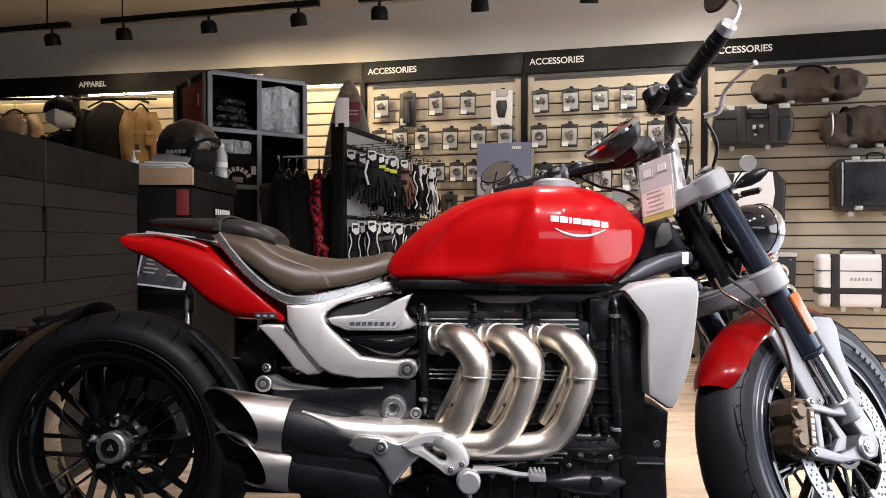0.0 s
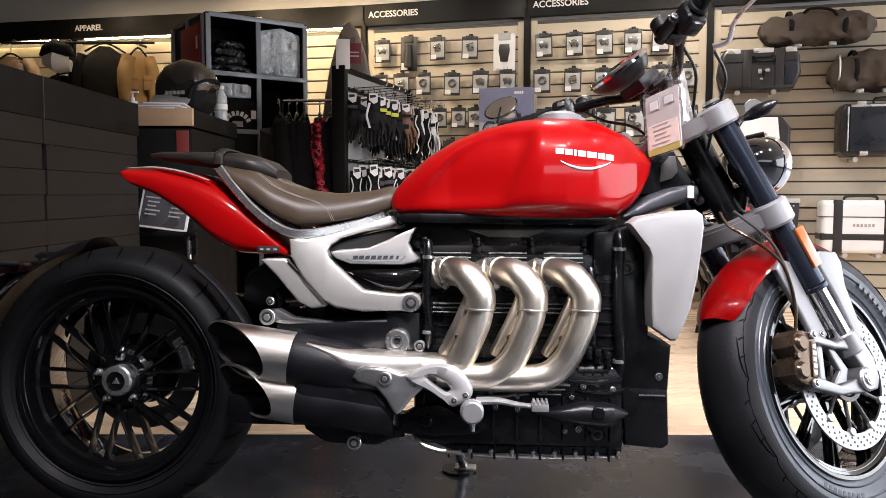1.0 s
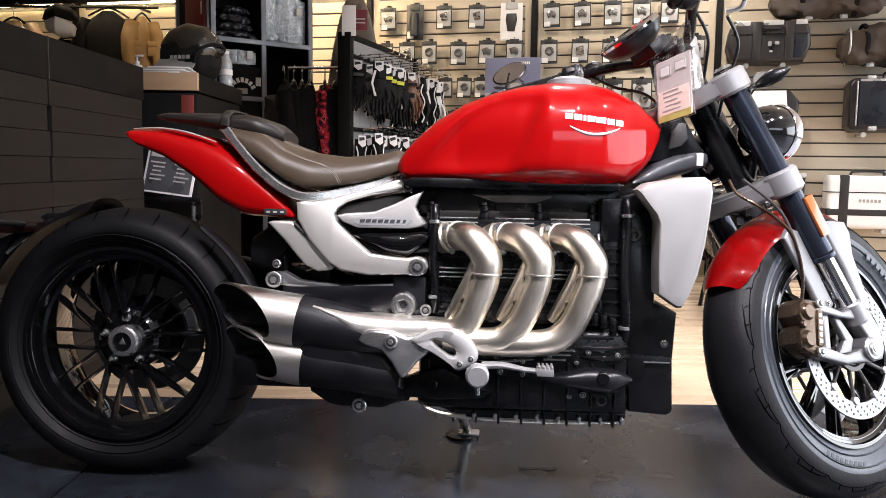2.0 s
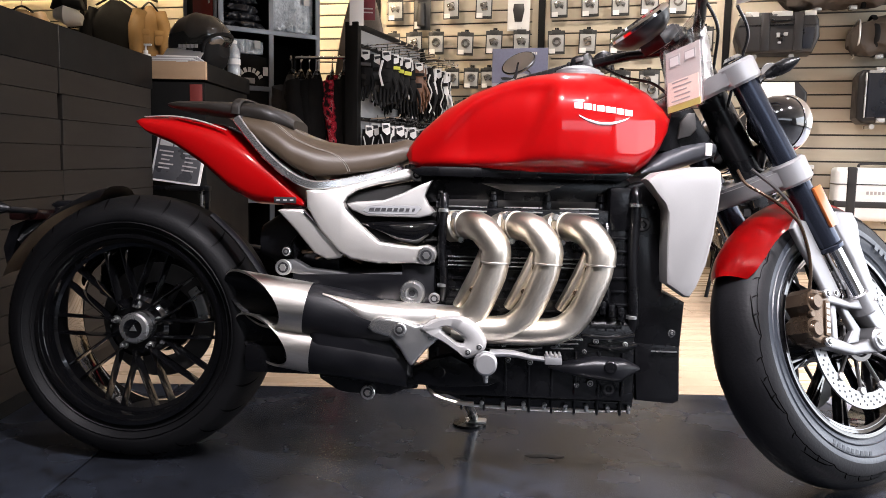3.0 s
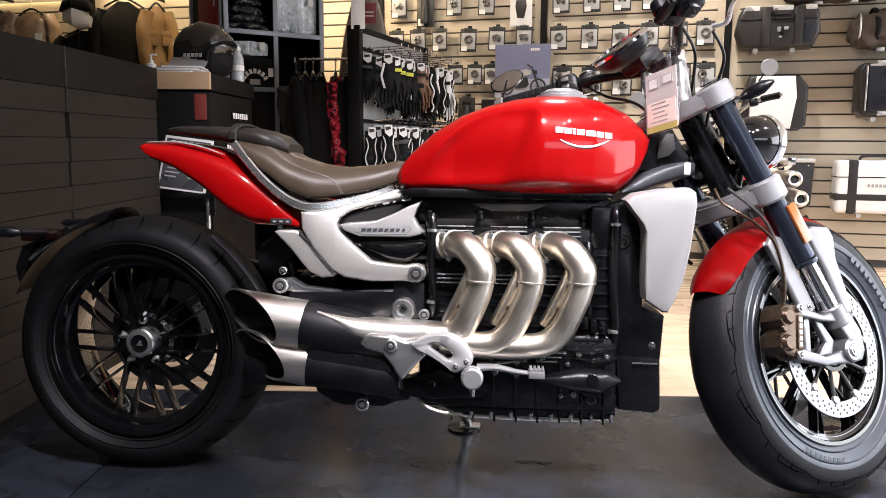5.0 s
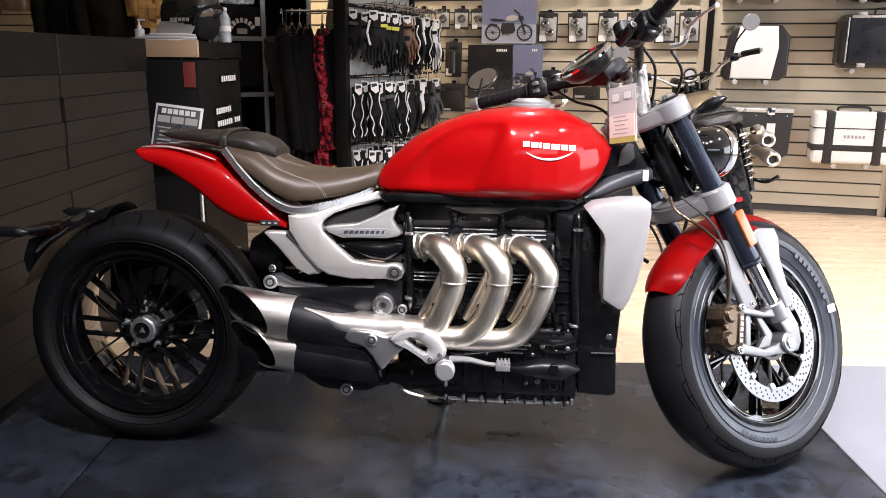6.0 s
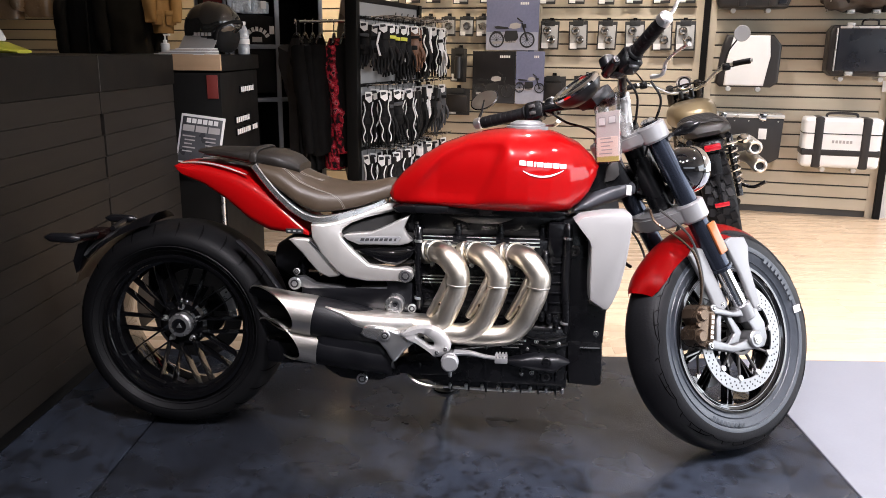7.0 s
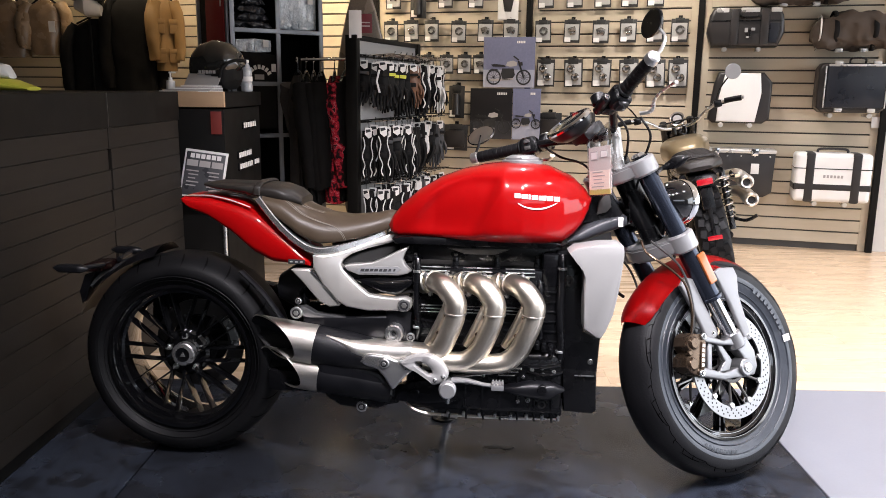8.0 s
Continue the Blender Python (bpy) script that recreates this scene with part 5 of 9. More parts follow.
for u, w0, w1, r in ((0.752, 0.42, 0.66, 0.010), (1.118, 0.40, 0.60, 0.009), (1.180, 0.36, 0.68, 0.012)):
    bm = bmesh.new()
    tube(bm, [(u, -0.132, w0), (u + 0.004, -0.142, w0 + 0.04), (u - 0.003, -0.142, (w0 + w1) / 2), (u, -0.140, w1 - 0.03), (u, -0.128, w1)], r, 12, 5)
    hose = part("coolant_hose", bm, M_BLACK, engine, "black coolant hose")
    for w in (w0 + 0.035, w1 - 0.035):
        bm = bmesh.new()
        rod(bm, (u, -0.1415, w - 0.004), (u, -0.1415, w + 0.004), r + 0.0022, r + 0.0022, 16, 0.001)
        part("hose_clip", bm, M_ALU if r > 0.0095 else M_ENGINE, hose)
for i in range(5):
    bm = bmesh.new()
    box(bm, (1.072 + i * 0.020, -0.150, 0.428 - 0.006 * i), (0.014, 0.022, 0.030), 0.004)
    rod(bm, (1.072 + i * 0.020, -0.160, 0.428 - 0.006 * i), (1.072 + i * 0.020, -0.166, 0.428 - 0.006 * i), 0.0045, 0.004, 10, 0.001)
    part("connector", bm, M_BLACK, engine, "black plug connector")
for u, w in ((0.80, 0.352), (0.86, 0.350), (0.92, 0.348), (0.98, 0.346)):
    bm = bmesh.new()
    box(bm, (u, -0.151, w), (0.050, 0.008, 0.012), 0.003)
    part("case_web", bm, M_ENGINE, crank)
for i in range(7):
    bm = bmesh.new()
    bolt(bm, (0.775 + i * 0.060, -0.151, 0.325 - 0.010 * (i % 2)), 0.0055, 0.006)
    part("case_bolt", bm, [M_ALU, M_INK], crank)

# lower black boxes by the radiator
bm = bmesh.new()
plate(bm, [(1.19, 0.333), (1.296, 0.328), (1.300, 0.200), (1.285, 0.190), (1.20, 0.196)], -0.110, 0.110, 0.012)
box(bm, (1.262, -0.114, 0.312), (0.055, 0.006, 0.003), 0.0005, seg=1)
part("front_box", bm, M_BLACK, bike, "satin black box under the radiator")
bm = bmesh.new()
box(bm, (1.258, -0.1175, 0.315), (0.058, 0.003, 0.003), 0)
part("box_seam", bm, M_ALU, bike)
bm = bmesh.new()
plate(bm, [(1.165, 0.69), (1.205, 0.70), (1.25, 0.66), (1.252, 0.450), (1.303, 0.426), (1.297, 0.323), (1.178, 0.318), (1.17, 0.42)], -0.106, 0.106, 0.010)
part("radiator", bm, M_BLACK, bike, "black radiator housing")
bm = bmesh.new()
bolt(bm, (1.275, -0.106, 0.356), 0.009, 0.005)
part("radiator_bolt", bm, [M_ALU, M_INK], bike)
bm = bmesh.new()
rings = []
for dy, grow in ((-0.104, 1.0), (-0.172, 1.0), (-0.184, 0.965), (-0.187, 0.90)):
    cu, cw = 1.285, 0.600
    rings.append([bm.verts.new((cu + (u - cu) * grow, dy - 0.016 * (w - 0.45) / 0.28, cw + (w - cw) * grow)) for u, w in (
        (1.192, 0.703), (1.212, 0.718), (1.275, 0.729), (1.332, 0.732), (1.347, 0.722), (1.350, 0.700), (1.346, 0.650), (1.339, 0.585), (1.326, 0.518), (1.308, 0.468), (1.296, 0.447), (1.284, 0.447), (1.262, 0.462), (1.244, 0.474),
        (1.241, 0.510), (1.240, 0.549), (1.239, 0.600), (1.238, 0.634), (1.229, 0.656), (1.207, 0.683))])
for r0, r1 in zip(rings, rings[1:]):
    skin(bm, r0, r1)
bm.faces.new(rings[0][::-1])
bm.faces.new(rings[-1])
bmesh.ops.recalc_face_normals(bm, faces=bm.faces)
pair("radiator_cowl", bm, M_COWL, bike, "silver radiator cowl")

# tank
tank_top = [(0.655, 0.757), (0.661, 0.776), (0.691, 0.813), (0.744, 0.860), (0.811, 0.900), (0.878, 0.925), (0.944, 0.940), (1.010, 0.948), (1.088, 0.947), (1.141, 0.938), (1.207, 0.908), (1.247, 0.871), (1.262, 0.846)]
tank_bot = [(0.655, 0.748), (0.662, 0.728), (0.692, 0.716), (0.815, 0.713), (1.080, 0.708), (1.140, 0.706), (1.180, 0.712), (1.213, 0.736), (1.238, 0.768), (1.255, 0.808), (1.262, 0.842)]
tank_hw = [(0.655, 0.060), (0.670, 0.085), (0.75, 0.118), (0.85, 0.152), (0.93, 0.176), (1.00, 0.188), (1.06, 0.184), (1.12, 0.164), (1.18, 0.132), (1.22, 0.106), (1.255, 0.076), (1.262, 0.060)]


def knee(co):
    """Presses the knee hollows into the sides."""
    edge = 0.985 - 0.55 * max(0.0, 0.895 - co.z) ** 1.15
    top = 0.905 - 1.6 * max(0.0, 0.93 - co.x) ** 2 * 2.2
    fx = 1 / (1 + math.exp((co.x - edge) / 0.006))
    fz = 1 / (1 + math.exp((co.z - top) / 0.008))
    low = 1 / (1 + math.exp(-(co.z - 0.742) / 0.012))
    k = fx * fz * low * min(1.0, max(0.0, (co.x - 0.70) / 0.1))
    co.y -= math.copysign(min(abs(co.y), 0.028 * k), co.y)
    return co


bm = bmesh.new()
body(bm, tank_top, tank_bot, tank_hw, 0.655, 1.262, 130, 120, 0.62, 0.72, 0.36, knee, 0.45)
tank = part("fuel_tank", bm, M_RED, bike, "glossy red fuel tank with knee hollows", 60)
bm = bmesh.new()
plate(bm, [(0.67, 0.716), (0.69, 0.702), (1.15, 0.698), (1.18, 0.712), (1.15, 0.722), (0.70, 0.725)], -0.118, 0.118, 0.006)
part("tank_seal", bm, M_BLACK, tank)
# added black box that keeps the gap below the tank dark
bm = bmesh.new()
plate(bm, [(0.690, 0.640), (0.690, 0.706), (1.165, 0.706), (1.185, 0.690), (1.180, 0.640)], -0.075, 0.075, 0.010)
part("gap_box", bm, M_BLACK, bike, "black box added to fill the gap under the tank")
bm = bmesh.new()
lathe(bm, [(0.0, -0.026), (0.034, -0.026), (0.044, -0.021), (0.052, -0.018), (0.052, -0.012), (0.062, -0.010), (0.062, 0.004), (0.0, 0.004)], 48, pose(1.055, 0.0, 0.942, -90, 0, 0) @ pose(0, 0, 0, 0, 0, 0))
bmesh.ops.recalc_face_normals(bm, faces=bm.faces)
part("filler_cap", bm, M_WHITEALU, tank, "silver filler cap")
# badge: a row of slim plain bars over a curved swoosh, in silver
M_BADGE = mk("badge_silver", (0.82, 0.82, 0.82), 0.35, 0.1, 0.03)
TANK_SHAPE = (tank_top, tank_bot, tank_hw)
for k, (u0, u1) in enumerate(((0.0, 0.017), (0.020, 0.037), (0.040, 0.046), (0.049, 0.066), (0.069, 0.091), (0.094, 0.111), (0.114, 0.131))):
    u, w = 1.034 + (u0 + u1) / 2, 0.8600 - 0.095 * (u0 + u1) / 2
    bm = bmesh.new()
    hwid, hh = (u1 - u0) / 2, 0.0066
    ringed = []
    for lift in (-0.003, 0.0012, 0.0018):
        k0 = 1.0 if lift < 0.0015 else 0.88
        ringed.append([bm.verts.new((u + a * hwid * k0, -side_of(*TANK_SHAPE, u + a * hwid * k0, w + b * hh * k0 - 0.05 * a * hwid, 0.62, 0.72, 0.36, 0.45) - lift, w + b * hh * k0 - 0.05 * a * hwid)) for a, b in ((-1, -1), (0, -1), (1, -1), (1, 1), (0, 1), (-1, 1))])
    for r0, r1 in zip(ringed, ringed[1:]):
        skin(bm, r0, r1)
    bm.faces.new(ringed[-1])
    bmesh.ops.recalc_face_normals(bm, faces=bm.faces)
    part("tank_badge_bar", bm, M_BADGE, tank, "silver badge bar")
bm = bmesh.new()
arc = [(1.044, 0.838), (1.064, 0.828), (1.090, 0.822), (1.118, 0.823), (1.144, 0.831), (1.158, 0.838)]
tube(bm, [(u, -side_of(*TANK_SHAPE, u, w, 0.62, 0.72, 0.36, 0.45) - 0.001, w) for u, w in arc], [0.0008, 0.0022, 0.0028, 0.0028, 0.0018, 0.0006], 8)
part("tank_badge_swoosh", bm, M_BADGE, tank, "silver badge swoosh")

# black panels ahead of the tank
bm = bmesh.new()
body(bm, [(1.195, 0.724), (1.22, 0.746), (1.25, 0.768), (1.30, 0.789), (1.345, 0.801), (1.372, 0.792)], [(1.195, 0.712), (1.235, 0.710), (1.285, 0.730), (1.33, 0.745), (1.372, 0.762)], [(1.195, 0.095), (1.25, 0.088), (1.34, 0.062), (1.372, 0.05)], 1.195, 1.372, 26, 28, 0.55, 0.75, 0.5)
shroud = part("intake_shroud", bm, mk("satin_grey_plastic", (0.034, 0.036, 0.042), 0.46, 0, 0.12, 10, 320, 0.08), bike, "dark grey intake shroud")
bm = bmesh.new()
box(bm, (1.352, -0.056, 0.776), (0.015, 0.012, 0.028), 0.001)
part("data_sticker", bm, M_PAPER, shroud, "small white data sticker")
bm = bmesh.new()
plate(bm, [(1.215, 0.765), (1.262, 0.850), (1.268, 0.900), (1.30, 0.900), (1.36, 0.80), (1.345, 0.775)], -0.055, 0.055, 0.015)
part("head_cover", bm, M_BLACK, bike, "black steering head cover")
bm = bmesh.new()
plate(bm, [(1.280, 0.798), (1.284, 0.838), (1.300, 0.858), (1.316, 0.858), (1.322, 0.822), (1.308, 0.806)], -0.068, -0.053, 0.003)
pair("mesh_grille", bm, M_COVER, bike, "grey mesh grille")

# ---- steered parts ----
TOPC, LOWC = 0.921, 0.698


def axis_at(w):
    return Vector((HEAD.x - w * math.tan(radians(RAKE)), 0, w))


ACROSS = Vector((math.cos(radians(RAKE)), 0, math.sin(radians(RAKE))))


def fork_off(w):
    return 0.006 - 0.049 * (w - 0.52)


def fork_at(w):
    return axis_at(w) + ACROSS * fork_off(w)


FW = 0.104
front_end = new("front_end")
front_end.parent = bike
tagged(front_end, "upside-down fork with handlebar, twin lamps and front wheel")
for sgn in (-1, 1):
    off = Vector((0, sgn * FW, 0))
    bm = bmesh.new()
    top, mid_, low = fork_at(0.946) + off, fork_at(0.534) + off, fork_at(0.395) + off
    rod(bm, top, mid_, 0.0285, 0.0285, 28, 0.003)
    rod(bm, mid_, mid_ - AX * 0.012, 0.0305, 0.0305, 28, 0.002)
    leg = steered("fork_tube", bm, M_FORK, front_end, "blue-black anodised fork tube")
    bm = bmesh.new()
    rod(bm, top + AX * 0.002, top + AX * 0.012, 0.022, 0.018, 24, 0.003)
    steered("fork_cap", bm, M_ALU, leg)
    bm = bmesh.new()
    rod(bm, mid_, low, 0.0225, 0.0225, 24)
    steered("fork_slider", bm, M_CHROME, leg, "polished fork slider")
    bm = bmesh.new()
    rod(bm, low + AX * 0.030, low - AX * 0.020, 0.029, 0.030, 24, 0.004)
    y0, y1 = sgn * (FW - 0.014), sgn * (FW + 0.014)
    fx, fz = FA.x, FA.z
    for shape, wide in (([(-0.146, 0.084), (-0.130, 0.090), (-0.064, 0.074), (-0.020, 0.086), (0.030, 0.082), (0.060, 0.040), (0.066, -0.006), (0.052, -0.030), (0.020, -0.036), (0.004, -0.014), (0.012, 0.020), (-0.022, 0.058), (-0.070, 0.060), (-0.140, 0.070)], 0.004),
                        ([(0.030, -0.036), (-0.030, -0.038), (-0.070, -0.042), (-0.164, -0.026), (-0.184, -0.014), (-0.178, 0.002), (-0.160, 0.002), (-0.070, -0.020), (-0.030, -0.012), (0.020, 0.004)], 0.0),
                        ([(-0.122, 0.070), (-0.104, 0.066), (-0.112, -0.012), (-0.134, -0.012)], -0.004),
                        ([(-0.086, 0.062), (-0.062, 0.060), (-0.026, 0.016), (-0.040, -0.016), (-0.088, -0.020), (-0.056, 0.012)], -0.006)):
        plate(bm, [(fx + a, fz + b) for a, b in shape], y0 - sgn * wide, y1 + sgn * wide, 0.005, 0, 3)
    rod(bm, FA + Vector((0.016, sgn * (FW - 0.022), -0.008)), FA + Vector((0.016, sgn * (FW + 0.024), -0.008)), 0.030, 0.027, 24, 0.004)
    foot = steered("fork_foot", bm, M_FORKFOOT, leg, "pale cast fork foot")
    bm = bmesh.new()
    rod(bm, FA + Vector((0.016, sgn * (FW + 0.018), -0.008)), FA + Vector((0.016, sgn * (FW + 0.028), -0.008)), 0.017, 0.015, 20, 0.002)
    rod(bm, FA + Vector((0.016, sgn * (FW + 0.028), -0.008)), FA + Vector((0.016, sgn * (FW + 0.030), -0.008)), 0.009, 0.009, 6)
    steered("axle_nut", bm, M_ALU, foot)
    # amber reflector
    bm = bmesh.new()
    c = fork_at(0.615) + off + Vector((0.010, sgn * 0.031, 0))
    rr = [c + AX * 0.052 + Vector((0, 0, 0)), c - AX * 0.052]
    mrot = Matrix.Translation(c) @ Matrix.Rotation(-radians(RAKE), 4, "Y")
    box(bm, (0, 0, 0), (0.030, 0.010, 0.098), 0.005, mrot)
    steered("reflector", bm, M_REFLECT, leg, "amber side reflector")
    # caliper
    bm = bmesh.new()
    cc = FA + Vector((-0.174, sgn * 0.096, 0.036))
    mrot = Matrix.Translation(cc) @ Matrix.Rotation(radians(10), 4, "Y")
    shape = [(-0.030, 0.058), (0.016, 0.062), (0.026, 0.050), (0.028, -0.050), (0.014, -0.062), (-0.026, -0.056), (-0.044, -0.042), (-0.046, -0.016), (-0.030, 0.0), (-0.046, 0.018), (-0.044, 0.044)]
    known = len(bm.verts)
    plate(bm, shape, -0.030, 0.030, 0.008, 0, 2)
    for dz in (-0.030, 0.030):
        rod(bm, (-0.022, sgn * 0.026, dz), (-0.022, sgn * 0.038, dz), 0.020, 0.017, 20, 0.003)
    rod(bm, (-0.034, sgn * 0.026, 0.0), (-0.034, sgn * 0.034, 0.0), 0.009, 0.008, 12, 0.002)
    bmesh.ops.transform(bm, matrix=mrot, verts=bm.verts)
    cal = steered("brake_caliper", bm, M_CALIPER, front_end, "bronze-grey four-piston brake caliper")
    for dz in (-0.052, 0.054):
        bm = bmesh.new()
        bolt(bm, mrot @ Vector((0.012, sgn * 0.030, dz)), 0.010, 0.008, (0, sgn, 0))
        steered("caliper_bolt", bm, [M_ALU, M_INK], cal)
    bm = bmesh.new()
    box(bm, (0.014, sgn * 0.031, 0), (0.016, 0.006, 0.078), 0.002, mrot)
    face = steered("caliper_face", bm, M_CALIPER, cal)
    for i in range(5):
        bm = bmesh.new()
        box(bm, (0.014, sgn * 0.0345, -0.028 + i * 0.014), (0.009, 0.0015, 0.009), 0, mrot)
        steered("face_bar", bm, M_PAPER, face)
    bm = bmesh.new()
    tube(bm, [mrot @ Vector((0.0, 0, 0.062)), mrot @ Vector((-0.01, sgn * 0.01, 0.14)), fork_at(0.62) + off + Vector((-0.06, 0, 0)), fork_at(0.70) + off * 0.6 + Vector((-0.10, sgn * 0.02, 0))], 0.0036, 8, 8)
    steered("brake_hose", bm, M_COVER, cal, "braided brake hose")

# yokes
def yoke(w, thick, name, deep):
    bm = bmesh.new()
    c = axis_at(w)
    m = Matrix.Translation(c) @ Matrix.Rotation(-radians(RAKE), 4, "Y")
    f = fork_off(w)
    pts = [(f - 0.034, -FW - 0.012), (f, -FW - 0.034), (f + 0.034, -FW - 0.012), (f + 0.032, -FW + 0.04), (f + 0.010, 0), (f + 0.032, FW - 0.04), (f + 0.034, FW + 0.012), (f, FW + 0.034), (f - 0.034, FW + 0.012),
           (f - 0.045, FW - 0.01), (-deep, 0.04), (-deep, -0.04), (f - 0.045, -FW + 0.01)]
    r0 = [bm.verts.new((x, y, -thick / 2)) for x, y in pts]
    r1 = [bm.verts.new((x, y, thick / 2)) for x, y in pts]
    a, b = bm.faces.new(r0[::-1]), bm.faces.new(r1)
    skin(bm, r0, r1)
    bmesh.ops.recalc_face_normals(bm, faces=bm.faces)
    bmesh.ops.bevel(bm, geom=list(a.edges) + list(b.edges), offset=0.007, segments=2, affect="EDGES")
    for sgn in (-1, 1):
        rod(bm, (f, sgn * FW, -thick * 0.62), (f, sgn * FW, thick * 0.62), 0.041, 0.041, 40, 0.006)
    bmesh.ops.transform(bm, matrix=m, verts=bm.verts)
    return steered(name, bm, M_WHITEALU, front_end, "silver cast fork yoke")


yoke(TOPC, 0.042, "top_yoke", 0.075)
yoke(LOWC, 0.046, "bottom_yoke", 0.07)
bm = bmesh.new()
rod(bm, axis_at(0.70), axis_at(0.96), 0.036, 0.036, 24)
part("steering_head", bm, M_BLACK, bike)

# front wheel
front = new("front_wheel")
front.parent = bike
RIM_F, HALF_F = 0.222, 0.071
make_tyre(FR, RIM_F, HALF_F, 0.058, FA, front, True)
bm = bmesh.new()
prof = [(RIM_F + 0.004, -0.056), (RIM_F + 0.001, -0.061), (RIM_F - 0.007, -0.061), (RIM_F - 0.010, -0.055), (RIM_F - 0.024, -0.048), (RIM_F - 0.028, 0.0), (RIM_F - 0.024, 0.048), (RIM_F - 0.010, 0.055), (RIM_F - 0.007, 0.061), (RIM_F + 0.001, 0.061), (RIM_F + 0.004, 0.056),
        (RIM_F - 0.004, 0.045), (RIM_F - 0.018, 0.02), (RIM_F - 0.018, -0.02), (RIM_F - 0.004, -0.045)]
lathe(bm, prof, 96, Matrix.Translation(FA), closed=True)
bmesh.ops.recalc_face_normals(bm, faces=bm.faces)
steered("rim", bm, M_GLOSSBLACK, front, "gloss black alloy rim")
bm = bmesh.new()
lathe(bm, [(RIM_F - 0.0074, -0.0600), (RIM_F - 0.0070, -0.0618), (RIM_F - 0.0060, -0.0618), (RIM_F - 0.0056, -0.0606)], 96, Matrix.Translation(FA))
lathe(bm, [(RIM_F - 0.0190, -0.0500), (RIM_F - 0.0184, -0.0520), (RIM_F - 0.0174, -0.0522), (RIM_F - 0.0168, -0.0500)], 96, Matrix.Translation(FA))
bmesh.ops.recalc_face_normals(bm, faces=bm.faces)
steered("rim_line", bm, M_DISC, front, "bright rim edge line")
spoke_f = to_mesh("spoke", spoke_bm(0.040, RIM_F - 0.022, -0.010, 0.0, 0.010, 0.009, 0.024), M_GLOSSBLACK, 40)
for k in range(10):
    for side in (-1, 1):
        piece("spoke", spoke_f, front, S @ Matrix.Translation(FA) @ Matrix.Rotation(2 * math.pi * (k + 0.4) / 10 + side * 0.10, 4, "Y") @ pose(0, 0, side * 0.008))
bm = bmesh.new()
rod(bm, FA + Vector((0, -0.085, 0)), FA + Vector((0, 0.085, 0)), 0.045, 0.045, 28, 0.006)
steered("hub", bm, M_GLOSSBLACK, front)
for sgn in (-1, 1):
    bm = bmesh.new()
    y0, y1 = sgn * 0.080, sgn * 0.085
    rows = lathe(bm, [(0.124, y0), (0.160, y0), (0.160, y1), (0.124, y1)], 90, Matrix.Translation(FA), closed=True)
    bmesh.ops.recalc_face_normals(bm, faces=bm.faces)
    disc = steered("brake_disc", bm, M_DISC, front, "silver drilled brake disc")
    for k in range(10):
        bm = bmesh.new()
        a = 2 * math.pi * k / 10
        for da in (0.18,):
            p0 = FA + Vector((0.048 * math.cos(a), sgn * 0.079, 0.048 * math.sin(a)))
            p1 = FA + Vector((0.118 * math.cos(a + da), sgn * 0.081, 0.118 * math.sin(a + da)))
            rod(bm, p0, p1, 0.0048, 0.0042, 8)
        steered("disc_arm", bm, M_COVER, disc)
    bm = bmesh.new()
    lathe(bm, [(0.044, sgn * 0.076), (0.054, sgn * 0.076), (0.054, sgn * 0.084), (0.044, sgn * 0.084)], 40, Matrix.Translation(FA), closed=True)
    bmesh.ops.recalc_face_normals(bm, faces=bm.faces)
    steered("disc_carrier", bm, M_COVER, disc, "thin silver disc carrier")
    for k in range(10):
        a = 2 * math.pi * k / 10 + 0.18
        bm = bmesh.new()
        c = FA + Vector((0.121 * math.cos(a), sgn * 0.078, 0.121 * math.sin(a)))
        rod(bm, c, c + Vector((0, sgn * 0.011, 0)), 0.0105, 0.0095, 14, 0.002)
        steered("disc_bobbin", bm, M_ALU, disc)
    bm = bmesh.new()
    for k in range(40):
        a = 2 * math.pi * k / 40
        for j, r in enumerate((0.134, 0.143, 0.151)):
            aa = a + j * 0.055
            c = FA + Vector((r * math.cos(aa), 0, r * math.sin(aa)))
            rod(bm, c + Vector((0, y1 - sgn * 0.001, 0)), c + Vector((0, y1 + sgn * 0.0004, 0)), 0.0030, 0.0030, 6)
    tagged(steered("drill_hole", bm, M_INK, disc), kind="stuff")
bm = bmesh.new()
box(bm, (0, 0, 0), (0.030, 0.002, 0.022), 0.0005, Matrix.Translation(FA + Vector((0.262, -0.0735, 0.075))) @ Matrix.Rotation(radians(-12), 4, "Y"))
steered("tyre_sticker", bm, M_PAPER, front, "small white tyre sticker")
bm = bmesh.new()
for k in range(9):
    a = radians(58 - k * 4.2)
    c = FA + Vector((0.262 * math.cos(a), -0.0735, 0.262 * math.sin(a)))
    box(bm, (0, 0, 0), (0.012, 0.001, 0.016), 0, Matrix.Translation(c) @ Matrix.Rotation(-a + math.pi / 2, 4, "Y"))
for k in range(9):
    a = radians(-118 + k * 3.4)
    c = FA + Vector((0.256 * math.cos(a), -0.0725, 0.256 * math.sin(a)))
    box(bm, (0, 0, 0), (0.009, 0.001, 0.010), 0, Matrix.Translation(c) @ Matrix.Rotation(-a + math.pi / 2, 4, "Y"))
tagged(steered("sidewall_bar", bm, M_RUBBER_GREY, front, "plain moulded bars on the sidewall"), kind="stuff")

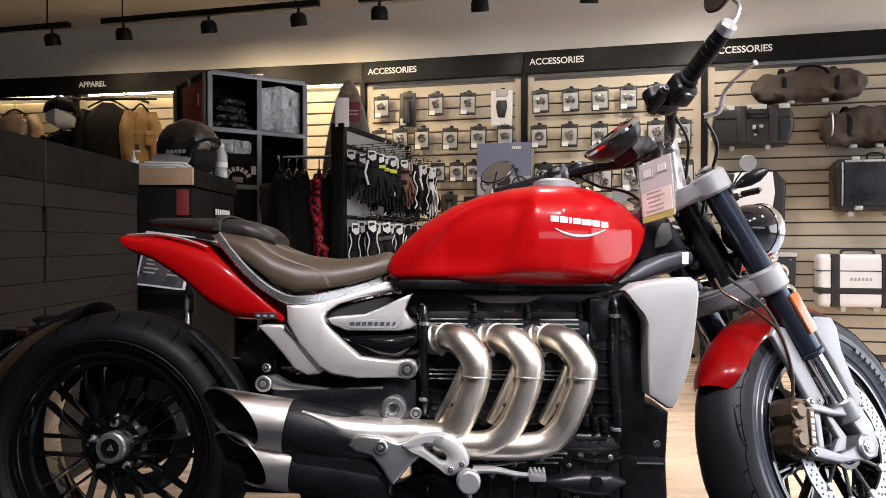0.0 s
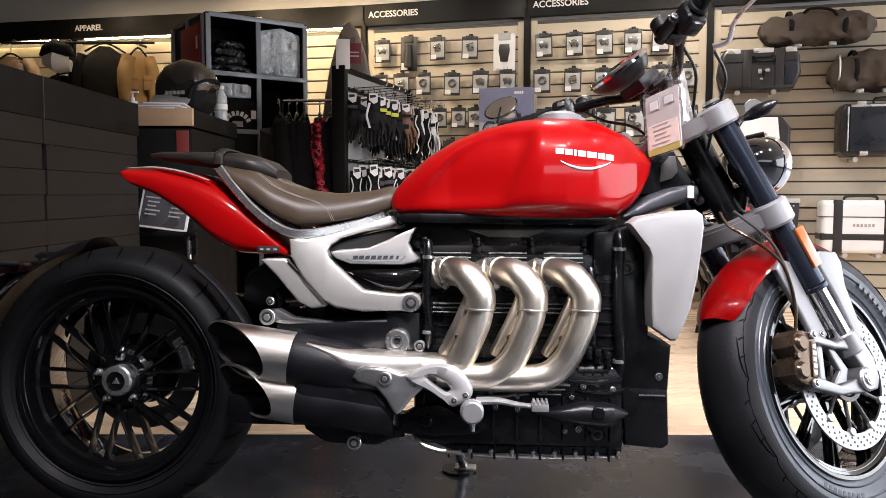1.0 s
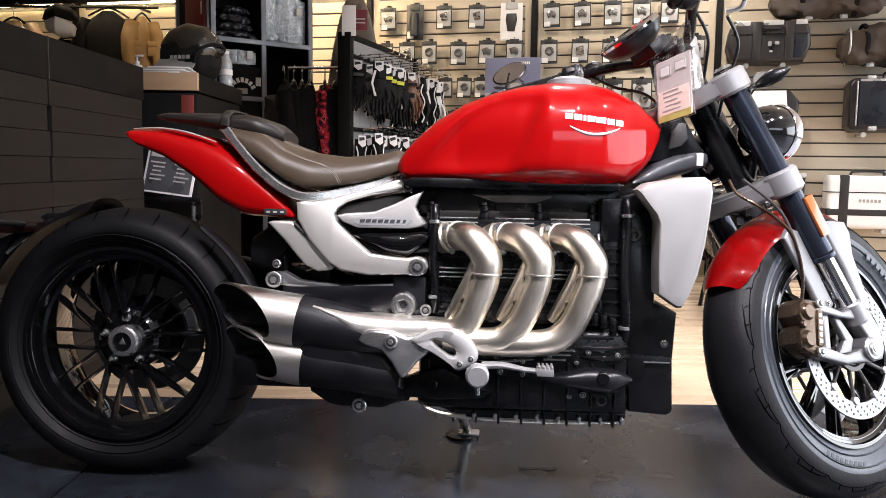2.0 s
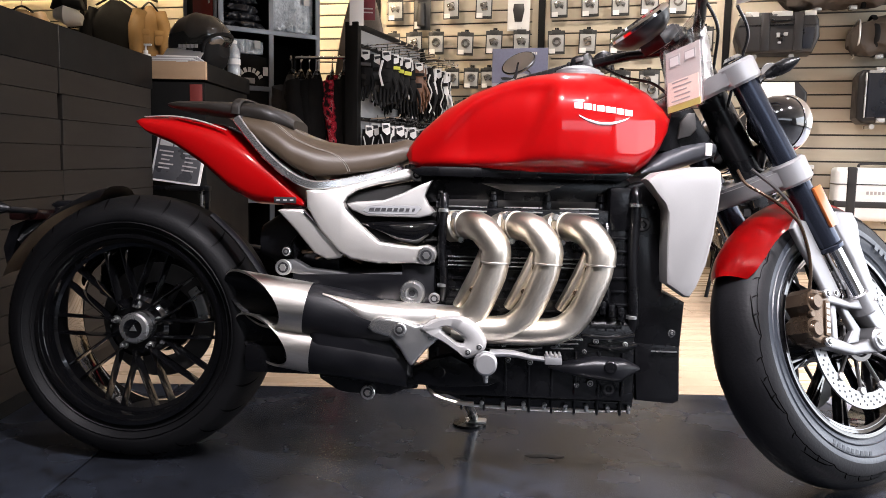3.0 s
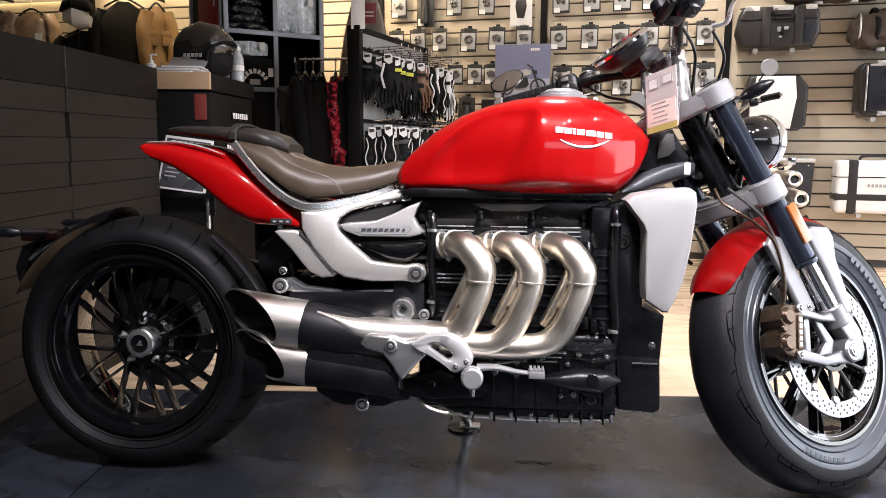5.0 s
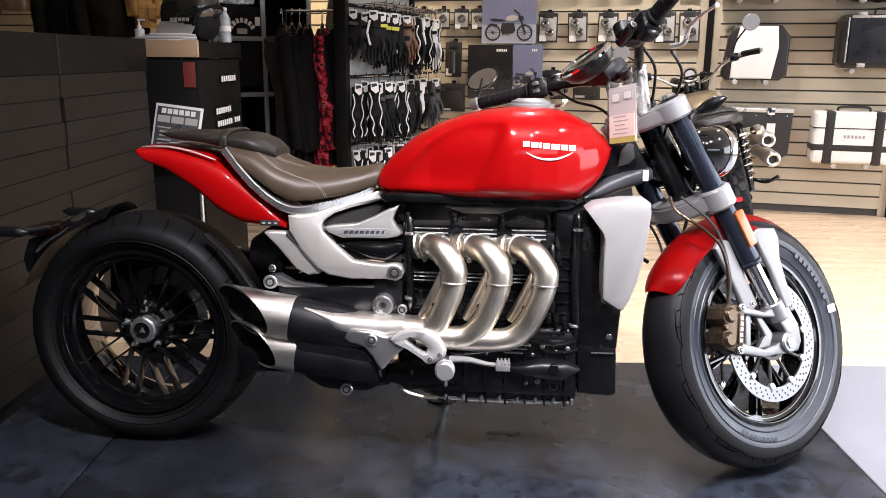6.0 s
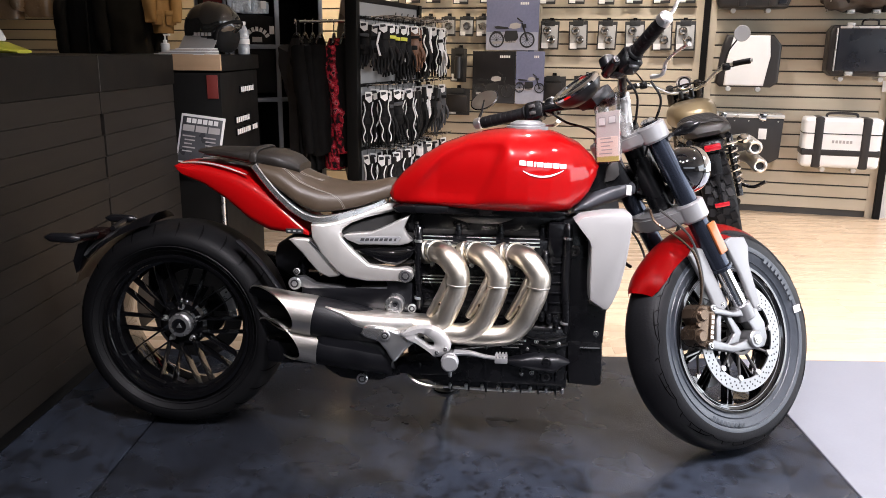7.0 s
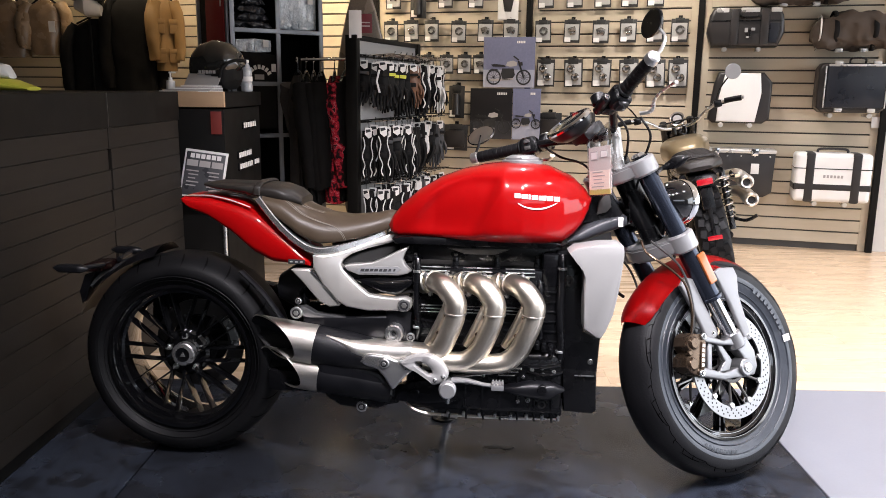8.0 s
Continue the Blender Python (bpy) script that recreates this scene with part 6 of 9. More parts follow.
# front mudguard with silver stays
bm = bmesh.new()
rings = []
for i in range(31):
    t = i / 30
    a = radians(157 - t * 99)
    r = FR + 0.009 + 0.012 * (1 - t) ** 2
    half = 0.076 - 0.030 * max(0.0, t - 0.45) ** 1.5
    if t < 0.10:
        half *= 0.62 + 0.38 * (t / 0.10) ** 0.5
    if t > 0.92:
        half *= 1 - 0.5 * ((t - 0.92) / 0.08) ** 2
    row = []
    for k in range(17):
        q = 2 * k / 16 - 1
        drop = (0.030 + 0.022 * min(1.0, t / 0.4)) * abs(q) ** 2.6 + 0.004 * abs(q)
        row.append(bm.verts.new((FA.x + (r - drop) * math.cos(a), q * half, FA.z + (r - drop) * math.sin(a))))
    rings.append(row)
for r0, r1 in zip(rings, rings[1:]):
    for k in range(16):
        bm.faces.new((r0[k], r1[k], r1[k + 1], r0[k + 1]))
bmesh.ops.solidify(bm, geom=bm.faces[:], thickness=0.004)
bmesh.ops.recalc_face_normals(bm, faces=bm.faces)
guard = steered("front_mudguard", bm, M_RED, front_end, "glossy red front mudguard", 60)
for sgn in (-1, 1):
    for shape in ([(-0.196, 0.236), (-0.176, 0.262), (-0.146, 0.258), (-0.100, 0.170), (-0.060, 0.094), (-0.078, 0.078), (-0.106, 0.076), (-0.150, 0.160)],
                  [(-0.056, 0.278), (-0.030, 0.292), (0.026, 0.294), (0.040, 0.268), (0.038, 0.214), (0.056, 0.150), (0.078, 0.074), (0.048, 0.070), (0.022, 0.130), (-0.002, 0.184)]):
        bm = bmesh.new()
        plate(bm, [(FA.x + a, FA.z + b) for a, b in shape], sgn * 0.086, sgn * 0.102, 0.006, 0, 3)
        stay = steered("mudguard_stay", bm, M_STAY, guard, "pale mudguard stay")
        bm = bmesh.new()
        bolt(bm, FA + Vector((shape[0][0] + 0.112, sgn * 0.101, 0.096) if shape[0][0] < -0.1 else (0.062, sgn * 0.101, 0.086)), 0.007, 0.004, (0, sgn, 0))
        steered("stay_bolt", bm, [M_ALU, M_INK], stay)

# headlamps
for sgn in (-1, 1):
    bm = bmesh.new()
    c = Vector((1.482, sgn * 0.088, 0.820))
    prof = [(0.0, 0.088), (0.034, 0.082), (0.060, 0.060), (0.074, 0.028), (0.078, 0.0), (0.076, -0.012)]
    lathe(bm, prof, 40, Matrix.Translation(c) @ pose(0, 0, 0, 0, 0, 90) @ Matrix.Diagonal((0.82, 0.95, 0.82, 1)))
    bmesh.ops.recalc_face_normals(bm, faces=bm.faces)
    lamp = steered("headlamp", bm, M_GLOSSBLACK, front_end, "round gloss black headlamp")
    bm = bmesh.new()
    lathe(bm, [(0.070, -0.004), (0.080, -0.002), (0.084, -0.012), (0.080, -0.026), (0.070, -0.024)], 40, Matrix.Translation(c) @ pose(0, 0, 0, 0, 0, 90) @ Matrix.Diagonal((0.82, 0.95, 0.82, 1)), closed=True)
    bmesh.ops.recalc_face_normals(bm, faces=bm.faces)
    steered("bezel", bm, M_CHROME, lamp, "chrome bezel")
    bm = bmesh.new()
    lathe(bm, [(0.0, -0.030), (0.03, -0.028), (0.070, -0.018), (0.070, -0.014), (0.0, -0.014)], 40, Matrix.Translation(c) @ pose(0, 0, 0, 0, 0, 90) @ Matrix.Diagonal((0.82, 0.95, 0.82, 1)))
    bmesh.ops.recalc_face_normals(bm, faces=bm.faces)
    steered("lens", bm, M_SCREEN, lamp, "dark glass lens")
bm = bmesh.new()
rod(bm, (1.46, -0.10, 0.77), (1.46, 0.10, 0.77), 0.014)
rod(bm, (1.46, -0.05, 0.77), fork_at(0.70), 0.014)
rod(bm, (1.46, 0.05, 0.77), fork_at(0.70), 0.014)
steered("lamp_bracket", bm, M_BLACK, front_end)

# handlebar, grips, levers, mirrors, display
bm = bmesh.new()
BAR = [(1.175, -0.345, 1.122), (1.193, -0.222, 1.086), (1.222, -0.140, 1.062), (1.285, -0.050, 1.028), (1.285, 0.050, 1.028), (1.245, 0.150, 1.048), (1.175, 0.265, 1.050), (1.067, 0.400, 1.038)]
tube(bm, BAR, 0.0125, 14, 8)
steered("handlebar", bm, M_BLACK, front_end, "black wide handlebar")
for sgn in (-1, 1):
    bm = bmesh.new()
    rod(bm, (1.304, sgn * 0.045, 0.910), (1.292, sgn * 0.048, 1.040), 0.020, 0.022, 16, 0.004)
    steered("bar_riser", bm, M_ALU, front_end, "silver bar riser")
for sgn in (-1, 1):
    g0, g1 = (Vector(BAR[1]), Vector(BAR[0])) if sgn < 0 else (Vector(BAR[-2]), Vector((1.082, 0.381, 1.040)))
    d = (g1 - g0).normalized()
    bm = bmesh.new()
    length = (g1 - g0).length
    prof = [(0.0, 0.0), (0.021, 0.0), (0.023, 0.003), (0.021, 0.008)]
    count = int((length - 0.012) / 0.017)
    for i in range(count):
        prof += [(0.0178, 0.010 + i * 0.017), (0.0186, 0.011 + i * 0.017), (0.0186, 0.0245 + i * 0.017), (0.0178, 0.0255 + i * 0.017)]
    prof += [(0.0172, length), (0.0, length)]
    lathe(bm, prof, 24, Matrix.Translation(g0) @ d.to_track_quat("Y", "Z").to_matrix().to_4x4())
    bmesh.ops.recalc_face_normals(bm, faces=bm.faces)
    grip = steered("grip", bm, M_RUBBER, front_end, "black rubber grip")
    bm = bmesh.new()
    rod(bm, g1, g1 + d * 0.026, 0.020, 0.018, 20, 0.004)
    steered("bar_end", bm, M_ALU, grip, "bright bar end weight")
    # switch housing, brake cylinder with its reservoir, and the lever
    across = d.to_track_quat("Y", "Z").to_matrix().to_4x4()
    bm = bmesh.new()
    at = Matrix.Translation(g0 - d * 0.030) @ across
    box(bm, (0, 0, -0.002), (0.050, 0.056, 0.058), 0.014, at, 3)
    box(bm, (0.004, 0.004, -0.030), (0.034, 0.036, 0.022), 0.008, at)
    sw = steered("switch_block", bm, M_BLACK, front_end, "black switch housing")
    for dx, dz in ((-0.027, 0.010), (-0.027, -0.012)):
        bm = bmesh.new()
        box(bm, (dx, 0.002, dz), (0.006, 0.020, 0.012), 0.002, at)
        steered("switch_button", bm, M_COVER, sw)
    bm = bmesh.new()
    at = Matrix.Translation(g0 - d * 0.078) @ across
    box(bm, (0.010, 0, 0.0), (0.042, 0.034, 0.040), 0.010, at)
    rod(bm, at @ Vector((0.034, -0.022, -0.004)), at @ Vector((0.038, 0.046, -0.004)), 0.013, 0.013, 16, 0.003)
    rod(bm, at @ Vector((0.032, 0.0, 0.004)), at @ Vector((0.032, 0.0, 0.034)), 0.021, 0.023, 20, 0.003)
    steered("brake_cylinder", bm, M_BLACK, sw, "black hydraulic cylinder with a round reservoir")
    bm = bmesh.new()
    rod(bm, at @ Vector((0.032, 0.0, 0.034)), at @ Vector((0.032, 0.0, 0.038)), 0.019, 0.017, 20, 0.001)
    bolt(bm, at @ Vector((0.040, 0.048, -0.004)), 0.008, 0.006, d)
    steered("reservoir_cap", bm, [M_ALU, M_INK], sw)
    if sgn < 0:
        way = [(1.300, -0.158, 1.052), (1.318, -0.186, 1.054), (1.300, -0.222, 1.074), (1.284, -0.268, 1.080), (1.275, -0.318, 1.083), (1.274, -0.334, 1.083)]
    else:
        way = [(1.268, 0.225, 1.022), (1.275, 0.262, 1.018), (1.235, 0.310, 1.024), (1.185, 0.360, 1.020), (1.150, 0.400, 1.018), (1.142, 0.410, 1.018)]
    bm = bmesh.new()
    tube(bm, way, [0.0075, 0.0070, 0.0058, 0.0050, 0.0048, 0.0080], 12, 6, flat=0.8)
    steered("lever", bm, M_ALU, sw, "silver hand lever")
    # bar-end mirror on a bent stalk
    m0 = S @ (g1 + d * 0.016)
    if sgn < 0:
        m1, m2, mc, aim = S @ Vector((1.196, -0.366, 1.148)), S @ Vector((1.214, -0.366, 1.190)), S @ Vector((1.206, -0.332, 1.236)), (0, -24, -66)
    else:
        m1, m2, mc, aim = S @ Vector((1.085, 0.405, 1.058)), S @ Vector((1.105, 0.415, 1.090)), S @ Vector((1.120, 0.420, 1.128)), (-36, -24, -8)
    bm = bmesh.new()
    tube(bm, [m0, m1, m2, mc], [0.006, 0.0048, 0.0045, 0.0045], 10, 6)
    part("mirror_stalk", bm, M_ALU if sgn < 0 else M_BLACK, grip, "slim bent mirror stalk")
    turn = Matrix.Translation(mc) @ pose(0, 0, 0, *aim) @ Matrix.Diagonal((1.0, 1, 0.72, 1))
    bm = bmesh.new()
    lathe(bm, [(0.0, 0.014), (0.036, 0.012), (0.047, 0.004), (0.049, -0.002), (0.045, -0.004)], 36, turn)
    bmesh.ops.recalc_face_normals(bm, faces=bm.faces)
    shell = part("mirror_shell", bm, M_BLACK, grip, "black oval mirror shell")
    bm = bmesh.new()
    lathe(bm, [(0.0, -0.0035), (0.045, -0.0035), (0.045, -0.001), (0.0, -0.001)], 36, turn)
    bmesh.ops.recalc_face_normals(bm, faces=bm.faces)
    part("mirror_pane", bm, M_MIRROR, shell, "mirror glass")

# round instrument facing the rider, with a bright double rim
bm = bmesh.new()
md = Matrix.Translation((1.195, 0.03, 1.060)) @ Matrix.Rotation(radians(-40), 4, "Y")
face = md @ pose(0, 0, 0, -90, 0, 0) @ Matrix.Diagonal((0.92, 1, 1.15, 1))
lathe(bm, [(0.0, 0.040), (0.040, 0.036), (0.060, 0.022), (0.070, 0.004), (0.072, -0.008), (0.064, -0.012)], 40, face)
bmesh.ops.recalc_face_normals(bm, faces=bm.faces)
dash = steered("display", bm, M_PLASTIC, front_end, "black instrument display pod")
bm = bmesh.new()
box(bm, (0.030, 0, -0.052), (0.070, 0.075, 0.034), 0.012, md)
box(bm, (0.066, 0, -0.066), (0.050, 0.050, 0.046), 0.012, md)
steered("display_mount", bm, M_PLASTIC, dash)
bm = bmesh.new()
lathe(bm, [(0.0, -0.0135), (0.062, -0.0125), (0.062, -0.010), (0.0, -0.010)], 40, face)
bmesh.ops.recalc_face_normals(bm, faces=bm.faces)
steered("display_glass", bm, M_SCREEN, dash, "dark display glass")
bm = bmesh.new()
lathe(bm, [(0.0600, -0.0155), (0.068, -0.015), (0.0735, -0.010), (0.0735, -0.004), (0.070, -0.002), (0.0600, -0.009)], 48, face, closed=True)
bmesh.ops.recalc_face_normals(bm, faces=bm.faces)
steered("display_rim", bm, M_CHROME, dash, "bright display rim")
# front indicator on a short stalk
for sgn in (-1, 1):
    bm = bmesh.new()
    root, neck, tip = Vector((1.372, sgn * 0.128, 0.888)), Vector((1.402, sgn * 0.124, 0.908)), Vector((1.440, sgn * 0.192, 0.930))
    tube(bm, [root, (root + neck) / 2 + Vector((0, 0, 0.004)), neck, neck + (tip - neck) * 0.2], 0.0065, 10)
    d = (tip - neck).normalized()
    up = Vector((0, 0, 1)) - d * d.z
    up.normalize()
    side = d.cross(up)
    rows = []
    for t, h in ((0.0, 0.005), (0.15, 0.011), (0.40, 0.0165), (0.65, 0.0165), (0.88, 0.009), (1.0, 0.003)):
        o = neck + (tip - neck) * t
        rows.append([bm.verts.new(o + up * (h * math.cos(a)) + side * (0.65 * h * math.sin(a))) for a in (2 * math.pi * q / 14 for q in range(14))])
    for r0, r1 in zip(rows, rows[1:]):
        skin(bm, r0, r1)
    bm.faces.new(rows[0][::-1])
    bm.faces.new(rows[-1])
    bmesh.ops.recalc_face_normals(bm, faces=bm.faces)
    steered("front_indicator", bm, M_BLACK, front_end, "smoked black front indicator")

# cables
for pts in ([(1.22, 0.20, 1.04), (1.25, 0.16, 1.00), (1.30, 0.10, 0.96), (1.34, 0.05, 0.86)], [(1.24, -0.13, 1.050), (1.30, -0.10, 1.02), (1.34, -0.05, 0.98), (1.35, 0.0, 0.88)], [(1.30, -0.16, 1.04), (1.36, -0.13, 1.00), (1.38, -0.07, 0.94), (1.37, -0.04, 0.86)],):
    bm = bmesh.new()
    tube(bm, pts, 0.0038, 8, 8)
    steered("cable", bm, M_BLACK, front_end)

bm = bmesh.new()
tube(bm, [(1.470, -0.112, 0.430), (1.470, -0.122, 0.480), (1.462, -0.126, 0.530), (1.445, -0.125, 0.575), (1.412, -0.112, 0.612), (1.380, -0.095, 0.640), (1.362, -0.070, 0.668), (1.366, -0.050, 0.705)], 0.0036, 10, 6)
steered("brake_hose", bm, M_CALIPER, front_end, "bronze-grey brake hose over the mudguard")
bm = bmesh.new()
tube(bm, [(1.352, -0.060, 0.700), (1.334, -0.066, 0.650), (1.336, -0.066, 0.600), (1.352, -0.062, 0.565), (1.372, -0.05, 0.548)], 0.0050, 10, 6)
part("radiator_hose", bm, M_BLACK, bike, "black hose loop behind the radiator")

# side stand and its puck
bm = bmesh.new()
tube(bm, [(0.80, 0.13, 0.20), (0.80, 0.20, 0.11), (0.818, 0.275, 0.030)], [0.016, 0.013, 0.013], 12)
box(bm, (0.823, 0.285, 0.020), (0.06, 0.045, 0.010), 0.004)
part("side_stand", bm, M_ALU, bike, "silver side stand")

# price card in a clear sleeve, hung from the bar
tag = thing("price_card", "white and pink price card in a clear hanging sleeve", "price card", BIKE @ pose(1.282, -0.112, 0.872, 0, -7, -64) @ Matrix.Diagonal((1.60, 1, 1.10, 1)))
bm = bmesh.new()
box(bm, (0, 0, 0.055), (0.074, 0.0015, 0.125), 0.0004, seg=1)
part("card", bm, mk("grey_pink_card", (0.46, 0.41, 0.39), 0.6, 0, 0.06, 30), tag)
bm = bmesh.new()
plate(bm, [(-0.041, -0.012), (0.041, -0.012), (0.041, 0.150), (0.037, 0.176), (0.028, 0.176), (-0.041, 0.126)], -0.0025, 0.0025, 0.0006, 0, 1)
sleeve = part("sleeve", bm, clear("clear_sleeve", (0.95, 0.96, 0.97), 0.08, 0.35), tag, "clear plastic sleeve")
sleeve.visible_shadow = False
for c, s_, mm in (((-0.0, 0.028), (0.066, 0.052), M_PINKCARD), ((0.0, -0.002), (0.070, 0.014), M_OLIVE), ((-0.017, 0.094), (0.024, 0.024), M_PAPERGREY), ((0.016, 0.096), (0.024, 0.020), M_PAPERGREY)):
    bm = bmesh.new()
    box(bm, (c[0], -0.0014, c[1]), (s_[0], 0.0012, s_[1]), 0.0002, seg=1)
    part("print_block", bm, mm, tag)
for c, s_ in (((-0.017, 0.094), (0.018, 0.018)), ((0.016, 0.096), (0.019, 0.015))):
    bm = bmesh.new()
    box(bm, (c[0], -0.0022, c[1]), (s_[0], 0.0008, s_[1]), 0.0002, seg=1)
    part("print_block", bm, M_PAPER, tag)
for i in range(5):
    bm = bmesh.new()
    box(bm, (-0.006 + 0.004 * (i % 2), -0.0023, 0.012 + i * 0.0095), (0.040 - 0.006 * (i % 3), 0.0006, 0.0028), 0)
    part("text_bar", bm, M_PAPERGREY, tag)
bm = bmesh.new()
tube(bm, [(0.033, 0, 0.170), (0.034, 0.0, 0.190), (0.028, 0.01, 0.210)], 0.0012, 6)
part("string", bm, M_THREAD, tag)

# ---- goods on the slat wall ----
M_CARDDARK = mk("dark_card", (0.02, 0.02, 0.02), 0.5)
M_CARDPALE = mk("pale_card", (0.36, 0.355, 0.345), 0.5, 0, 0.08, 20)
M_BLISTER = mk("blister_metal", (0.30, 0.29, 0.28), 0.25, 0.85, 0.15, 20)
M_FABRIC = mk("black_fabric", (0.006, 0.0056, 0.0056), 0.85, 0, 0.25, 12, 240, 0.4, spec=0.2)
M_CANVAS = mk("brown_canvas", (0.055, 0.040, 0.030), 0.8, 0, 0.25, 8, 240, 0.4)
M_CASEGREY = mk("case_plastic", (0.015, 0.013, 0.0125), 0.45, 0, 0.15, 10, 200, 0.15)
M_CASEALU = mk("case_aluminium", (0.62, 0.61, 0.58), 0.35, 0.7, 0.06, 10, 240, 0.06)
M_CASEWHITE = mk("case_white_shell", (0.76, 0.75, 0.73), 0.4, 0.1, 0.04, 8, 240, 0.05)
M_BLUEBLACK = mk("case_blue_black", (0.010, 0.012, 0.018), 0.35, 0, 0.15, 8, 200, 0.05)

PACKS = "accessory packs on the slat wall"


def hook_bm(bm, top):
    box(bm, (0, 0.045, top + 0.012), (0.030, 0.012, 0.030), 0.002)
    rod(bm, (0, 0.045, top + 0.012), (0, -0.03, top + 0.012), 0.0025, 0.0025, 8)


def pack(w, h, kind, m, variant=0):
    """A hanging pack: dark header card, pale panel, a metal part in it, price label; origin at its middle, on the wall side."""
    t = thing("accessory_pack", {"ring": ("accessory pack with a round metal part on a pale card", "accessory pack with two short metal rods", "accessory pack with a shaped metal bracket")[variant % 3], "knob": "accessory pack with two round knobs on a pale card", "tube": "tall dark accessory pack with a long part",
                                 "pad": "white accessory card with a dark tank pad", "dark": "plain dark accessory pack"}[kind], "accessory pack", m, PACKS)
    bm = bmesh.new()
    hook_bm(bm, h / 2)
    part("hook", bm, M_FASCIA, t, "black wall hook")
    bm = bmesh.new()
    box(bm, (0, 0, 0), (w, 0.006, h), 0.002)
    part("card", bm, M_PAPER if kind == "pad" else M_CARDDARK, t)
    if kind in ("ring", "knob"):
        bm = bmesh.new()
        box(bm, (0, -0.004, -h * 0.03), (w * 0.86, 0.006, h * (0.70 if kind == "ring" else 0.80)), 0.002)
        part("blister", bm, M_CARDPALE, t, "pale clear-fronted panel")
    bm = bmesh.new()
    box(bm, (0, -0.006, h * 0.43), (w * 0.55, 0.010, h * 0.20), 0.003)
    part("header", bm, M_CARDDARK if kind != "pad" else M_CARDPALE, t, "dark header tab")
    bm = bmesh.new()
    if kind == "ring":
        v = variant % 3
        if v == 0:
            lathe(bm, [(w * 0.12, -0.010), (w * 0.15, -0.022), (w * 0.24, -0.022), (w * 0.27, -0.010)], 24, pose(0.004, 0, 0.004))
        elif v == 1:
            rod(bm, (-w * 0.20, -0.014, h * 0.05), (w * 0.22, -0.014, h * 0.12), 0.016, 0.020, 14, 0.003)
            rod(bm, (-w * 0.12, -0.014, -h * 0.10), (w * 0.24, -0.014, -h * 0.06), 0.012, 0.012, 12, 0.003)
        else:
            plate(bm, [(-w * 0.30, h * 0.12), (0.0, h * 0.20), (w * 0.32, h * 0.10), (w * 0.22, -h * 0.16), (0.0, -h * 0.05), (-w * 0.18, -h * 0.14)], -0.020, -0.007, 0.005)
        bmesh.ops.recalc_face_normals(bm, faces=bm.faces)
    elif kind == "knob":
        for dx, dz in ((-0.018, 0.035), (0.016, -0.030)):
            lathe(bm, [(0.006, -0.012), (0.010, -0.030), (0.022, -0.034), (0.031, -0.024), (0.031, -0.008)], 22, pose(dx, 0, dz))
        bmesh.ops.recalc_face_normals(bm, faces=bm.faces)
    elif kind == "tube":
        rod(bm, (0.0, -0.020, -h * 0.40), (0.0, -0.020, h * 0.26), w * 0.24, w * 0.20, 14, 0.004)
    elif kind == "pad":
        plate(bm, [(-w * 0.22, h * 0.22), (w * 0.22, h * 0.22), (w * 0.26, h * 0.05), (w * 0.16, -h * 0.26), (-w * 0.16, -h * 0.26), (-w * 0.26, h * 0.05)], -0.012, -0.002, 0.004)
    else:
        box(bm, (0, -0.016, -h * 0.05), (w * 0.82, 0.03, h * 0.66), 0.008)
    part("product", bm, M_BLISTER if kind in ("ring", "knob") else M_CASEGREY, t)
    bm = bmesh.new()
    box(bm, (-w * 0.24, -0.010, -h * 0.36), (w * 0.36, 0.003, h * 0.20), 0)
    part("price_label", bm, M_PAPER, t, "white price label")
    return t


def on(s, z, off=0.065):
    return on_wall(s, off, z)


first = {}
layout = [("ring", 0.125, 0.17, [(0.17, 1.875), (0.615, 1.875), (0.868, 1.87), (1.427, 1.86), (1.650, 1.86), (1.863, 1.86), (2.065, 1.86), (2.255, 1.86)]),
          ("ring", 0.125, 0.17, [(0.150, 1.61), (0.325, 1.615), (0.500, 1.615), (0.729, 1.605), (0.950, 1.61), (1.158, 1.61), (1.415, 1.60), (1.640, 1.60), (1.860, 1.595), (2.065, 1.60), (2.260, 1.60), (2.440, 1.60)]),
          ("ring", 0.115, 0.15, [(0.330, 1.35), (0.467, 1.35), (0.630, 1.35), (0.780, 1.35), (0.912, 1.35)]),
          ("knob", 0.145, 0.21, [(1.446, 1.285), (1.664, 1.285), (1.881, 1.285), (2.086, 1.285), (2.284, 1.285), (2.449, 1.285)]),
          ("tube", 0.135, 0.26, [(0.386, 1.845), (0.720, 1.05)]), ("pad", 0.165, 0.27, [(1.132, 1.825)]), ("dark", 0.20, 0.21, [(0.715, 0.76), (1.49, 0.87), (1.75, 0.88), (0.45, 0.78)])]
for kind, w, h, places in layout:
    for s, z in places:
        j = random.uniform(-2.0, 2.0)
        m = on(s, z) @ pose(0, 0, 0, 0, j, random.uniform(-5, 5))
        v = random.randrange(3) if kind == "ring" else 0
        if (kind, w, v) not in first:
            first[(kind, w, v)] = pack(w, h, kind, m, v)
        else:
            copy_thing(first[(kind, w, v)], m)

# posters of motorcycles
M_POSTER = mk("slate_blue_print", (0.15, 0.16, 0.25), 0.45, 0, 0.2, 3, 60, 0.0)
M_POSTERDARK = mk("black_print", (0.009, 0.0085, 0.010), 0.45, 0, 0.3, 3, 60, 0.0)
M_POSTERFLOOR = mk("pale_blue_print", (0.30, 0.31, 0.38), 0.45, 0, 0.15, 4, 60, 0.0)


